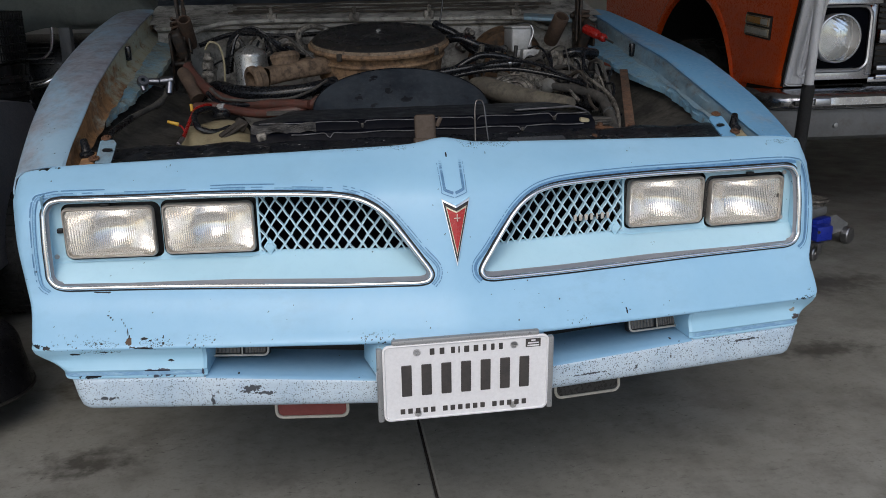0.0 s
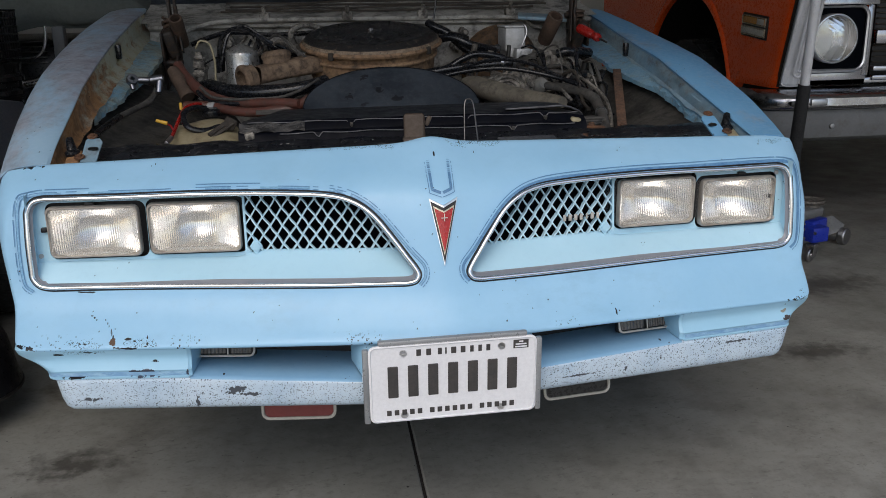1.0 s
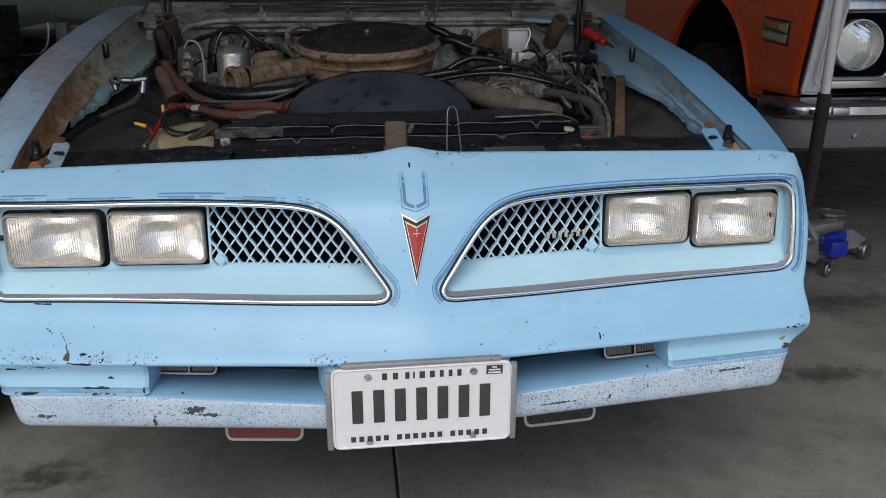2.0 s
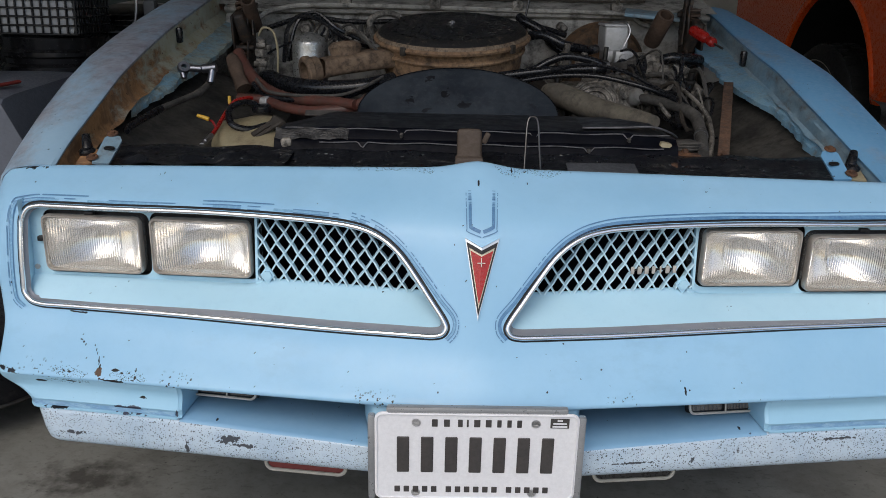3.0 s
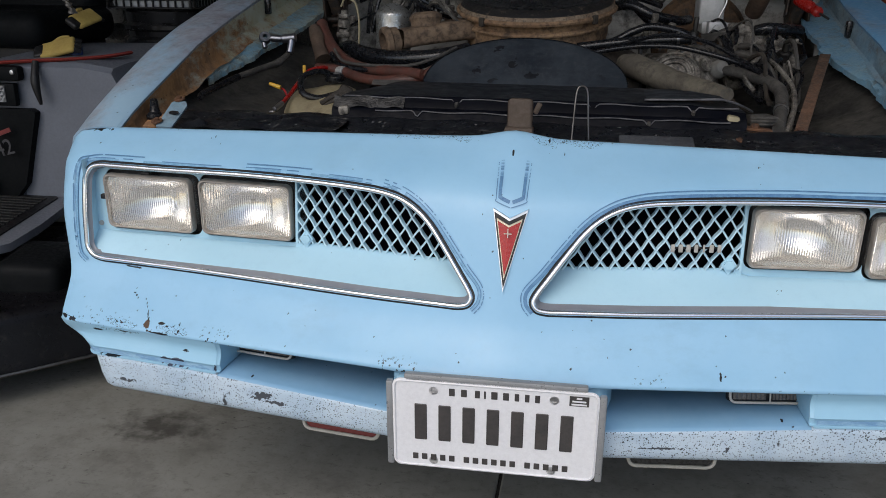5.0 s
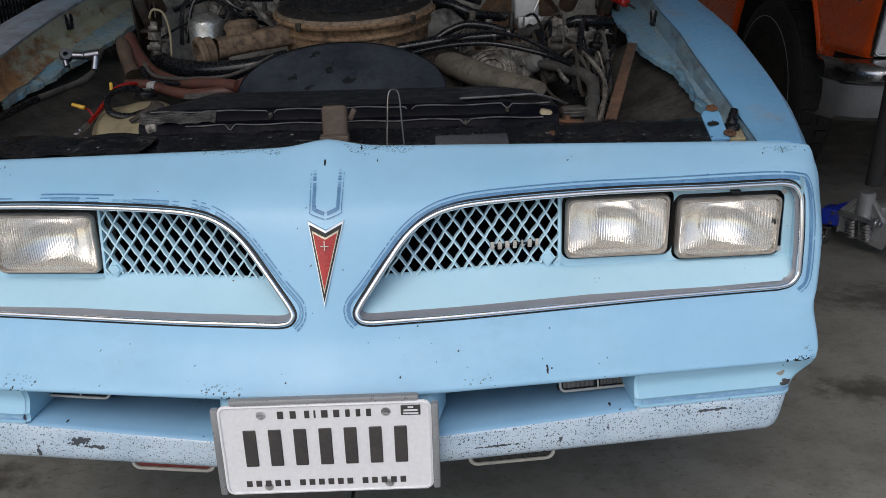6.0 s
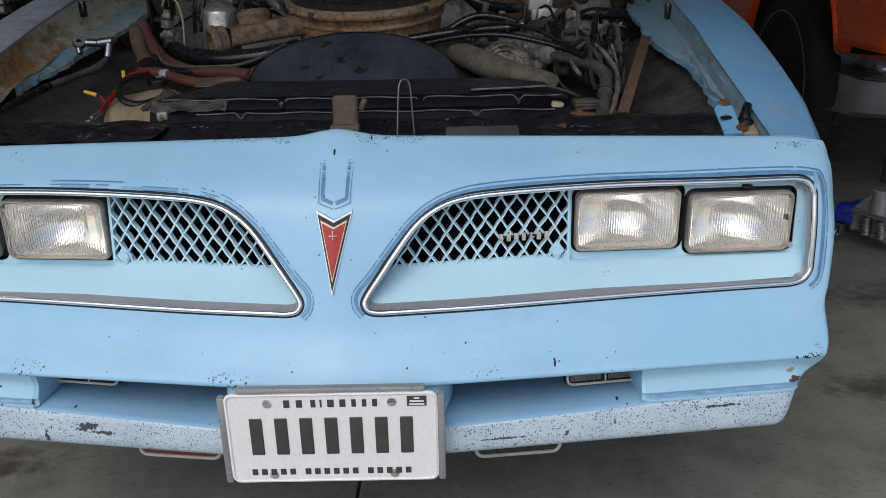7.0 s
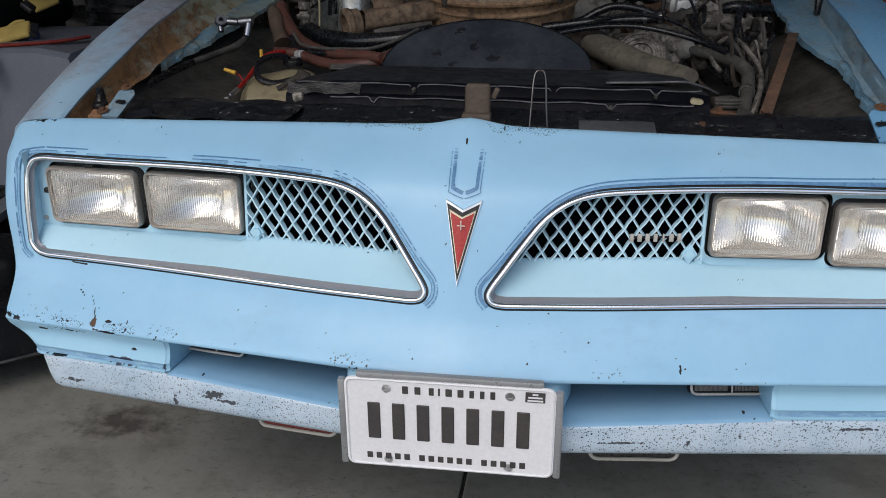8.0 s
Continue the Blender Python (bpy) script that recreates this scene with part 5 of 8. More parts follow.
def tread_tyre(c, r, w, axis, parent, wall=None, rim=None):
    """A tyre with tread blocks and a wheel disc; axis turns it."""
    m = Matrix.Translation(c) @ axis
    prof = [(r * 0.60, -w * 0.36), (r * 0.66, -w * 0.46), (r * 0.86, -w * 0.5), (r * 0.96, -w * 0.44), (r, -w * 0.34), (r, w * 0.34), (r * 0.96, w * 0.44), (r * 0.86, w * 0.5), (r * 0.66, w * 0.46), (r * 0.60, w * 0.36)]
    wheel = part("wheel", lathe([(0.0, -w * 0.2), (r * 0.3, -w * 0.22), (r * 0.5, -w * 0.3), (r * 0.61, -w * 0.38), (r * 0.61, w * 0.38), (r * 0.5, w * 0.3), (r * 0.3, w * 0.22), (0.0, w * 0.2)], 28, m), rim or grime_dark, parent)
    part("tyre", lathe(prof, 48, m), tyre_rubber, wheel, "black rubber tyre")
    lugs = []
    for i in range(40):
        a = 2 * math.pi * i / 40
        for s in (-1, 1):
            lugs.append(geo_move(box(r * 1.0, 0, s * w * 0.2, r * 0.03, r * 0.10, w * 0.24), m @ Matrix.Rotation(a + s * 0.04, 4, "Z")))
    part("tread", geo_join(*lugs), tyre_rubber, wheel, kind="stuff")
    if wall:
        part("white_ring", lathe([(r * 0.815, w * 0.502), (r * 0.82, w * 0.507), (r * 0.826, w * 0.502)], 48, m), wall, wheel, "thin white sidewall ring")
    return wheel


for side in (-1, 1):
    tread_tyre((side * 0.77, 1.12, 0.33), 0.33, 0.2, pose(0, 0, 0, 0, 90, 0), car)

# Radiator support and what bolts to it.
sup_rows = []
rr = random.Random(8)
for x in np.linspace(-0.70, 0.70, 56):
    w = 0.003 * math.sin(x * 40) + 0.002 * rr.random()
    y0 = 0.170 + 0.064 * abs(x) / 0.73 + 0.02
    sup_rows.append([(x, y0, 0.735), (x, y0 + 0.03, 0.742 + w), (x, 0.355, 0.745 + w), (x, 0.385, 0.750 + w), (x, 0.40, 0.757), (x, 0.43, 0.757 + w), (x, 0.445, 0.75), (x, 0.46, 0.70)])
support = part("radiator_support", grid(sup_rows), black_support, car, "scratched black radiator support")
cr = random.Random(21)
bumps = [(cr.uniform(-0.66, -0.33), cr.uniform(0.25, 0.42), cr.uniform(0.010, 0.028), cr.uniform(-0.006, 0.010)) for _ in range(60)]


def crumple(x, y):
    return sum(h * math.exp(-((x - bx) ** 2 + (y - by) ** 2) / (r * r)) for bx, by, r, h in bumps)


part("crumpled_cover", grid([[(x, y + 0.004 * math.sin(x * 60), 0.752 + crumple(x, y) - 0.03 * max(0.0, (y - 0.405) / 0.03)) for y in np.linspace(0.262 + 0.01 * math.sin(x * 23), 0.425 + 0.008 * math.sin(x * 37), 26)] for x in np.linspace(-0.632, -0.345, 56)]), black_support, support, "crumpled black plastic cover with scuffs and painted glints")
shroud_rows = []
for x in np.linspace(-0.39, 0.40, 40):
    e = float(np.interp(abs(x), (0.30, 0.40), (0, 1)))
    shroud_rows.append([(x, 0.415 + 0.01 * e, 0.752), (x, 0.425, 0.772 - 0.008 * e), (x, 0.432, 0.775), (x, 0.436, 0.776), (x, 0.445, 0.792 - 0.012 * e), (x, 0.452, 0.797 - 0.012 * e), (x, 0.56, 0.803 - 0.02 * e), (x, 0.64, 0.800 - 0.03 * e), (x, 0.66, 0.76)])
shroud = part("fan_shroud", grid([r[:6] for r in shroud_rows]), shroud_black, car, "dusty black fan shroud")
part("shroud_top", grid([r[5:] for r in shroud_rows]), shroud_scuffed, shroud, "dusty grey-black shroud top")


def lip_line(x0, x1, y, z, clips):
    """An edge line with its highlight painted pale, dipping where the clips sit."""
    pts = []
    for x in np.linspace(x0, x1, 150):
        dip = sum(0.012 * max(0.0, 1 - abs(x - c) / 0.009) for c in clips)
        pts.append((x, y - dip * 0.4, z + 0.0012 * math.sin(x * 50) - dip))
    return tube(pts, 0.0013, 5, 1)


part("peeled_panel", grid([[(x, 0.4285 + 0.0052 * k - 0.0015 * math.sin(x * 70 + k), 0.7745 + 0.0062 * k + (0.003 * math.sin(x * 90 + 2 * k) if k in (0, 3) else 0.0)) for k in range(4)] for x in np.linspace(-0.388, -0.245, 40)]), peeled, shroud, "peeled grey metal strip on the shroud")
part("wing_edge", tube([(0.215, 0.457, 0.8035), (0.30, 0.468, 0.8045), (0.355, 0.479, 0.805), (0.385, 0.495, 0.797), (0.41, 0.52, 0.785), (0.43, 0.56, 0.772)], 0.0022, 6, 6), pale_edge, shroud, "pale fold of the shroud with a painted highlight")
part("shroud_edge", lip_line(-0.37, 0.385, 0.446, 0.7935, (-0.141, 0.120, 0.304)), pale_edge, shroud, "pale edge with a painted highlight")
part("shroud_edge", lip_line(-0.30, 0.37, 0.4215, 0.7715, (-0.216, 0.2245)), pale_edge, shroud, "pale edge with a painted highlight")
for x, z in ((-0.141, 0.785), (0.304, 0.785), (0.2245, 0.765)):
    part("shroud_clip", geo_join(box(x, 0.437 if z > 0.77 else 0.417, z, 0.007, 0.006, 0.009, 0.002), rod((x, 0.432, z - 0.004), (x, 0.428, z + 0.004), 0.003, 8)), rubber_grey, shroud)
# the raised half-round hood of the shroud
arc_rows = []
cx, rad = -0.030, 0.220
for k, (rr_, dy, dz) in enumerate(((0.0, 0.0, 0.0), (0.4, 0.0, 0.0), (0.8, 0.0, 0.0), (0.97, 0.0, 0.0), (1.0, 0.006, 0.002), (1.0, 0.16, -0.02))):
    arc = []
    for a in np.linspace(0, math.pi, 36):
        u, v = math.cos(a) * rad * rr_, math.sin(a) * rr_
        arc.append((cx + u, 0.648 + v * 0.11 + dy, 0.797 + v * 0.088 + dz))
    arc_rows.append(arc)
part("dome_edge", tube([(cx + math.cos(a) * rad, 0.648 + math.sin(a) * 0.11 + 0.003, 0.798 + math.sin(a) * 0.088 + 0.001) for a in np.linspace(0.02, 3.12, 40)], 0.0011, 5, 1), rubber, shroud)
part("shroud_dome", grid(arc_rows), dome_black, shroud, "half-round dusty black fan shroud hood")
latch = part("hood_latch", geo_join(box(-0.010, 0.345, 0.782, 0.046, 0.012, 0.066, 0.008, 3, (-8, 0, 0)), box(-0.010, 0.335, 0.757, 0.052, 0.03, 0.016, 0.004), box(0.021, 0.352, 0.797, 0.010, 0.008, 0.022, 0.003, 2, (0, 25, 0))), stuff("dusty_brown_latch", (0.105, 0.08, 0.062), (0.075, 0.055, 0.042), 0.75, 0.0, 20, 140, bump=0.4), car, "dusty brown hood latch bracket")
part("rust_patch", box(-0.010, 0.336, 0.752, 0.040, 0.022, 0.010, 0.003), rust, latch)
part("latch_wire", tube([(0.086, 0.262, 0.740), (0.088, 0.275, 0.79), (0.091, 0.288, 0.838), (0.100, 0.292, 0.847), (0.109, 0.288, 0.838), (0.113, 0.275, 0.79), (0.117, 0.262, 0.740)], 0.0016, 7, 6), steel_dark, car, "bent wire loop on the radiator support")
part("label_plate", box(0.232, 0.305, 0.7525, 0.128, 0.045, 0.006, 0.003, 2, (14, 0, 2)), stuff("dusty_grey_plate", (0.075, 0.08, 0.09), (0.05, 0.054, 0.062), 0.6, 0.0, 14, 120, bump=0.3), support, "dusty dark plate")
part("rust_bracket", geo_join(box(0.372, 0.385, 0.751, 0.024, 0.03, 0.004, 0.0015, 2, (10, 0, 25)), box(0.378, 0.362, 0.747, 0.012, 0.028, 0.004, 0.0015, 2, (20, 0, -15))), rust, support, "rusty bracket")
part("rust_bracket", geo_join(box(0.424, 0.447, 0.757, 0.05, 0.022, 0.006, 0.002, 2, (0, 5, 0)), lathe([(0, 0.008), (0.006, 0.008), (0.008, 0.003), (0.008, 0), (0, 0)], 6, pose(0.418, 0.447, 0.760))), rust, support, "rusty bracket")
part("tan_block", box(0.376, 0.44, 0.772, 0.024, 0.02, 0.020, 0.005, 2, (0, 10, 0)), tan_plastic, shroud)
part("tan_block", box(-0.365, 0.43, 0.768, 0.022, 0.02, 0.018, 0.005, 2, (0, -12, 0)), grime, shroud)
part("engine_tray", geo_join(box(0.445, 0.53, 0.760, 0.05, 0.05, 0.02, 0.006, 2, (0, 0, 20)), *(tube([(0.42, 0.505, 0.756 + k * 0.006), (0.445, 0.50, 0.757 + k * 0.006), (0.468, 0.515, 0.755 + k * 0.006)], 0.003, 6, 5) for k in range(3))), rubber_grey, support)
for side in (-1, 1):
    o = -0.004 if side > 0 else 0.010
    pad = part("corner_pad", geo_move(geo_join(prism([(-0.016, -0.048), (0.014, -0.048), (0.016, 0.036), (0.010, 0.046), (-0.010, 0.044), (-0.017, 0.030)], 0.004, pose(0, 0, 0, -90, 0, 0) @ Matrix.Diagonal((side, 1, 1, 1)))), pose(side * (0.662 + o), 0.316, 0.769, 22, side * -4, side * -3)), flange_blue if side < 0 else paint_fender_shaded, support, "pale blue corner plate with a slot")
    part("slot", geo_move(prism(rounded(0.022, 0.010, 0.0049, 5), 0.002, pose(0, 0, 0, -90, 0, 0)), pose(side * (0.658 + o), 0.312, 0.7715, 22, 0, side * 20)), jet, pad)
    for dy, dx in ((0.044, 0.006), (-0.034, 0.016)):
        part("pad_bolt", lathe([(0, 0.006), (0.004, 0.006), (0.005, 0.002), (0.010, 0.002), (0.011, 0), (0, 0)], 14, pose(side * (0.662 + o + dx), 0.316 + dy, 0.772 + dy * 0.38, 20)), rust, pad, "rusty bolt and washer")
    part("bump_stop", geo_join(rod((side * (0.687 if side > 0 else 0.710), 0.318, 0.765), (side * (0.695 if side > 0 else 0.716), 0.330, 0.792), 0.0105, 12, 0.007), lathe([(0, 0), (0.015, 0), (0.015, 0.006), (0.010, 0.010), (0, 0.010)], 14, pose(side * (0.686 if side > 0 else 0.708), 0.312, 0.760, 15))), rubber, support, "dusty rubber bump stop")
    part("stop_bracket", box(side * (0.688 if side > 0 else 0.703), 0.300, 0.754, 0.030, 0.05, 0.010, 0.004, 2, (18, side * 8, 0)), tan_plastic if side > 0 else flange_rust, support, "rust-stained bracket")
    fx, fz, _ = edge_at(side, 1.08)
    part("fender_bumper", box(side * (fx - 0.010), 1.08, fz - 0.030, 0.014, 0.022, 0.040, 0.004, 2), rubber, support, "small rubber fender bumper")

# Bar from the support to the inner fender.
part("brace_bar", geo_move(box(0, 0, 0.23, 0.023, 0.004, 0.47, 0.0015), along((0.503, 0.470, 0.742), (0.637, 0.910, 0.856))), bar_rust, car, "rusty flat brace bar")

part("brace_bolt", lathe([(0, 0.008), (0.006, 0.008), (0.0065, 0.002), (0.010, 0.002), (0.010, 0), (0, 0)], 6, pose(0.506, 0.482, 0.749, 30)), rust, car)

# Air cleaner.
ac = (-0.045, 1.19)
m_ac = pose(ac[0], ac[1], 0.937, 9.5, -1.0, 0) @ Matrix.Translation((0, 0, -0.925))
cleaner = part("air_cleaner", lathe([(0.0, 0.80), (0.12, 0.80), (0.165, 0.812), (0.186, 0.83), (0.192, 0.86), (0.194, 0.905), (0.200, 0.915), (0.214, 0.918), (0.216, 0.924), (0.212, 0.929), (0.198, 0.931)], 56, m_ac), rust_light, car, "rusty round air cleaner housing with a black lid")
part("housing_bead", lathe([(0.1935, 0.884), (0.2005, 0.887), (0.2020, 0.891), (0.2005, 0.895), (0.1940, 0.898)], 56, m_ac), rust_light, cleaner, "pressed bead round the housing")
for a in (-2.2, -0.75, 0.5):
    part("housing_clip", geo_move(box(0.215 * math.cos(a), 0.215 * math.sin(a), 0.922, 0.010, 0.016, 0.022, 0.002, 1, (0, 0, math.degrees(a))), m_ac), grime_dark, cleaner)
part("lid_edge", lathe([(0.209, 0.929), (0.207, 0.934), (0.203, 0.938)], 56, m_ac), stuff("rusty_lid_rim", (0.28, 0.215, 0.15), (0.15, 0.10, 0.065), 0.75, 0.0, 40, 200, bump=0.5, dirt=(0.02, 0.018, 0.017), dirt_share=0.25), cleaner, "rusty lid rim")
part("lid_shoulder", lathe([(0.203, 0.938), (0.196, 0.945), (0.188, 0.950), (0.180, 0.953)], 56, m_ac), stuff("flaking_lid_paint", (0.010, 0.010, 0.011), (0.016, 0.015, 0.015), 0.45, 0.0, 20, 200, bump=0.5, dirt=(0.24, 0.19, 0.14), dirt_share=0.05), cleaner, "black lid shoulder with flaking paint")
part("lid", lathe([(0.181, 0.953), (0.172, 0.955), (0.160, 0.952), (0.110, 0.953), (0.100, 0.957), (0.030, 0.958), (0.0, 0.958)], 56, m_ac), black_gloss, cleaner, "dished black lid")
part("wing_nut", geo_move(geo_join(rod((0, 0, 0.955), (0, 0, 0.966), 0.004, 10), box(0, 0, 0.961, 0.014, 0.003, 0.005, 0.001)), m_ac), steel, cleaner)
sn = []
for s, (x, y, z, w, h) in enumerate(((-0.20, 1.13, 0.882, 0.10, 0.055), (-0.27, 1.09, 0.874, 0.09, 0.052), (-0.34, 1.05, 0.864, 0.075, 0.05), (-0.385, 1.025, 0.856, 0.07, 0.05))):
    d = Vector((-0.85, -0.5, 0)).normalized()
    sd = Vector((-d.y, d.x, 0))
    sn.append([tuple(Vector((x, y, z)) + sd * (w / 2 * math.copysign(abs(math.cos(a)) ** 0.5, math.cos(a))) + Vector((0, 0, h / 2 * math.copysign(abs(math.sin(a)) ** 0.5, math.sin(a))))) for a in np.linspace(0, 2 * math.pi, 20, endpoint=False)])
snorkel = part("snorkel", grid(sn, closed=True), brown_duct, cleaner, "dusty brown intake snorkel")
part("snorkel_collar", lathe([(0.026, -0.004), (0.036, -0.004), (0.040, 0.0), (0.040, 0.012), (0.036, 0.016), (0.034, 0.035), (0.026, 0.036), (0.026, -0.004)], 24, along((-0.420, 1.004, 0.848), (-0.37, 1.035, 0.857))), brown_duct, cleaner, "dusty brown snorkel end ring")
part("vacuum_motor", lathe([(0, 0.03), (0.03, 0.028), (0.042, 0.02), (0.044, 0.012), (0.040, 0.004), (0.04, -0.01), (0, -0.01)], 24, pose(-0.325, 1.075, 0.894, -6, -6, 0)), brown_duct, cleaner, "brown vacuum motor on the snorkel")
part("breather_hose", tube([(0.14, 1.22, 0.93), (0.20, 1.17, 0.945), (0.26, 1.15, 0.92), (0.33, 1.2, 0.905), (0.36, 1.25, 0.905)], 0.013, 10), rubber, cleaner)

# Canister with its fittings.
can = part("filter_canister", lathe([(0, 0.79), (0.046, 0.79), (0.0475, 0.80), (0.0475, 0.822), (0.0485, 0.824), (0.0485, 0.830), (0.0475, 0.832), (0.0475, 0.910), (0.0465, 0.916), (0.043, 0.921), (0.032, 0.930), (0.018, 0.937), (0.010, 0.940), (0.006, 0.940), (0, 0.942)], 36, pose(-0.428, 1.135, 0, 0, 0, 0)), can_satin, car, "plain satin metal canister with a domed top")
part("valve_body", geo_join(rod((-0.545, 1.06, 0.82), (-0.545, 1.06, 0.875), 0.014, 12), rod((-0.545, 1.06, 0.880), (-0.543, 1.06, 0.900), 0.016, 12), rod((-0.543, 1.06, 0.902), (-0.541, 1.06, 0.925), 0.010, 12), box(-0.545, 1.055, 0.862, 0.034, 0.024, 0.014, 0.003), box(-0.542, 1.05, 0.910, 0.024, 0.010, 0.010, 0.002)), grime, car, "small metal valve with a wire loop")
part("wire_loop", tube([(-0.545, 1.04, 0.935), (-0.53, 1.03, 0.955), (-0.505, 1.03, 0.945), (-0.495, 1.03, 0.90), (-0.497, 1.03, 0.84)], 0.003, 6), tan_plastic, car)
part("wire_loop", tube([(-0.50, 1.14, 0.86), (-0.485, 1.13, 0.95), (-0.44, 1.11, 0.985), (-0.38, 1.11, 0.965), (-0.33, 1.12, 0.925), (-0.27, 1.2, 0.90)], 0.006, 7), rubber, car)
part("wire_loop", tube([(-0.495, 1.17, 0.86), (-0.47, 1.18, 0.96), (-0.42, 1.19, 0.99), (-0.36, 1.18, 0.95), (-0.30, 1.2, 0.92)], 0.005, 7), rubber, car)

# Hoses on the canister side.
part("red_hose", tube([(-0.596, 1.030, 0.892), (-0.581, 1.000, 0.869), (-0.545, 0.950, 0.837), (-0.503, 0.900, 0.815), (-0.447, 0.850, 0.802), (-0.386, 0.800, 0.802), (-0.321, 0.750, 0.806), (-0.259, 0.700, 0.807)], [0.014, 0.016, 0.016, 0.015, 0.014, 0.013, 0.013, 0.012], 12), red_hose, car, "red-brown rubber hose")
part("red_hose", tube([(-0.565, 0.880, 0.793), (-0.515, 0.860, 0.794), (-0.491, 0.850, 0.792), (-0.443, 0.800, 0.786), (-0.385, 0.760, 0.783), (-0.331, 0.730, 0.789), (-0.275, 0.720, 0.796), (-0.232, 0.700, 0.820)], 0.012, 12), red_hose, car, "red-brown rubber hose")
part("brown_elbow", tube([(-0.607, 1.000, 0.879), (-0.591, 0.970, 0.860), (-0.577, 0.940, 0.837), (-0.561, 0.920, 0.811)], [0.015, 0.019, 0.016, 0.020], 12, 8, False, 0.05), stuff("dusty_elbow", (0.12, 0.08, 0.055), (0.075, 0.05, 0.036), 0.8, 0.0, 20, 140, bump=0.4), car, "dusty brown hose elbow")
part("thick_hose", tube([(-0.575, 1.06, 0.80), (-0.519, 1.000, 0.834), (-0.462, 0.950, 0.822), (-0.377, 0.900, 0.819), (-0.300, 0.880, 0.824), (-0.242, 0.880, 0.833), (-0.189, 0.920, 0.845)], [0.016, 0.018, 0.021, 0.021, 0.020, 0.018, 0.016], 12), rubber, car, "thick black coolant hose")
part("thin_hose", tube([(-0.532, 0.900, 0.828), (-0.500, 0.860, 0.805), (-0.450, 0.830, 0.800), (-0.379, 0.800, 0.802), (-0.316, 0.800, 0.805), (-0.264, 0.830, 0.820), (-0.221, 0.880, 0.841)], 0.006, 8), rubber, car, "thin black hose")
part("thin_hose", tube([(x + 0.01, y - 0.01, z + 0.012) for x, y, z in [(-0.532, 0.900, 0.828), (-0.500, 0.860, 0.805), (-0.450, 0.830, 0.800), (-0.379, 0.800, 0.802), (-0.316, 0.800, 0.805), (-0.264, 0.830, 0.820), (-0.221, 0.880, 0.841)]], 0.004, 8), rubber_grey, car, "thin grey hose")
part("hose_pipe", tube([(-0.703, 0.500, 0.769), (-0.709, 0.540, 0.775), (-0.691, 0.680, 0.792)], [0.005, 0.0075, 0.0085], 10), rubber, car, "black hose sleeve")
part("hose_pipe", tube([(-0.691, 0.690, 0.792), (-0.657, 0.820, 0.806), (-0.655, 0.840, 0.806), (-0.639, 0.880, 0.826), (-0.632, 0.900, 0.857)], [0.0075, 0.0075, 0.010, 0.007, 0.007], 10), rubber_grey, car, "grey metal line")
part("grey_cap", rod((-0.500, 0.845, 0.790), (-0.482, 0.835, 0.792), 0.013, 12), grey_metal, car)

# Coolant bottle.
bm = bmesh.new()
bmesh.ops.create_cube(bm, size=1.0)
bmesh.ops.subdivide_edges(bm, edges=bm.edges[:], cuts=7, use_grid_fill=True)
for v in bm.verts:
    d = v.co.normalized() * 0.60
    v.co = v.co.lerp(d, 0.72)
    v.co = Vector((v.co.x * 0.170, v.co.y * 0.215, v.co.z * 0.125))
    v.co.z += 0.006 * math.sin(v.co.x * 40) if v.co.z > 0 else 0.0
bmesh.ops.transform(bm, matrix=pose(-0.492, 0.705, 0.694, 10, 2, 14), verts=bm.verts)
bottle = part("coolant_bottle", bm, tan_plastic, car, "aged cream plastic coolant bottle with a black cap", angle=80)
part("bottle_cap", geo_join(lathe([(0, 0.016), (0.018, 0.016), (0.022, 0.013), (0.024, 0.002), (0.023, 0.0), (0, 0.0)], 24, pose(-0.485, 0.768, 0.778, 4, 0, 0)), box(-0.485, 0.768, 0.795, 0.030, 0.006, 0.006, 0.002)), rubber, bottle, "black ribbed cap")
part("overflow_hose", tube([(-0.497, 0.760, 0.796), (-0.519, 0.740, 0.801), (-0.542, 0.710, 0.794), (-0.541, 0.680, 0.778), (-0.526, 0.660, 0.761), (-0.492, 0.660, 0.753), (-0.456, 0.680, 0.760)], 0.0075, 9), rubber, bottle, "looped black overflow hose")
part("hose_strap", geo_join(rod((-0.428, 0.662, 0.777), (-0.478, 0.630, 0.745), 0.007, 8), rod((-0.420, 0.655, 0.770), (-0.47, 0.63, 0.74), 0.005, 8), box(-0.43, 0.66, 0.768, 0.03, 0.02, 0.03, 0.006, 2, (0, 30, 20))), grime_dark, bottle)
part("red_wire", tube([(-0.514, 0.800, 0.804), (-0.524, 0.784, 0.806), (-0.545, 0.756, 0.801), (-0.555, 0.716, 0.782), (-0.562, 0.668, 0.759), (-0.564, 0.620, 0.746)], 0.0046, 8), red_plastic, car, "bright red battery wire")
part("red_wire", tube([(-0.563, 0.650, 0.758), (-0.570, 0.650, 0.771), (-0.580, 0.650, 0.774)], 0.0025, 6), red_plastic, car)
part("yellow_connector", rod((-0.574, 0.640, 0.777), (-0.600, 0.640, 0.785), 0.0050, 9, 0.0038), yellow_plastic, car, "yellow crimp connector")
part("yellow_connector", rod((-0.557, 0.758, 0.795), (-0.558, 0.762, 0.813), 0.0040, 8), yellow_plastic, car, "yellow crimp connector")
part("grey_terminal", geo_join(rod((-0.564, 0.620, 0.746), (-0.573, 0.592, 0.735), 0.006, 8), box(-0.576, 0.586, 0.732, 0.010, 0.014, 0.004, 0.001)), steel, car)
part("label_strip", box(-0.325, 0.655, 0.7935, 0.080, 0.022, 0.003, 0.001, 1, (20, 0, 2)), rubber_grey, shroud, "small dusty label plate")

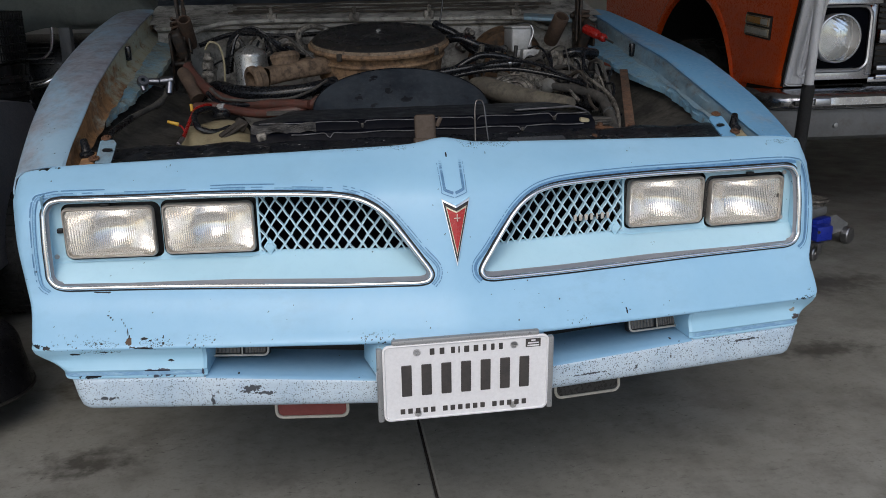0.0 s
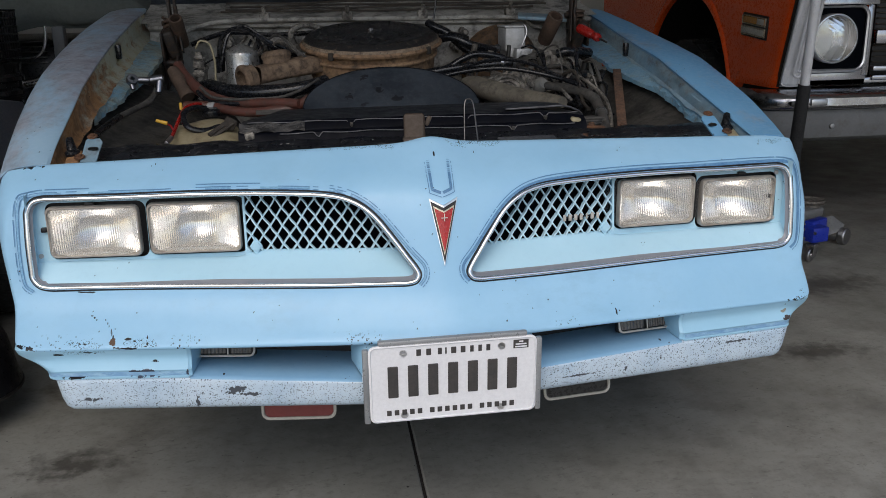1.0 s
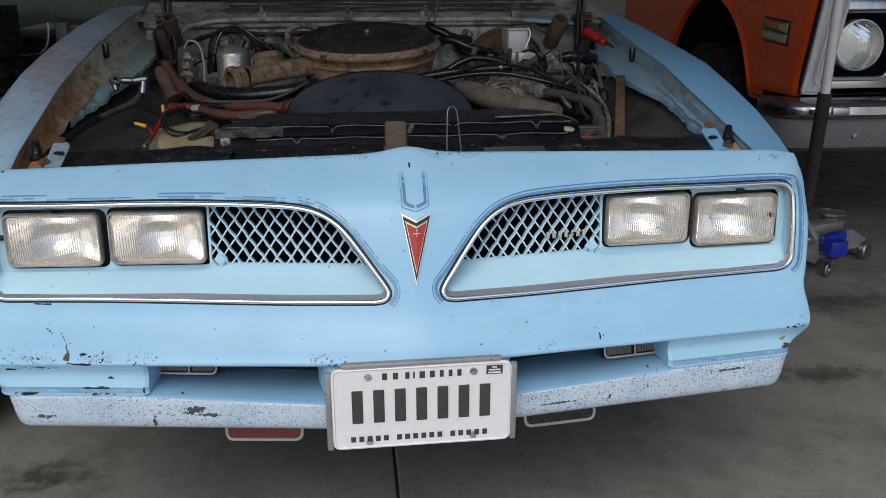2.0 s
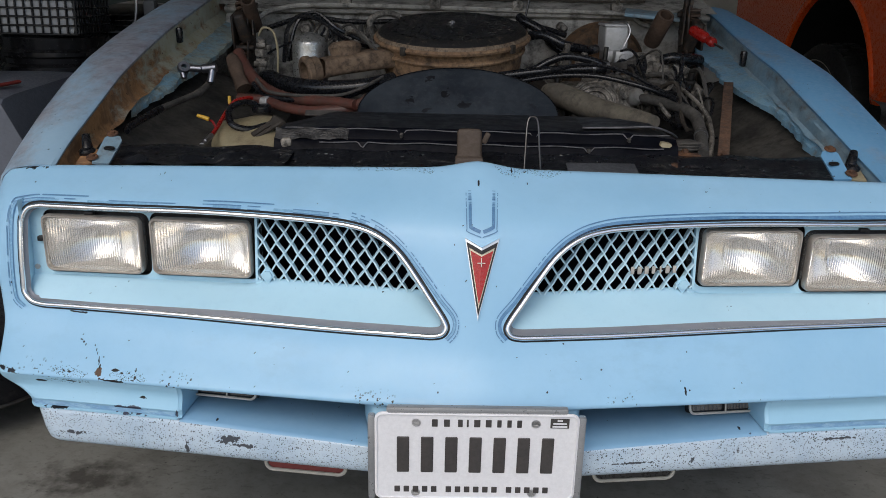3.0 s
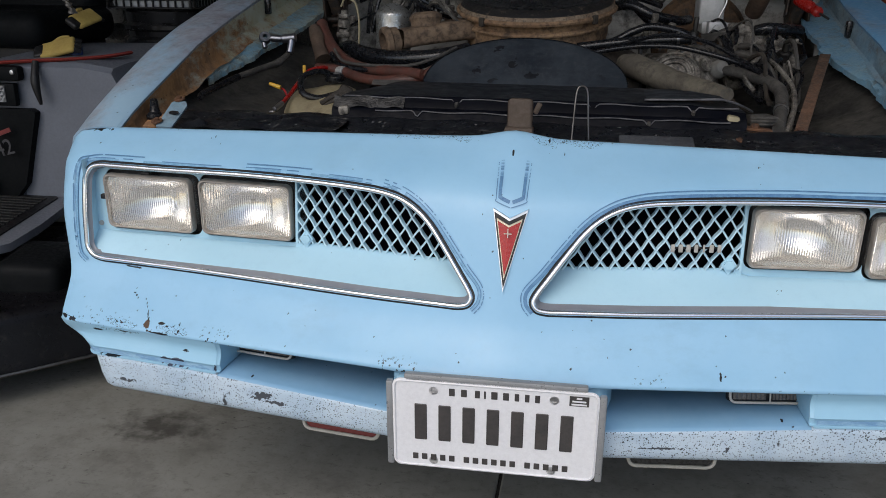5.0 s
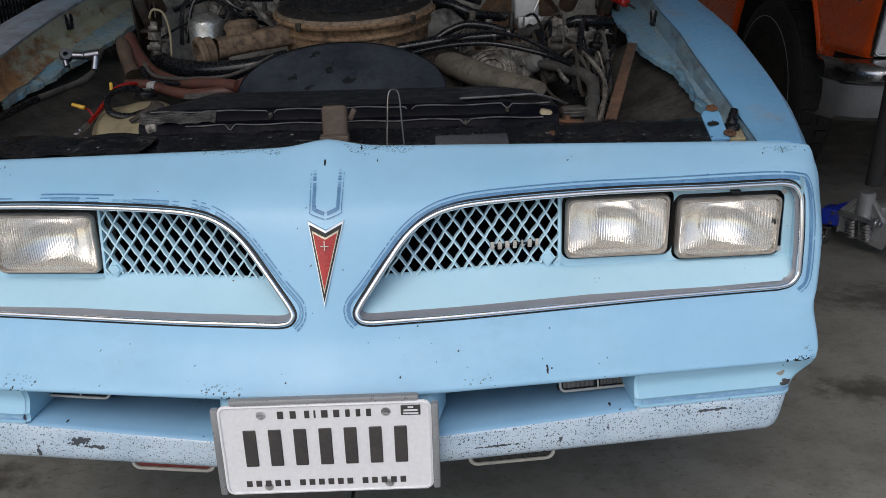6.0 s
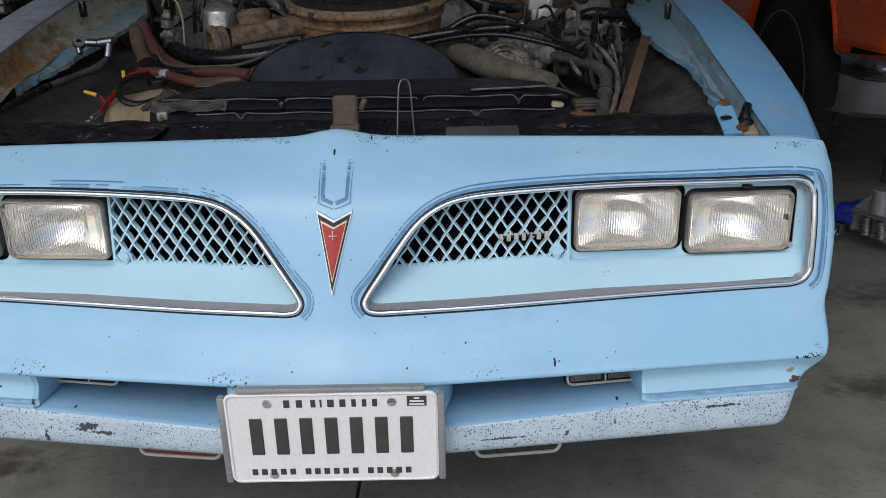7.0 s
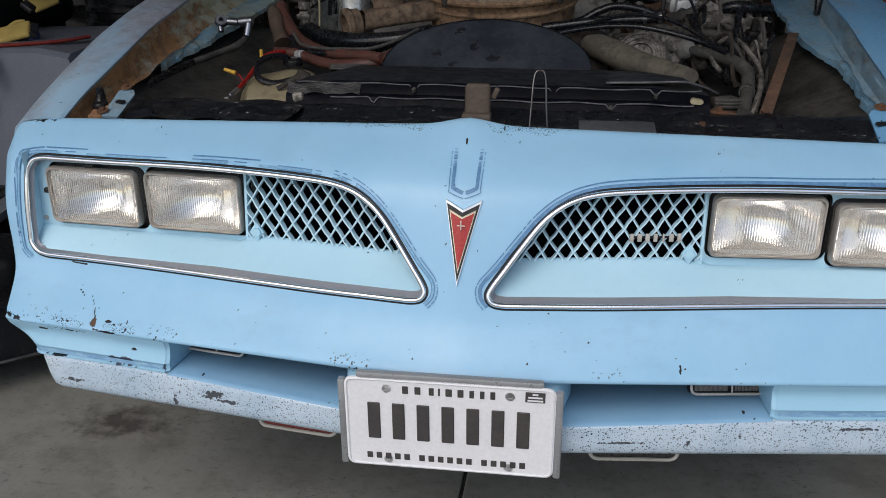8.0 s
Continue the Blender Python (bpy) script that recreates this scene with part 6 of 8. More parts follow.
# Right of the engine: booster, master cylinder, gearbox, pump and hoses.
part("brake_booster", lathe([(0, -0.05), (0.06, -0.048), (0.115, -0.03), (0.132, -0.008), (0.138, 0.0), (0.136, 0.01), (0.12, 0.05), (0, 0.05)], 40, pose(0.415, 1.48, 0.835, 90)), stuff("tan_booster", (0.19, 0.105, 0.05), (0.10, 0.06, 0.035), 0.75, 0.1, 12, 120, bump=0.4, dirt=(0.03, 0.026, 0.022), dirt_share=0.35), car, "tan corroded brake booster drum")
master = part("master_cylinder", geo_join(box(0.418, 1.31, 0.930, 0.066, 0.12, 0.076, 0.007, 3), box(0.418, 1.31, 0.885, 0.05, 0.14, 0.035, 0.008)), grey_metal, car, "grey brake master cylinder with a wire bail")
part("master_lid", box(0.418, 1.31, 0.970, 0.070, 0.125, 0.007, 0.003), grey_metal, master)
part("wire_bail", tube([(0.418, 1.31, 0.978), (0.440, 1.25, 0.980), (0.452, 1.238, 0.955), (0.436, 1.228, 0.915), (0.430, 1.22, 0.900)], 0.0025, 6), steel, master)
part("valve_block", geo_join(box(0.428, 1.20, 0.885, 0.048, 0.045, 0.042, 0.007), box(0.47, 1.21, 0.892, 0.05, 0.03, 0.018, 0.004), rod((0.428, 1.175, 0.885), (0.428, 1.165, 0.885), 0.014, 14)), grey_metal, car, "grey brake valve block")
gear = part("steering_gear", geo_join(lathe([(0, -0.05), (0.038, -0.05), (0.040, -0.045), (0.040, -0.006), (0.047, -0.004), (0.047, 0.004), (0.040, 0.006), (0.040, 0.03), (0.034, 0.036), (0, 0.038)], 24, pose(0.505, 1.10, 0.848, -8, 6, 0)), box(0.488, 1.13, 0.872, 0.075, 0.08, 0.06, 0.012, 3, (0, 10, 15)), rod((0.54, 1.09, 0.855), (0.60, 1.02, 0.80), 0.030, 16, 0.024), lathe([(0, 0), (0.026, 0), (0.028, 0.008), (0.02, 0.02), (0, 0.022)], 18, pose(0.548, 1.075, 0.86, 60, 25, 0))), grime, car, "greasy steering gear housing")
part("gear_cap", lathe([(0, 0), (0.018, 0), (0.018, 0.008), (0.008, 0.010), (0.008, 0.016), (0, 0.016)], 6, pose(0.512, 1.06, 0.862, 70, 0, 10)), grime, gear)
part("black_hose", tube([(0.505, 1.07, 0.892), (0.53, 1.06, 0.898), (0.57, 1.07, 0.896), (0.62, 1.12, 0.89)], [0.013, 0.015, 0.015, 0.014], 10), rubber, car, "short black hose")
part("black_hose", tube([(0.074, 0.880, 0.836), (0.100, 0.860, 0.846), (0.167, 0.840, 0.862), (0.231, 0.820, 0.871), (0.295, 0.800, 0.872), (0.358, 0.780, 0.862), (0.418, 0.750, 0.848), (0.460, 0.700, 0.833)], 0.0062, 10), rubber, car, "long black hose over the fan shroud")
part("black_hose", tube([(0.074, 0.950, 0.852), (0.173, 0.950, 0.866), (0.243, 0.950, 0.872), (0.313, 0.950, 0.876), (0.341, 0.950, 0.880)], 0.012, 10), rubber, car, "black hose")
part("black_hose", tube([(0.133, 1.000, 0.856), (0.169, 1.000, 0.868), (0.204, 1.000, 0.888), (0.246, 1.000, 0.901), (0.304, 1.000, 0.894), (0.348, 1.000, 0.878)], 0.010, 10), rubber, car, "black hose")
part("heater_hose", tube([(0.145, 1.300, 0.986), (0.161, 1.280, 0.975), (0.202, 1.260, 0.954), (0.235, 1.240, 0.921), (0.266, 1.220, 0.899), (0.304, 1.200, 0.898)], 0.013, 10), rubber, car, "black heater hose")
for hx in (0.345, 0.31):
    part("hose_clamp", lathe([(0.011, -0.004), (0.0145, -0.004), (0.0145, 0.004), (0.011, 0.004)], 16, along((hx, 0.95, 0.879), (hx + 0.01, 0.95, 0.88))), steel, car)
part("cable", tube([(0.18, 0.90, 0.867), (0.27, 0.87, 0.892), (0.36, 0.84, 0.882), (0.43, 0.80, 0.85), (0.47, 0.74, 0.83)], 0.005, 7), rubber, car)
part("air_duct", tube([(0.182, 0.830, 0.834), (0.207, 0.800, 0.828), (0.249, 0.750, 0.816), (0.299, 0.680, 0.805), (0.348, 0.600, 0.803), (0.377, 0.550, 0.805)], [0.020, 0.035, 0.036, 0.033, 0.027, 0.017], 16, 8, False, 0.0, 0.8), stuff("dusty_olive_duct", (0.155, 0.138, 0.105), (0.075, 0.066, 0.054), 0.8, 0.0, 11, 90, bump=0.6, dirt=(0.035, 0.031, 0.027), dirt_share=0.25, depth=0.002), car, "dusty olive-grey air duct")
part("shroud_wing", grid([[(0.22, 0.46, 0.801), (0.22, 0.60, 0.803)], [(0.30, 0.47, 0.802), (0.31, 0.56, 0.808)], [(0.36, 0.48, 0.802), (0.36, 0.52, 0.806)], [(0.395, 0.49, 0.790), (0.39, 0.51, 0.790)]]), black_dusty, shroud)
am = pose(0.338, 0.88, 0.808, 66, 0, 32)
pump = part("alternator", lathe([(0, -0.05), (0.035, -0.048), (0.052, -0.040), (0.056, -0.03), (0.045, -0.026), (0.045, -0.020), (0.058, -0.016), (0.058, -0.010), (0.046, -0.006), (0.046, 0.0), (0.059, 0.004), (0.059, 0.010), (0.047, 0.014), (0.047, 0.020), (0.058, 0.024), (0.056, 0.034), (0.04, 0.050), (0.018, 0.052), (0.016, 0.062), (0, 0.062)], 32, am), grime, car, "greasy finned alternator")
for k in range(8):
    a = k * 0.785
    part("alternator_bolt", geo_move(box(0.054 * math.cos(a), 0.054 * math.sin(a), 0.03, 0.010, 0.010, 0.012, 0.002), am), steel_dark, pump)
part("reservoir_cap", lathe([(0, -0.022), (0.015, -0.020), (0.021, -0.008), (0.021, 0.008), (0.014, 0.018), (0, 0.020)], 20, pose(0.397, 0.845, 0.821, 60, 40, 0)), stuff("pale_casting", (0.27, 0.265, 0.25), (0.2, 0.195, 0.18), 0.6, 0.2, 20, 140, bump=0.2), car, "pale metal pump cap")
part("radiator_hose", tube([(0.392, 0.840, 0.820), (0.432, 0.820, 0.818), (0.480, 0.780, 0.809), (0.507, 0.720, 0.796), (0.502, 0.650, 0.778), (0.486, 0.570, 0.764), (0.471, 0.500, 0.747)], [0.009, 0.012, 0.0135, 0.014, 0.0135, 0.0125, 0.012], 12), rubber_grey, car, "dusty grey radiator hose")
part("hose_clamp", lathe([(0.013, -0.005), (0.0155, -0.005), (0.0155, 0.005), (0.013, 0.005)], 18, along((0.492, 0.60, 0.770), (0.486, 0.57, 0.764))), steel, car)
for pts, r in (([(0.50, 0.54, 0.74), (0.52, 0.62, 0.775), (0.535, 0.72, 0.80), (0.52, 0.82, 0.83), (0.50, 0.92, 0.85)], 0.005), ([(0.49, 0.52, 0.74), (0.51, 0.58, 0.762), (0.53, 0.66, 0.775), (0.54, 0.72, 0.78)], 0.006), ([(0.46, 1.0, 0.86), (0.50, 0.96, 0.86), (0.53, 0.93, 0.84), (0.54, 0.86, 0.80), (0.53, 0.76, 0.76)], 0.007),
               ([(0.42, 0.95, 0.84), (0.46, 0.90, 0.85), (0.50, 0.84, 0.83), (0.52, 0.74, 0.77)], 0.008)):
    part("engine_line", tube(pts, r, 8), grime if r < 0.007 else rubber_grey, car, "thin dusty engine line")
for c, s, t in (((0.545, 0.93, 0.79), (0.05, 0.06, 0.05), (15, 20, 30)), ((0.45, 0.97, 0.79), (0.06, 0.06, 0.05), (10, -15, 10)), ((0.30, 1.04, 0.80), (0.10, 0.12, 0.06), (0, 0, 10)), ((0.40, 1.02, 0.83), (0.045, 0.05, 0.04), (10, 20, 40)), ((0.36, 0.96, 0.835), (0.03, 0.04, 0.03), (20, 10, 60))):
    part("engine_casting", geo_join(box(*c, *s, 0.010, 3, t), rod((c[0], c[1] - s[1] * 0.5, c[2] + 0.01), (c[0] - 0.01, c[1] - s[1] * 0.8, c[2] + 0.02), s[0] * 0.28, 12), rod((c[0] + 0.01, c[1], c[2] + s[2] * 0.4), (c[0] + 0.012, c[1] - 0.005, c[2] + s[2] * 0.75), s[0] * 0.18, 8)), grime, car, "greasy engine casting")
wr = random.Random(77)
for k in range(16):
    x0, y0 = wr.uniform(0.40, 0.58), wr.uniform(0.82, 1.10)
    x1, y1 = wr.uniform(0.46, 0.54), wr.uniform(0.60, 0.80)
    za, zb = 0.80 + 0.10 * (y0 - 0.78) / 0.3 + wr.uniform(-0.02, 0.015), wr.uniform(0.73, 0.79)
    part("engine_wire", tube([(x0, y0, za), (x0 * 0.7 + x1 * 0.3 + wr.uniform(-0.02, 0.02), y0 * 0.7 + y1 * 0.3, za + wr.uniform(-0.01, 0.03)), (x0 * 0.3 + x1 * 0.7 + wr.uniform(-0.03, 0.03), y0 * 0.3 + y1 * 0.7, zb + wr.uniform(0.0, 0.04)), (x1, y1, zb)], wr.choice((0.0025, 0.0035, 0.005)), 6), wr.choice((rubber, grime, rubber_grey, grime_dark, rubber)), car)
for k in range(12):
    x0, x1 = wr.uniform(-0.60, -0.30), wr.uniform(-0.40, -0.18)
    y0, y1 = wr.uniform(1.10, 1.40), wr.uniform(1.05, 1.45)
    part("engine_wire", tube([(x0, y0, 0.87), (x0 * 0.6 + x1 * 0.4, y0 + wr.uniform(-0.05, 0.05), wr.uniform(0.90, 0.965)), (x0 * 0.3 + x1 * 0.7, y1 + wr.uniform(-0.05, 0.05), wr.uniform(0.90, 0.955)), (x1, y1, 0.87)], wr.choice((0.003, 0.004, 0.006)), 6), wr.choice((rubber, grime, rubber_grey, grime_dark, rubber)), car)
for k in range(7):
    x0, y0, z0 = wr.uniform(0.20, 0.60), wr.uniform(1.08, 1.30), wr.uniform(0.86, 0.89)
    x1, y1 = x0 + wr.uniform(-0.14, 0.14), y0 + wr.uniform(-0.2, 0.1)
    part("engine_wire", tube([(x0, y0, z0 - 0.04), (x0 * 0.8 + x1 * 0.2, y0 * 0.8 + y1 * 0.2, z0 + wr.uniform(0.0, 0.015)), (x0 * 0.3 + x1 * 0.7, y0 * 0.3 + y1 * 0.7, z0 + wr.uniform(-0.01, 0.012)), (x1, y1, z0 - 0.05)], wr.choice((0.003, 0.004, 0.006, 0.008)), 6), wr.choice((rubber, grime_dark, rubber, rubber_grey, steel_dark)), car)
for x, y, z, r, h, m_ in ((0.235, 1.06, 0.875, 0.012, 0.03, grime), (0.30, 1.10, 0.885, 0.016, 0.02, grime), (0.36, 1.12, 0.885, 0.010, 0.035, steel_dark), (0.26, 1.15, 0.90, 0.014, 0.025, grime), (0.46, 1.03, 0.86, 0.011, 0.03, grime), (0.56, 1.00, 0.85, 0.014, 0.02, steel_dark), (-0.36, 1.24, 0.90, 0.014, 0.03, grime), (-0.30, 1.30, 0.91, 0.018, 0.02, grime), (-0.50, 1.22, 0.90, 0.012, 0.03, steel_dark), (-0.55, 1.16, 0.88, 0.016, 0.025, grime)):
    part("engine_fitting", geo_join(rod((x, y, z - 0.04), (x + 0.004, y - 0.01, z), r, 12), rod((x + 0.004, y - 0.01, z), (x + 0.006, y - 0.014, z + h), r * 0.62, 10), lathe([(r * 1.25, -0.004), (r * 1.3, 0.0), (r * 1.25, 0.004)], 6, pose(x + 0.003, y - 0.008, z - 0.005, 15))), m_, car, "dusty engine fitting")
for x, y, z, a in ((0.22, 1.02, 0.86, 20), (0.41, 1.08, 0.875, -35), (0.58, 1.06, 0.86, 50), (-0.24, 1.36, 0.92, 15), (0.33, 0.99, 0.845, 70)):
    part("engine_bracket", geo_join(box(x, y, z, 0.07, 0.003, 0.022, 0.001, 1, (20, a * 0.3, a)), box(x + 0.02, y - 0.012, z + 0.006, 0.016, 0.024, 0.003, 0.001, 1, (0, a * 0.3, a)), rod((x + 0.02, y - 0.012, z + 0.006), (x + 0.02, y - 0.014, z + 0.016), 0.005, 6)), grime if a > 0 else rubber_grey, car, "bent engine bracket")
# ribbed alternator beside the air duct
alt_m = pose(0.303, 0.845, 0.790, 62, 0, -14)
alt = part("alternator", lathe([(0.0, -0.045), (0.030, -0.045), (0.052, -0.040), (0.062, -0.032), (0.064, -0.010), (0.060, -0.008), (0.060, -0.002), (0.065, 0.0), (0.065, 0.020), (0.058, 0.030), (0.020, 0.034), (0.0, 0.034)], 36, alt_m), grime, car, "dusty ribbed alternator beside the air duct", angle=40)
for r, h in ((0.056, 0.034), (0.045, 0.037), (0.033, 0.040)):
    part("pulley_rib", lathe([(r, h - 0.006), (r + 0.003, h - 0.002), (r + 0.0015, h), (r - 0.002, h), (r - 0.003, h - 0.006)], 32, alt_m), grime, alt)
for k in range(12):
    a = 2 * math.pi * k / 12
    part("cooling_fin", geo_move(box(0.063, 0, -0.020, 0.008, 0.003, 0.022, 0.001), alt_m @ Matrix.Rotation(a, 4, "Z")), grime, alt)
# engine block below it all
part("engine_block", geo_join(box(0.0, 1.15, 0.66, 0.46, 0.70, 0.30, 0.03), box(-0.19, 1.15, 0.78, 0.14, 0.60, 0.07, 0.03, 3, (0, -25, 0)), box(0.19, 1.15, 0.78, 0.14, 0.60, 0.07, 0.03, 3, (0, 25, 0))), grime_dark, car, "dark greasy engine block")
part("radiator", box(0, 0.53, 0.63, 0.70, 0.07, 0.28, 0.01), grime_dark, car, "dark radiator core")

# Firewall, cowl, hinges.
fw = []
for x in np.linspace(-0.76, 0.76, 40):
    b = 0.03 * math.cos(x * 2.0)
    fw.append([(x, 1.55 + b, 0.5), (x, 1.55 + b, 0.80), (x, 1.56 + b + 0.01 * math.sin(x * 17), 0.93), (x, 1.57 + b, 0.972), (x, 1.545 + b, 0.980), (x, 1.54 + b, 0.990), (x, 1.60 + b, 0.996), (x, 1.66 + b, 1.012)])
firewall = part("firewall", grid(fw), firewall_grey, car, "dusty grey firewall and cowl lip")
cowl = []
for x in np.linspace(-0.80, 0.80, 60):
    w = 0.003 * math.sin(x * 21) + 0.002 * math.sin(x * 47)
    cowl.append([(x, 1.60, 0.998), (x, 1.64, 1.008 + w), (x, 1.70, 1.020), (x, 1.76, 1.032 + w), (x, 1.82, 1.046), (x, 1.86, 1.062)])
part("cowl_panel", grid(cowl), firewall_grey, car, "dusty grey cowl panel with slots")
part("cowl_seal", grid([[(x, 1.86, 1.060), (x, 1.88, 1.075), (x, 1.95, 1.12), (x, 2.0, 1.10)] for x in np.linspace(-0.80, 0.80, 12)]), black_dusty, car, "black cowl seal")
part("cowl_lip", tube([(-0.66, 1.545, 0.950), (-0.634, 1.545, 0.972), (-0.590, 1.545, 0.988), (-0.520, 1.545, 1.000), (-0.385, 1.555, 1.003), (-0.2, 1.565, 1.002), (0.0, 1.57, 1.0), (0.2, 1.565, 0.998), (0.375, 1.555, 0.998), (0.500, 1.545, 0.992), (0.548, 1.54, 0.966), (0.61, 1.54, 0.954)], 0.0075, 8, 8), firewall_grey, firewall, "rounded cowl lip")
lr = random.Random(5)
for i in range(4):
    y = 1.70 + i * 0.034
    part("louvre", tube([(x, y + 0.006 * lr.random(), 1.026 + i * 0.010 + 0.006 * lr.random()) for x in np.linspace(-0.60 + 0.1 * lr.random(), 0.66 - 0.1 * lr.random(), 9)], 0.004, 6), grime_dark, firewall, "dark cowl slot edge")
for x in (-0.38, 0.16, 0.47, -0.10):
    part("cowl_bracket", geo_join(box(x, 1.57, 1.012, 0.035, 0.03, 0.03, 0.005), rod((x, 1.57, 1.0), (x, 1.55, 1.045), 0.007, 8)), grime, firewall, "small bracket on the firewall lip")
for x, z, s in ((-0.30, 0.93, 0.05), (-0.12, 0.92, 0.04), (0.2, 0.94, 0.05), (0.30, 0.95, 0.035), (-0.50, 0.93, 0.06), (0.27, 0.90, 0.04)):
    part("firewall_fitting", geo_join(box(x, 1.55, z, s, 0.04, s * 0.7, 0.008, 2, (0, 10 * s * 100, 0)), rod((x, 1.54, z), (x, 1.50, z), s * 0.25, 12)), grime, firewall, "dusty fitting on the firewall")
part("firewall_wire", tube([(-0.62, 1.50, 0.93), (-0.50, 1.52, 0.965), (-0.36, 1.50, 0.955), (-0.2, 1.5, 0.96), (0.0, 1.52, 0.965), (0.2, 1.5, 0.955), (0.30, 1.45, 0.93)], 0.008, 8), rubber, firewall)
part("firewall_wire", tube([(-0.27, 1.42, 0.90), (-0.29, 1.40, 0.96), (-0.25, 1.42, 0.985), (-0.20, 1.45, 0.97), (-0.18, 1.45, 0.92)], 0.010, 8), grime, firewall)
part("prop_wire", tube([(0.16, 1.35, 0.95), (0.18, 1.36, 1.06), (0.185, 1.37, 1.18)], 0.003, 6), rubber, firewall)


def coil(a, b, r, wire, turns, squeeze=1.0):
    """A coil spring from a to b."""
    m = along(a, b)
    h = (Vector(b) - Vector(a)).length
    n = turns * 12
    return tube([tuple(m @ Vector((r * math.cos(2 * math.pi * k / 12), r * math.sin(2 * math.pi * k / 12) * squeeze, h * k / n))) for k in range(n + 1)], wire, 6, 1)


def hinge(side):
    x = side * 0.665
    arms = [box(x + side * 0.02, 1.42, 0.90, 0.008, 0.16, 0.18, 0.004, 2, (12, 0, 0)), box(x - side * 0.02, 1.40, 0.92, 0.006, 0.10, 0.20, 0.003, 2, (-8, 0, 0)), box(x + side * 0.01, 1.47, 1.06, 0.010, 0.035, 0.30, 0.003, 2, (-10, side * 4, 0)),
            box(x - side * 0.015, 1.43, 1.06, 0.008, 0.028, 0.28, 0.003, 2, (6, side * -3, 0)), box(x - side * 0.03, 1.38, 0.985, 0.006, 0.024, 0.16, 0.003, 2, (-24, side * 8, 0)), box(x - side * 0.005, 1.36, 0.94, 0.034, 0.05, 0.09, 0.010, 3, (18, side * 14, 0))]
    for y, z in ((1.40, 0.95), (1.36, 0.88), (1.43, 1.0)):
        arms.append(rod((x - side * 0.036, y, z), (x + side * 0.03, y, z), 0.009, 10))
    h = part("hood_hinge", geo_join(*arms), hinge_dark, car, "dark hood hinge with a rusty spring")
    a, b = ((-0.632, 1.41, 0.935), (-0.637, 1.33, 1.016)) if side < 0 else ((0.543, 1.37, 0.918), (0.563, 1.30, 1.000))
    ax = (Vector(b) - Vector(a))
    mm = along(a, b)
    k = 0.78 if side < 0 else 0.95
    part("hinge_tube", geo_move(lathe([(0.019 * k, ax.length), (0.025 * k, ax.length), (0.027 * k, ax.length - 0.006), (0.026 * k, 0.01), (0.024 * k, 0.0), (0.018 * k, 0.0), (0.019 * k, ax.length)], 20), mm), hinge_brown, h, "hollow rusty hinge tube")
    part("hinge_spring", coil((x - side * 0.008, 1.385, 0.86), (x + side * 0.004, 1.40, 1.02), 0.017, 0.0042, 11), hinge_brown, h, "rusty coil spring")


hinge(-1), hinge(1)
part("blue_cowl_corner", box(0.60, 1.52, 0.992, 0.22, 0.12, 0.012, 0.004, 2, (6, 4, -12)), flange_blue, car, "faded blue cowl corner")

# ---- tools left in the bay ----
wrench = thing("ratchet_wrench", "chrome ratchet wrench resting on the inner fender", "tool", (-0.648, 0.855, 0.866))
part("ratchet_head", geo_join(lathe([(0.006, -0.009), (0.013, -0.009), (0.015, -0.005), (0.015, 0.005), (0.013, 0.009), (0.006, 0.009), (0.006, -0.009)], 20, pose(-0.043, 0, 0, 60, 0, 25)), rod((-0.028, 0, 0), (0.0, 0.003, -0.002), 0.009, 12), rod((0, 0.003, -0.002), (0.035, 0.006, 0.002), 0.011, 14)), tool_chrome, wrench, "bright chrome ratchet head")
part("socket", rod((0.026, 0.004, 0.0), (0.022, -0.008, -0.034), 0.0085, 12), tool_chrome, wrench)
part("drive_stub", rod((-0.045, -0.004, -0.006), (-0.040, -0.010, -0.024), 0.007, 10), tool_chrome, wrench)
driver = thing("screwdriver", "red handled screwdriver lying on the inner fender", "tool", (0.672, 1.27, 0.935))
m_sd = along((-0.033, 0.04, 0.026), (0.030, -0.09, -0.022)) @ Matrix.Scale(0.74, 4)
part("handle", lathe([(0, 0), (0.016, 0.002), (0.021, 0.01), (0.022, 0.05), (0.020, 0.09), (0.015, 0.10), (0.018, 0.112), (0.019, 0.13), (0.014, 0.14), (0, 0.142)], 10, m_sd), red_plastic, driver, "translucent red fluted handle", angle=25)
part("shank", geo_move(rod((0, 0, 0.14), (0, 0, 0.19), 0.0045, 8), m_sd), steel_dark, driver)

# ---- orange pickup ----
truck = thing("pickup_truck", "orange classic pickup truck with chrome front trim", "truck")
TX, TY = 1.757, 2.02


def truck_front(z):
    """The front edge of the fender leans forward as it rises."""
    return 2.050 - 0.29 * (z - 0.67)


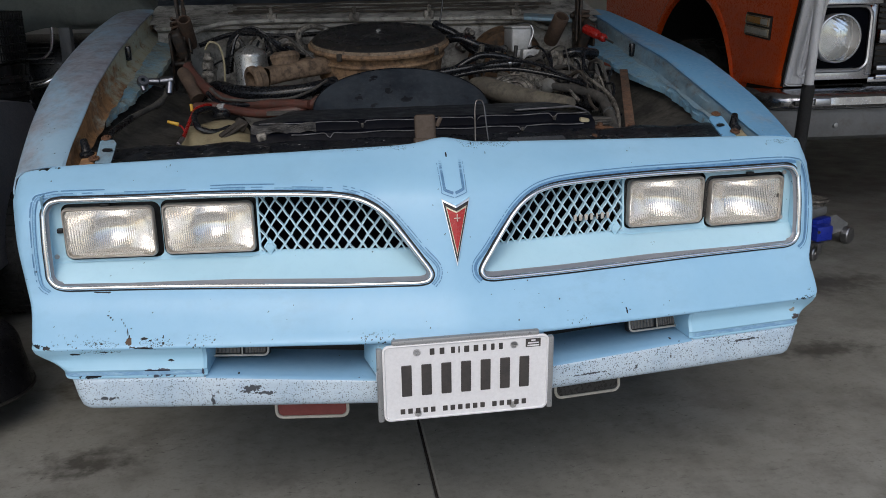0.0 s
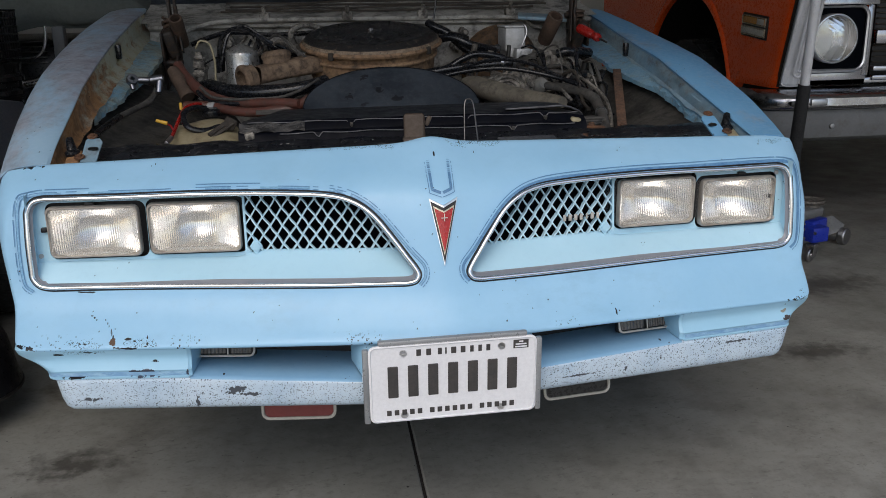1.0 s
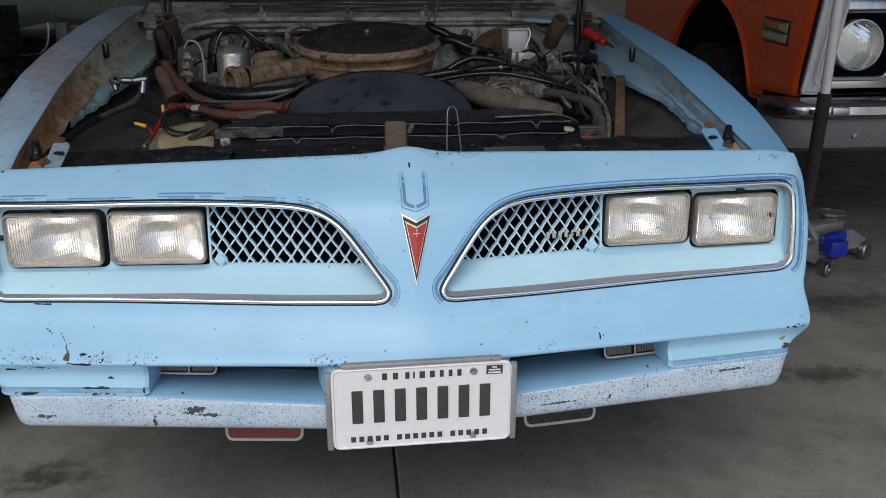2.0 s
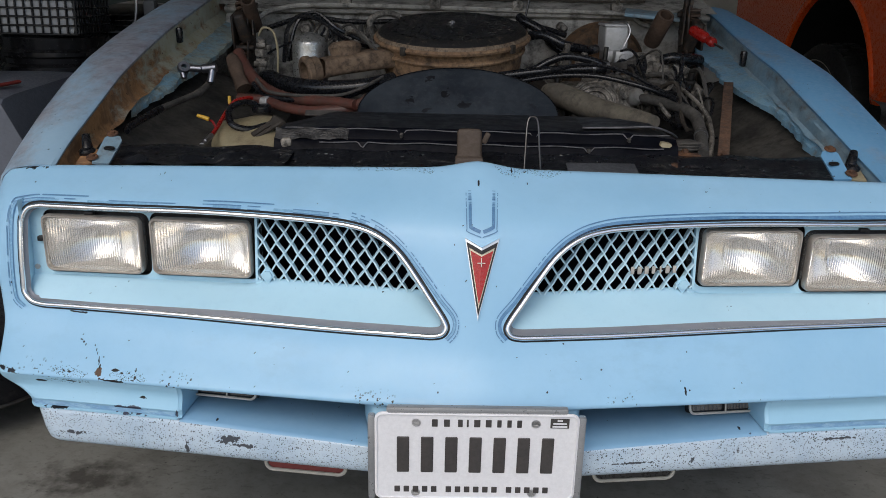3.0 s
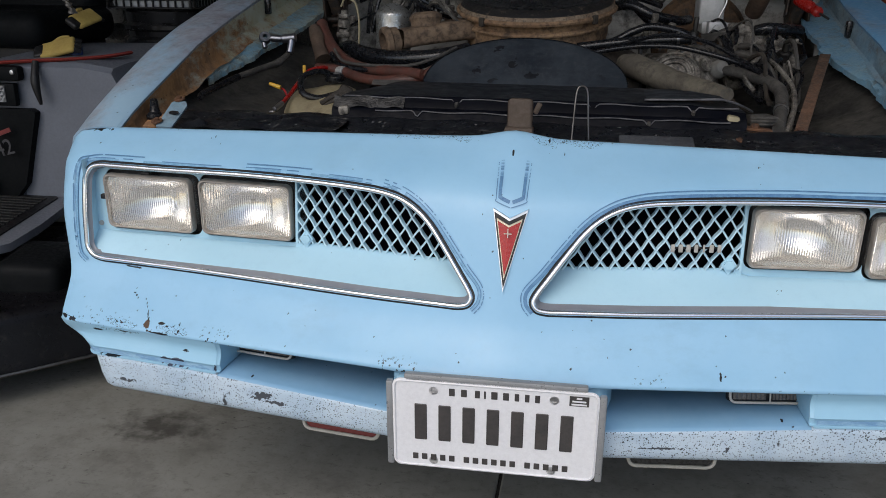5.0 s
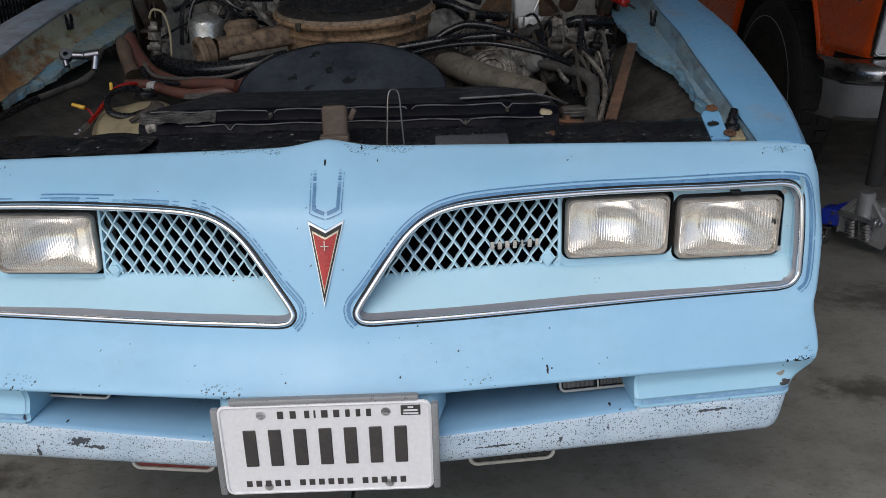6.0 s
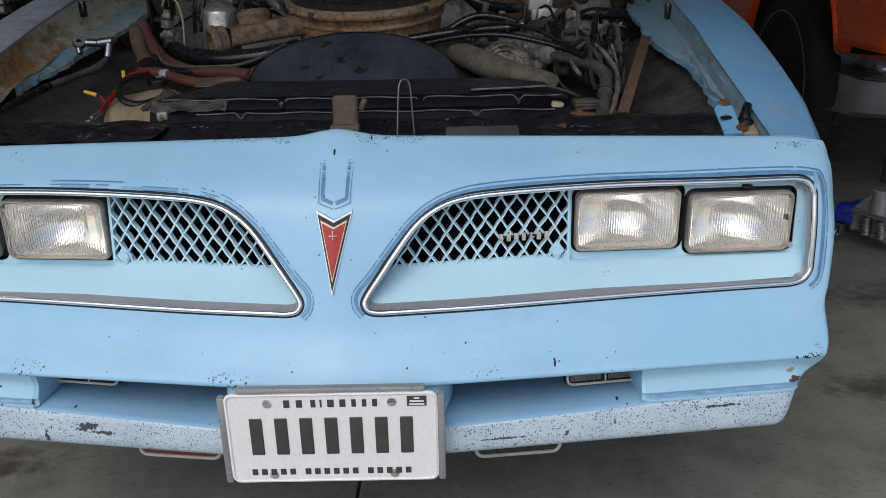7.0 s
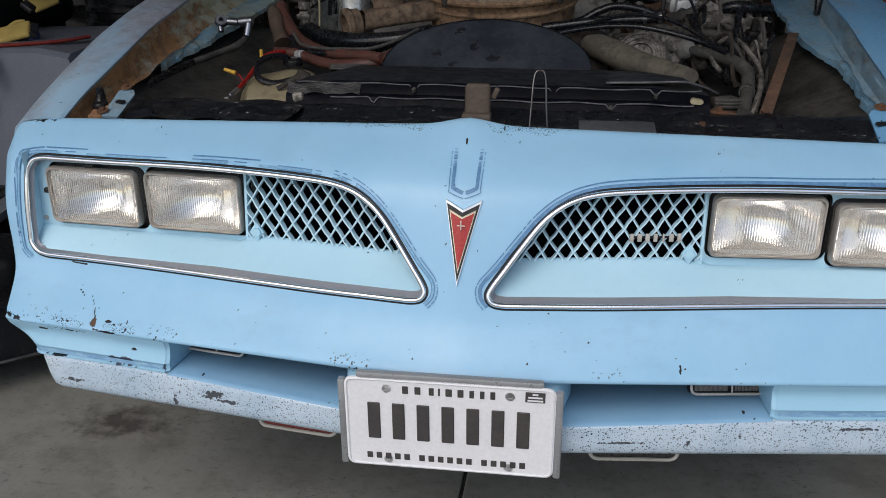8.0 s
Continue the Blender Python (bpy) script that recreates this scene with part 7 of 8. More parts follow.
def truck_fender():
    rows = []
    for k in range(72):
        y = 4.4 - (4.4 - 2.05) * (k / 71) ** 0.8
        d = abs(y - 3.04)
        low = 0.665 if y < 2.42 else 0.62
        if d < 0.595:
            low = max(low, 0.36 + math.sqrt(max(0.595**2 - d * d, 0.0)) * 1.22)
        lipo = 0.012 if d < 0.66 else 0.006
        ahead = min(max((2.35 - y) / 0.30, 0.0), 1.0)
        x = TX + 0.004 * math.sin((y - 2.0) * 2.0) + 0.018 * max(0.0, (2.09 - y) / 0.04) ** 2
        col = [(x + 0.03, low - 0.002), (x - lipo * 0.4, low), (x - lipo, low + 0.02), (x - lipo * 0.5, low + 0.05)]
        for z in np.linspace(low + 0.055, 1.15, 8):
            col.append((x, float(z)))
        col += [(x - 0.012, 1.165), (x - 0.014, 1.18), (x + 0.004, 1.20), (x + 0.03, 1.27), (x + 0.06, 1.32), (x + 0.5, 1.36)]
        rows.append([(cx_, y + ahead * (truck_front(min(z, 1.1)) - 2.05), z) for cx_, z in col])
    return grid(rows)


part("fender", truck_fender(), orange_paint, truck, "glossy orange front fender with a wheel arch", angle=50)
part("hood", box(2.62, 3.0, 1.355, 1.0, 1.9, 0.03, 0.012), orange_paint, truck, "orange hood")
part("wheel_well", grid([[(TX + 0.02 + d, 3.04 + 0.585 * math.cos(a), 0.36 + 0.72 * math.sin(a)) for a in np.linspace(0.34, math.pi - 0.34, 24)] for d in (0.0, 0.5)]), jet, truck, "dark wheel well")
part("wheel_well", grid([[(TX + 0.5, y, z) for y in (2.2, 3.6)] for z in (0.60, 1.2)]), jet, truck)
tread_tyre((TX + 0.05, 2.98, 0.42), 0.42, 0.20, pose(0, 0, 0, 0, -90, 0), truck, clear_white, grime_dark)
mk = part("marker_light", geo_move(box(0, 0, 0, 0.010, 0.235, 0.104, 0.005), pose(1.756, 2.272, 0.926, 5, 0, 0)), jet, truck, "amber and white side marker light")
for z, mat_ in ((0.024, amber), (-0.023, clear_white)):
    part("marker_lens", geo_move(box(-0.006, 0, z, 0.010, 0.200, 0.030, 0.004), pose(1.756, 2.272, 0.926, 5, 0, 0)), mat_, mk)
    part("marker_lens", geo_move(box(-0.007, -0.065, z, 0.011, 0.065, 0.028, 0.004), pose(1.756, 2.272, 0.926, 5, 0, 0)), clear_white, mk)
    part("marker_rim", geo_move(geo_join(*(box(-0.007, 0, z + s * 0.0175, 0.008, 0.212, 0.004, 0.001) for s in (-1, 1)), *(box(-0.007, s * 0.106, z, 0.008, 0.005, 0.038, 0.001) for s in (-1, 1))), pose(1.756, 2.272, 0.926, 5, 0, 0)), gold, mk)
# front face
FX = 1.762
LX, LZ = 1.980, 0.874
zs_ = np.linspace(0.672, 1.075, 12)
part("black_edge", grid([[(TX + 0.008 + d, truck_front(z) + e, z) for d, e in ((0.0, 0.02), (0.0, -0.003), (0.010, -0.003), (0.010, 0.03))] for z in zs_]), jet, truck, "black gap at the fender edge")
strip = []
for z in zs_:
    y = truck_front(z) + 0.004
    strip.append([(TX + 0.014 + u, y + d, z) for u, d in ((0.0, 0.03), (0.002, -0.006), (0.008, -0.012), (0.026, -0.010), (0.034, -0.002), (0.042, -0.002), (0.050, -0.014), (0.062, -0.018), (0.074, -0.014), (0.080, -0.002), (0.088, 0.0), (0.096, -0.012), (0.110, -0.014), (0.120, 0.0), (0.130, 0.03))])
surround = part("headlight_panel", grid(strip), trim_bright, truck, "ribbed chrome headlight surround", angle=60)
for u0, u1, low, r in ((0.046, 0.098, 0.712, 0.0055), (0.060, 0.086, 0.738, 0.0045)):
    um = (u0 + u1) / 2
    line = [(u0 + 0.004, 1.07), (u0 + 0.002, 0.92), (u0, low + 0.05), (u0 + 0.003, low + 0.016), (um - 0.008, low + 0.002), (um + 0.006, low + 0.002), (u1 - 0.003, low + 0.018), (u1, low + 0.05), (u1, 0.92), (u1 + 0.001, 1.07)]
    part("surround_rib", tube([(TX + 0.014 + u, truck_front(z) - 0.013, z) for u, z in line], r, 8, 5), trim_bright, surround, "bright raised rib")
part("surround_edge", tube([(TX + 0.016 + u, truck_front(z) - 0.006 + d, z) for u, d, z in ((0.0, 0.0, 1.07), (0.0, 0.0, 0.90), (0.0, 0.0, 0.71), (0.003, -0.002, 0.688), (0.014, -0.006, 0.678), (0.05, -0.008, 0.676), (0.11, -0.006, 0.676))], 0.006, 8, 5), chrome_dull, surround)
part("headlight_panel", geo_join(box(LX + 0.03, TY + 0.04, 0.704, 0.34, 0.02, 0.07, 0.006), box(LX + 0.03, TY + 0.0, 1.045, 0.34, 0.02, 0.07, 0.006, 2, (-14, 0, 0)), box(LX + 0.19, TY + 0.035, 0.87, 0.03, 0.02, 0.32, 0.004)), truck_chrome, truck, "aged chrome headlight surround")
part("surround_bead", tube([(x, TY + 0.022, z) for x, z in rounded(0.285, 0.275, 0.05, 5, LX + 0.033, 0.872)], 0.010, 8, 1, True), chrome_dull, truck, "bright bead round the lamp recess")
part("lamp_recess", prism(rounded(0.28, 0.27, 0.045, 5, LX + 0.033, 0.872), 0.01, Matrix.Translation((0, TY + 0.030, 0))), cavity_black, truck, "black headlight recess")
hm = pose(LX, TY - 0.028, LZ, 90)
hl = part("round_headlight", lathe([(0.095, -0.050), (0.104, -0.050), (0.105, -0.004), (0.102, 0.003), (0.097, 0.004), (0.096, 0.0), (0.095, -0.050)], 40, hm), chrome_dull, truck, "round sealed-beam headlight with a chrome ring")
part("reflector", lathe([(0.094, -0.002), (0.086, -0.008), (0.075, -0.014), (0.06, -0.019), (0.045, -0.023), (0.03, -0.025), (0.012, -0.027), (0, -0.027)], 36, hm), reflector, hl)
front_, rear_ = [], []
for r in np.linspace(0.094, 0.0, 20):
    dome = 0.016 * (1 - (r / 0.094) ** 2)
    fr, re = [], []
    for a in np.linspace(0, 2 * math.pi, 96, endpoint=False):
        x, z = r * math.cos(a), r * math.sin(a)
        band = abs(z) < 0.03 or abs(x) > 0.05
        rib = 0.0014 * abs(math.sin(x * 420)) if band else 0.0018 * abs(math.sin(z * 160 + x * 90))
        fr.append((x, z, dome + 0.004))
        re.append((x, z, dome - rib))
    front_.append(fr)
    rear_.append(re)
tl = part("lens", geo_move(geo_join(grid(front_, True), grid(rear_, True)), hm), cloudy_glass, hl, "clear patterned glass lens", angle=60)
tl.visible_shadow = False
grille = part("truck_grille", box(FX + 0.97, TY + 0.08, 0.87, 1.02, 0.02, 0.38, 0.004), jet, truck, "black grille with chrome bars")
for z in (0.70, 0.74, 0.875, 1.05):
    part("grille_bar", box(FX + 0.95, TY + 0.035, z, 1.02, 0.04, 0.022 if z != 0.875 else 0.06, 0.006), truck_chrome if z != 0.74 else chrome_dull, grille, "chrome grille bar")
for i in range(12):
    part("grille_slat", box(FX + 0.95, TY + 0.06, 0.765 + i * 0.0235, 0.98, 0.014, 0.006, 0.002, 1), grime_dark, grille)
part("cross_panel", box(FX + 0.86, TY + 0.045, 0.685, 1.5, 0.03, 0.035, 0.008), truck_chrome, truck)
prof = [(0.04, 0.664), (0.0, 0.660), (-0.045, 0.650), (-0.062, 0.632), (-0.064, 0.600), (-0.055, 0.588), (-0.035, 0.582), (0.03, 0.580)]
xs3 = [FX - 0.11, FX - 0.095, FX - 0.05, FX + 0.03, FX + 0.2, FX + 0.6, FX + 1.2, FX + 1.7]
ys3 = [0.26, 0.10, 0.035, 0.0, -0.012, -0.02, -0.025, -0.02]
part("front_bumper", grid([[(x, TY - 0.045 + d + e, z) for d, z in prof] for x, e in zip(xs3, ys3)]), truck_chrome, truck, "chrome front bumper")
part("bumper_lamp", box(FX + 0.115, TY - 0.118, 0.617, 0.075, 0.02, 0.030, 0.006), chrome_dull, truck, "small parking lamp in the bumper")
part("bumper_lamp_lens", box(FX + 0.015, TY - 0.112, 0.613, 0.05, 0.02, 0.022, 0.005), smoked, truck)
pan = [(0.02, 0.582), (-0.02, 0.575), (-0.028, 0.52), (-0.010, 0.455), (0.03, 0.435), (0.12, 0.43)]
part("gravel_pan", grid([[(x, TY - 0.03 + d + e * 0.8, z) for d, z in pan] for x, e in zip(xs3, ys3)]), truck_white, truck, "grey-white gravel pan below the bumper")
for x in (0.22, 0.52):
    part("pan_bolt", lathe([(0, 0.01), (0.010, 0.008), (0.014, 0), (0, 0)], 14, pose(FX + x, TY - 0.062, 0.507, 90)), steel, truck)
part("chassis", geo_join(box(FX + 0.9, TY + 1.9, 0.50, 1.2, 1.6, 0.2, 0.03)), jet, truck, "dark underside")
tread_tyre((TX + 1.75, 2.84, 0.37), 0.37, 0.22, pose(0, 0, 12, 0, 90, 0), truck, None, grime_dark)

# ---- trolley jack ----
jack = thing("floor_jack", "silver and blue trolley jack with a long upright handle", "jack", (1.665, 1.76, 0.0))
jm = pose(0.048, 0.026, 0, 0, 0, -58.8) @ Matrix.Scale(0.828, 4)


def jpart(name, geo, material, parent=jack, label="", **kw):
    return part(name, geo_move(geo, jm), material, parent, label, **kw)


side_shape = [(-0.12, 0.10), (0.10, 0.06), (0.12, 0.10), (0.10, 0.20), (0.03, 0.26), (-0.05, 0.26), (-0.12, 0.19)]
jpart("front_plate", prism(side_shape, 0.008, Matrix.Translation((0, -0.055, -0.015))), silver, label="silver front plate")
for s in (-1, 1):
    arm = [(0.0, 0.07), (0.42, 0.07), (0.44, 0.10), (0.30, 0.17), (0.05, 0.19), (0.0, 0.15)]
    jpart("side_plate", prism(arm, 0.008, pose(s * 0.115, -0.05, 0, 0, 0, 90)), silver, label="silver side plate")
    jpart("blue_arm", geo_join(box(s * 0.165, -0.02, 0.135, 0.085, 0.10, 0.075, 0.008, 2, (0, 0, s * -18)), box(s * 0.13, 0.05, 0.165, 0.05, 0.14, 0.05, 0.008)), jack_blue, label="glossy blue rear arm")
    for dx, dz in ((0.135, 0.16), (0.195, 0.15), (0.14, 0.115)):
        jpart("bolt", lathe([(0, -0.006), (0.007, -0.006), (0.009, 0), (0, 0)], 6, pose(s * dx, -0.078, dz, 90)), steel)
    cas = jpart("caster", geo_join(box(s * 0.175, -0.05, 0.085, 0.045, 0.05, 0.012, 0.003), box(s * 0.175 - 0.020, -0.06, 0.06, 0.004, 0.035, 0.05, 0.001), box(s * 0.175 + 0.020, -0.06, 0.06, 0.004, 0.035, 0.05, 0.001)), steel, label="swivel caster")
    jpart("caster_wheel", lathe([(0, -0.013), (0.012, -0.013), (0.014, -0.009), (0.030, -0.009), (0.035, -0.005), (0.035, 0.005), (0.030, 0.009), (0.014, 0.009), (0.012, 0.013), (0, 0.013)], 24, pose(s * 0.175, -0.065, 0.035, 0, 90, 0)), steel, cas)
    jpart("front_wheel", lathe([(0, -0.02), (0.04, -0.02), (0.045, -0.015), (0.045, 0.015), (0.04, 0.02), (0, 0.02)], 24, pose(s * 0.13, 0.36, 0.045, 0, 90, 0)), steel)
for x in (-0.035, 0.035):
    jpart("pump_piston", geo_join(rod((x, -0.085, 0.155), (x + 0.006, -0.075, 0.075), 0.021, 16), *(lathe([(0.020, 0), (0.026, 0.003), (0.026, 0.007), (0.020, 0.010)], 16, along((x, -0.085 + 0.0015 * k, 0.148 - 0.014 * k), (x + 0.006, -0.075, 0.075))) for k in range(5))), steel, label="twin pump piston")
jpart("cross_bolt", geo_join(rod((-0.10, -0.085, 0.175), (0.10, -0.085, 0.165), 0.012, 12), lathe([(0, 0), (0.02, 0), (0.02, 0.02), (0, 0.02)], 6, along((0.06, -0.085, 0.167), (0.09, -0.085, 0.166)))), chrome_dull, label="cross bolt")
jpart("handle_socket", geo_join(rod((0.0, -0.05, 0.17), (0.004, -0.06, 0.285), 0.036, 20), box(-0.055, -0.05, 0.215, 0.012, 0.03, 0.13, 0.004, 2, (0, 38, 0)), box(0.055, -0.05, 0.215, 0.012, 0.03, 0.13, 0.004, 2, (0, -38, 0))), silver, label="silver handle socket with braces")
jpart("saddle", geo_join(lathe([(0, 0.0), (0.064, 0.0), (0.072, 0.008), (0.070, 0.020), (0.058, 0.014), (0, 0.012)], 28, pose(-0.02, 0.27, 0.215)), lathe([(0, 0), (0.045, 0), (0.05, 0.03), (0.04, 0.05), (0, 0.05)], 24, pose(-0.02, 0.27, 0.17))), grime, label="round lifting saddle")
jpart("lift_arm", box(-0.005, 0.15, 0.18, 0.10, 0.32, 0.05, 0.012, 2, (-4, 0, 3)), silver, label="silver lifting arm")
part("pole_sleeve", tube([(-0.004, -0.055, 0.275), (-0.001, -0.075, 0.50), (0.003, -0.09, 0.715)], [0.026, 0.025, 0.025], 20, 6), stuff("black_foam", (0.014, 0.014, 0.015), (0.022, 0.022, 0.023), 0.85, 0.0, 20, 160, bump=0.3), jack, "black foam sleeve")
part("pole", tube([(0.003, -0.09, 0.71), (-0.001, -0.115, 0.98), (-0.006, -0.15, 1.40)], 0.0185, 20, 6), trim_bright, jack, "grey metal jack handle")

# ---- ride-on mower ----
mower = thing("riding_mower", "grey and black riding lawn mower with a wide deck", "mower", (-1.42, 1.0, 0.0))
# the body stands further back and is larger than the deck
UP = Matrix.Translation((1.47, -2.22, 1.055)) @ Matrix.Scale(1.14, 4) @ Matrix.Translation((-1.47, 2.22, -1.055))
deck = []
for k, (s, z) in enumerate(((0.84, 0.2365), (0.885, 0.235), (0.915, 0.230), (0.938, 0.220), (0.952, 0.205), (0.985, 0.12), (1.0, 0.10), (1.0, 0.088), (0.97, 0.085))):
    deck.append([(0.02 + (0.36 * math.copysign(abs(math.cos(a)) ** 0.45, math.cos(a)) - 0.0) * s, -0.14 + 0.40 * math.copysign(abs(math.sin(a)) ** 0.6, math.sin(a)) * s, z) for a in np.linspace(0, 2 * math.pi, 48, endpoint=False)])
dk = grid(deck, closed=True)
dk[1].append(tuple(range(48)))
part("mower_deck", geo_move(dk, pose(-0.18, -0.14, 0, 0, 0, 44)), deck_black, mower, "scuffed black mower deck")
part("deck_edge", geo_move(tube([(x, y, 0.089) for x, y, z in deck[6]], 0.005, 6, 1, True), pose(-0.18, -0.14, 0, 0, 0, 44)), steel_dark, mower, "worn bare edge of the deck")
cover = geo_join(box(0.115, -0.27, 0.245, 0.17, 0.22, 0.13, 0.03, 3, (0, 4, 12)), *(box(0.045 + 0.028 * k, -0.385 + 0.006 * k, 0.25, 0.008, 0.012, 0.085, 0.003, 1, (0, 4, 12)) for k in range(5)))
part("belt_cover", cover, seat_black, mower, "ribbed black belt cover on the deck")
part("deck_cap", lathe([(0, 0), (0.026, 0), (0.026, 0.006), (0.02, 0.010), (0, 0.010)], 20, pose(0.127, -0.508, 0.2365, 6, 0, 0)), grime, mower, "pale round cap on the deck")
part("deck_bracket", box(0.070, -0.556, 0.240, 0.10, 0.020, 0.005, 0.001, 1, (0, 0, 14)), grime, mower, "bare metal strip on the deck")
part("deck_rod", rod((-0.20, -0.33, 0.262), (0.055, -0.35, 0.265), 0.008, 10), steel_dark, mower, "lift rod above the deck")
def upper(name, geo, *rest, **kw):
    return part(name, geo_move(geo, UP), *rest, **kw)


tray = [(-0.40, -0.02), (0.05, -0.01), (0.085, -0.04), (0.150, -0.31), (0.172, -0.465), (0.158, -0.492), (-0.40, -0.505)]
upper("footboard", geo_move(prism(tray, 0.020), pose(0, 0, 0.400, 0, 0, 0) @ Matrix(((1, 0, 0, 0), (0, 0, 1, 0), (0, -1, 0, 0), (0, 0, 0, 1)))), mower_grey, mower, "grey footboard")
well = [(-0.34, -0.075), (0.036, -0.065), (0.045, -0.075), (0.115, -0.434), (0.110, -0.449), (-0.34, -0.44)]
mat_ = upper("foot_mat", geo_move(prism(well, 0.005), pose(0, 0, 0.404, 0, 0, 0) @ Matrix(((1, 0, 0, 0), (0, 0, 1, 0), (0, -1, 0, 0), (0, 0, 0, 1)))), jet, mower, "black ribbed foot mat")
for i in range(14):
    y = -0.10 - i * 0.0245
    upper("mat_rib", box(-0.155 + i * 0.0024, y, 0.406, 0.36 + i * 0.0048, 0.010, 0.004, 0.001, 1), tyre_rubber, mat_)
# rear fender
fen = []
for y, w in ((-0.07, 0.0), (-0.055, 0.012), (0.0, 0.018), (0.35, 0.03), (0.62, 0.0)):
    fen.append([(-0.32, y, 0.30), (-0.26 - w, y, 0.42), (-0.24 - w, y - 0.01, 0.68), (-0.21, y, 0.735 + w), (-0.12, y, 0.765 + w), (0.16, y, 0.770 + w), (0.245, y + 0.01, 0.755 + w), (0.285, y + 0.02, 0.66), (0.285, y + 0.03, 0.42), (0.285, y + 0.03, 0.34)])
fg = grid(fen)
fg[1].append(tuple(range(10)))
upper("rear_fender", fg, mower_grey, mower, "matt grey mower fender", angle=30)
face_panel = [(-0.36, 0.652), (0.005, 0.654), (0.018, 0.646), (0.018, 0.640), (-0.040, 0.44), (-0.075, 0.40), (-0.36, 0.36)]
upper("black_panel", geo_move(prism(face_panel, 0.03), pose(0, -0.085, 0)), seat_black, mower, "black control panel with faded stickers")
vent = upper("vent_frame", geo_join(box(-0.13, -0.085, 0.694, 0.205, 0.02, 0.062, 0.004), box(-0.10, -0.085, 0.752, 0.19, 0.03, 0.040, 0.008)), seat_black, mower, "black vent block under the seat")
for k in range(5):
    upper("vent_slat", box(-0.145 + 0.002 * k, -0.098, 0.676 + 0.010 * k, 0.165, 0.006, 0.0032, 0.001, 1), grey_metal, vent, "pale vent slat")
for k in range(14):
    upper("vent_fin", box(-0.108 + 0.004 * k, -0.097, 0.697, 0.0012, 0.005, 0.045, 0.0, 1), grey_metal, vent, "pale vent fin")
upper("chrome_button", lathe([(0, 0), (0.007, 0), (0.006, 0.006), (0, 0.008)], 14, pose(-0.02, -0.100, 0.757, 90)), chrome_dull, mower, "bright round button")
upper("panel_handle", box(-0.185, -0.115, 0.441, 0.11, 0.03, 0.045, 0.008), mower_grey, mower)
upper("panel_badge", lathe([(0, 0), (0.012, 0), (0.010, 0.003), (0, 0.004)], 18, pose(-0.163, -0.089, 0.540, 90)), chrome_dull, mower, "small bright oval badge")


def words(text, size, m, material, parent, name):
    cu = bpy.data.curves.new(name, "FONT")
    cu.body, cu.size, cu.extrude, cu.align_x = text, size, 0.0008, "CENTER"
    ob = new("text", cu)
    bpy.context.view_layer.update()
    me = bpy.data.meshes.new_from_object(ob.evaluated_get(bpy.context.evaluated_depsgraph_get()))
    bpy.data.objects.remove(ob)
    me.materials.clear()
    me.materials.append(material)
    got = new(name, me)
    got.parent = parent
    got.matrix_basis = m
    return got


sticker_dull = stuff("dull_sticker_print", (0.075, 0.075, 0.08), (0.05, 0.05, 0.055), 0.6, 0.0, 30, 160)
words("6", 0.075, UP @ pose(-0.118, -0.100, 0.535, 94, 0, -4), red_plastic, mower, "sticker_digit")
words("42", 0.062, UP @ pose(-0.072, -0.105, 0.528, 94, -14, -4), sticker_dull, mower, "sticker_digit")
upper("sticker_bar", box(-0.073, -0.108, 0.592, 0.055, 0.002, 0.012, 0.0, 1, (0, -20, -4)), lamp_red, mower)
seat = upper("seat", geo_join(box(-0.30, 0.30, 0.85, 0.50, 0.44, 0.11, 0.045, 4), box(-0.32, 0.50, 1.0, 0.48, 0.12, 0.36, 0.05, 4, (-12, 0, 0))), seat_black, mower, "black padded seat")
upper("seat_base", box(-0.26, 0.32, 0.785, 0.34, 0.36, 0.06, 0.01), jet, mower)
upper("lever", tube([(0.035, -0.075, 0.785), (0.04, -0.095, 0.73), (0.045, -0.09, 0.67)], [0.008, 0.012, 0.004], 10), jet, mower, "black hanging strap end")
tread_tyre((0.08, 0.66, 0.24), 0.24, 0.20, pose(0, 0, 0, 0, 90, 0), mower)
tread_tyre((-0.62, 0.70, 0.24), 0.24, 0.20, pose(0, 0, 0, 0, 90, 0), mower)
tread_tyre((0.02, 0.24, 0.15), 0.15, 0.13, pose(0, 0, 0, 0, 90, 0), mower)

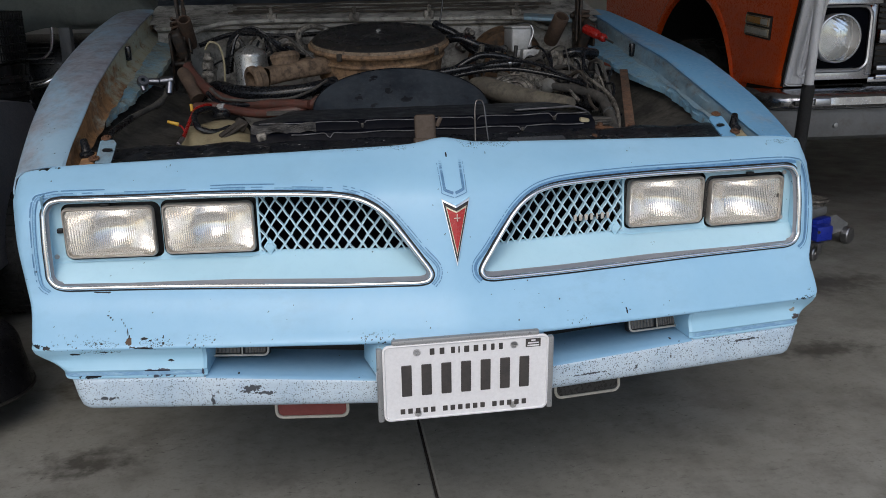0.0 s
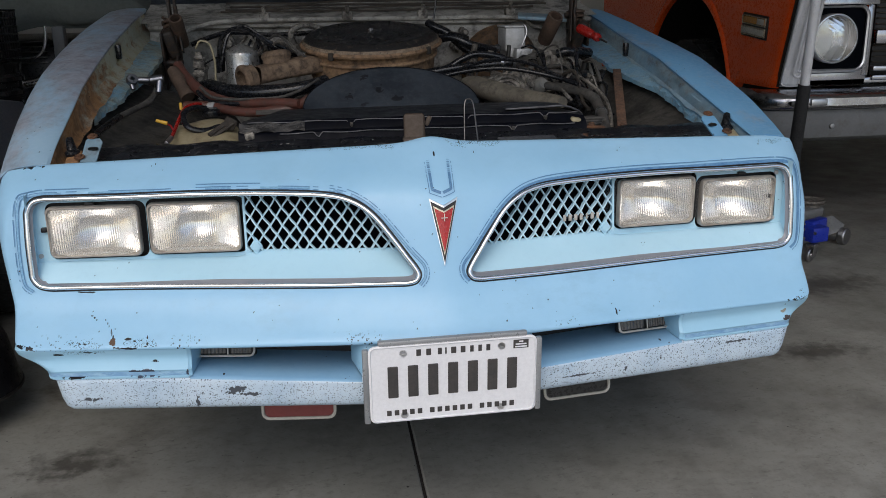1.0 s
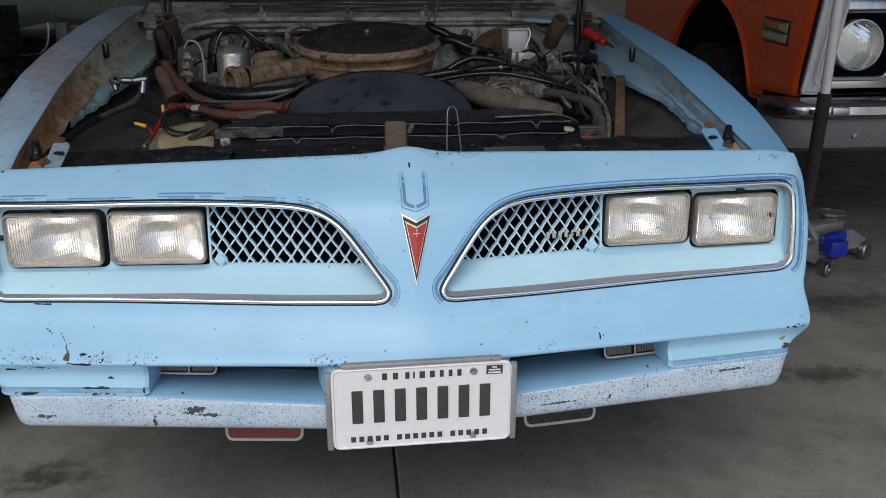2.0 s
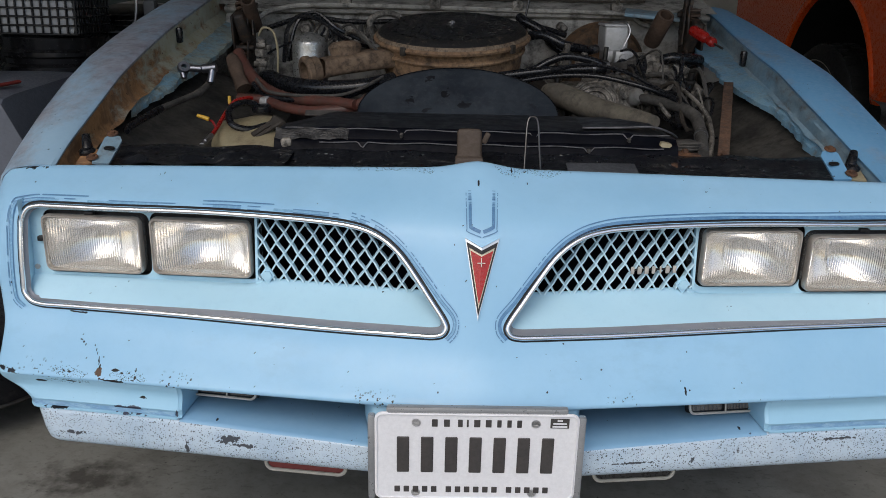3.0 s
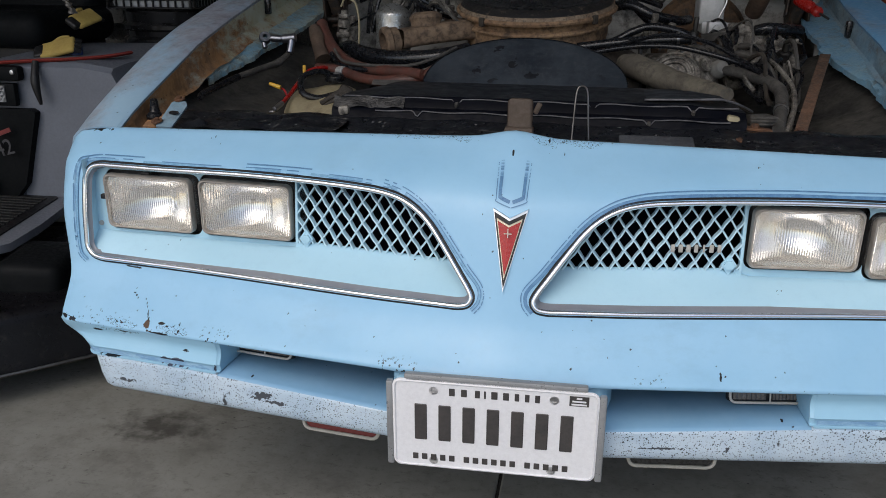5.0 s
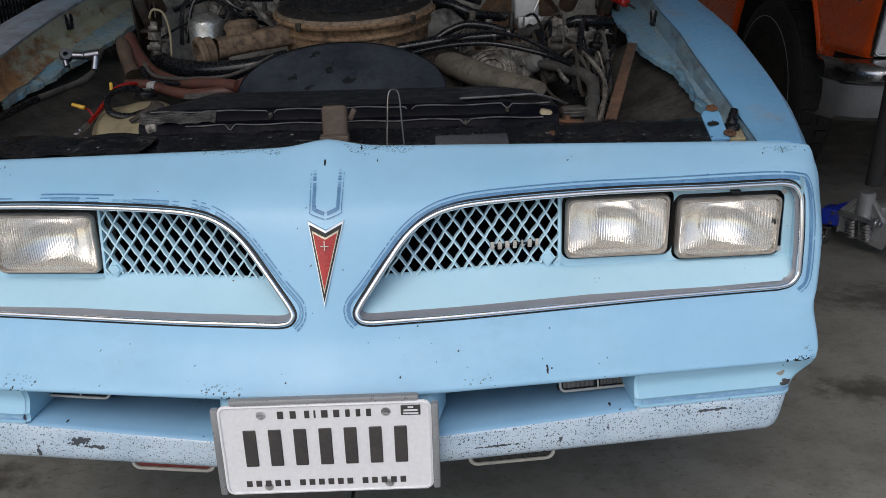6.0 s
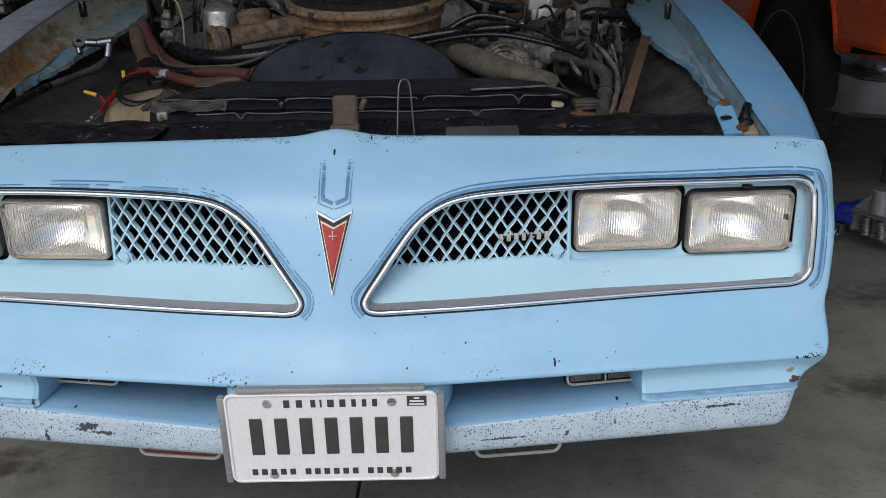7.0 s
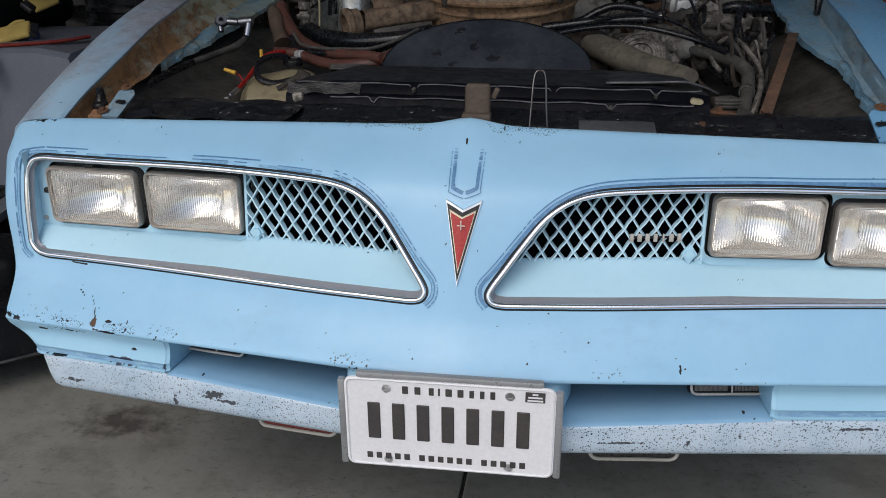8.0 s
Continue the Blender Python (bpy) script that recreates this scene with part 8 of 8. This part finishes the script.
strap = thing("red_strap", "flat red strap lying across the mower fender", "strap", (-1.42, 1.0, 0.0))
upper("webbing", tube([(-0.50, -0.085, 0.735), (-0.34, -0.09, 0.755), (-0.15, -0.085, 0.772), (0.0, -0.065, 0.783), (0.12, -0.03, 0.788), (0.19, 0.02, 0.792), (0.215, 0.10, 0.795)], 0.013, 8, 8, False, 0.0, 0.4), stuff("red_webbing", (0.30, 0.035, 0.025), (0.24, 0.03, 0.022), 0.8, 0.0, 20, 160, bump=0.3), strap, "faded red webbing")
for i, (x, y, z, a, sc) in enumerate(((0.028, 0.04, 0.808, 14, 0.52), (0.062, 0.14, 0.884, 74, 0.46))):
    gl = thing("work_glove", "yellow and black work glove on the mower", "glove", (-1.42, 1.0, 0.0), "gloves on the mower")
    gm = pose(x, y, z, 35, -14, a) @ Matrix.Scale(sc, 4)
    fingers = [tube([(0.08, (k - 1.5) * 0.022, 0), (0.10, (k - 1.5) * 0.027, -0.01), (0.125, (k - 1.5) * 0.03, -0.026)], [0.014, 0.013, 0.010], 8, 4) for k in range(4)]
    upper("palm", geo_move(geo_join(box(0.005, 0, 0, 0.19, 0.115, 0.034, 0.016, 3), tube([(-0.02, 0.045, 0), (0.02, 0.075, 0.0), (0.06, 0.082, -0.01)], [0.016, 0.015, 0.011], 8, 4)), gm), stuff("yellow_leather", (0.55, 0.40, 0.11), (0.46, 0.32, 0.09), 0.8, 0.0, 16, 140, bump=0.3), gl, "yellow glove palm")
    upper("fingers", geo_move(geo_join(*fingers), gm), jet, gl)
    upper("cuff", geo_move(box(-0.095, 0, 0, 0.06, 0.09, 0.04, 0.014, 3), gm), jet, gl)
can_ = thing("spray_can", "small blue can on the mower", "can", (-1.42, 1.0, 0.0))
upper("can_body", rod((0.068, 0.07, 0.775), (0.068, 0.07, 0.812), 0.018, 18), stuff("dark_blue_label", (0.012, 0.04, 0.16), (0.01, 0.03, 0.12), 0.4, 0.0, 12, 120), can_)
upper("can_lid", rod((0.068, 0.07, 0.812), (0.068, 0.07, 0.822), 0.014, 18, 0.011), jet, can_)

# ---- ribbed bin with a lattice basket on it ----
bin_ = thing("ribbed_bin", "tall glossy black ribbed bin", "bin", (-1.555, 2.10, 0.0))
prof = [(0, 0.0), (0.15, 0.0), (0.16, 0.01)]
for k in range(15):
    z = 0.05 + k * 0.0525
    r = 0.165 + 0.0018 * k
    prof += [(r, z), (r + 0.012, z + 0.008), (r + 0.012, z + 0.022), (r, z + 0.034)]
prof += [(0.195, 0.858), (0.18, 0.866), (0, 0.866)]
part("bin_body", lathe(prof, 40), stuff("wet_black_plastic", (0.012, 0.012, 0.013), (0.018, 0.018, 0.019), 0.15, 0.0, 9, 80, bump=0.05), bin_, "glossy black ribbed wall")
basket = thing("lattice_basket", "black lattice basket with a pale lining on the bin", "basket", (-1.555, 2.06, 0.868))
part("lining", box(0, 0.0, 0.095, 0.318, 0.29, 0.186, 0.02), basket_grey, basket, "pale grey lining")
for k in range(12):
    part("upright_slat", box(-0.165 + k * 0.030, -0.150, 0.095, 0.007, 0.008, 0.19, 0.002, 1), jet, basket)
    part("upright_slat", box(0.166, -0.15 + k * 0.0275, 0.095, 0.008, 0.007, 0.19, 0.002, 1), jet, basket)
for k in range(7):
    part("cross_slat", box(0, -0.152, 0.006 + k * 0.030, 0.34, 0.008, 0.007, 0.002, 1), jet, basket)
    part("cross_slat", box(0.168, 0, 0.006 + k * 0.030, 0.008, 0.31, 0.007, 0.002, 1), jet, basket)
# small grey scrap added to stand in for glints behind the mower
wrap = thing("glint_scrap", "grey scrap added as a stand-in for glints by the mower seat", "wrapper", (-1.555, 1.40, 0.90))
wr2 = random.Random(4)
part("film", grid([[(0.008 * (i - 1.5) + 0.006 * wr2.random() - 0.03 * j / 7, 0.014 * wr2.random(), -0.02 + 0.008 * j) for i in range(4)] for j in range(8)]), steel_dark, wrap, angle=10)
# ---- covered car in the dark ----
dark_car = thing("covered_car", "dark old car with chrome trim under a grey-green tarp", "car", (-1.72, 2.4, 0.0))
part("body", geo_join(box(-0.25, 1.1, 0.66, 1.62, 2.2, 0.52, 0.09, 4), box(-0.25, 0.05, 0.60, 1.55, 0.25, 0.36, 0.07, 4)), black_gloss, dark_car, "dark gloss body")
part("bumper", tube([(0.17, -0.06, 0.752), (0.20, -0.10, 0.752), (0.25, -0.11, 0.754), (0.33, -0.10, 0.760), (0.385, -0.09, 0.778), (0.424, -0.06, 0.81), (0.44, 0.02, 0.83)], 0.022, 12, 8, False, 0.0, 0.8), chrome, dark_car, "chrome bumper bar")
part("lamp_ring", tube([(0.414, -0.10, 0.99), (0.410, -0.10, 0.94), (0.398, -0.10, 0.90), (0.372, -0.10, 0.873), (0.340, -0.10, 0.863), (0.26, -0.10, 0.861)], 0.006, 8, 6), chrome, dark_car, "chrome headlight ring")
for k in range(5):
    part("grille_slat", box(0.33, 0.0, 0.84 + k * 0.022, 0.10, 0.02, 0.004, 0.0015), steel_dark, dark_car)
part("pillar", box(0.453, -0.05, 0.915, 0.05, 0.05, 0.15, 0.012), stuff("grey_post", (0.13, 0.135, 0.14), (0.10, 0.105, 0.11), 0.6, 0.0, 8, 100), dark_car, "grey front post")
for sx in (-0.85, 0.42):
    tread_tyre((sx, 0.55, 0.31), 0.31, 0.19, pose(0, 0, 0, 0, 90, 0), dark_car)
    tread_tyre((sx, 1.8, 0.31), 0.31, 0.19, pose(0, 0, 0, 0, 90, 0), dark_car)
tarp = thing("tarp", "crumpled grey-green tarp draped over a dark car", "tarp", (-1.72, 2.4, 0.0))
rows = []
for j in range(26):
    v = j / 25
    row = []
    for i in range(44):
        u = i / 43
        x = -1.15 + 1.95 * u
        if v < 0.35:
            t = v / 0.35
            y, z = 0.02 - 0.03 * math.sin(t * 3), 0.965 + 0.17 * t
        else:
            t = (v - 0.35) / 0.65
            y, z = 0.05 + 2.0 * t, 1.135 + 0.10 * math.sin(t * 2.6)
        sag = 0.020 * math.sin(u * 26 + v * 5) + 0.014 * math.sin(u * 51 - v * 9)
        z += sag * 0.35 + (0.018 * math.sin(u * 9.0) if v < 0.05 else 0)
        y += sag
        if u > 0.93:
            z -= (u - 0.93) * 1.2
        row.append((x, y, z))
    rows.append(row)
solid("sheet", grid(rows), tarp_green, tarp, 0.004, 1.0, "grey-green tarpaulin sheet", (), 80)
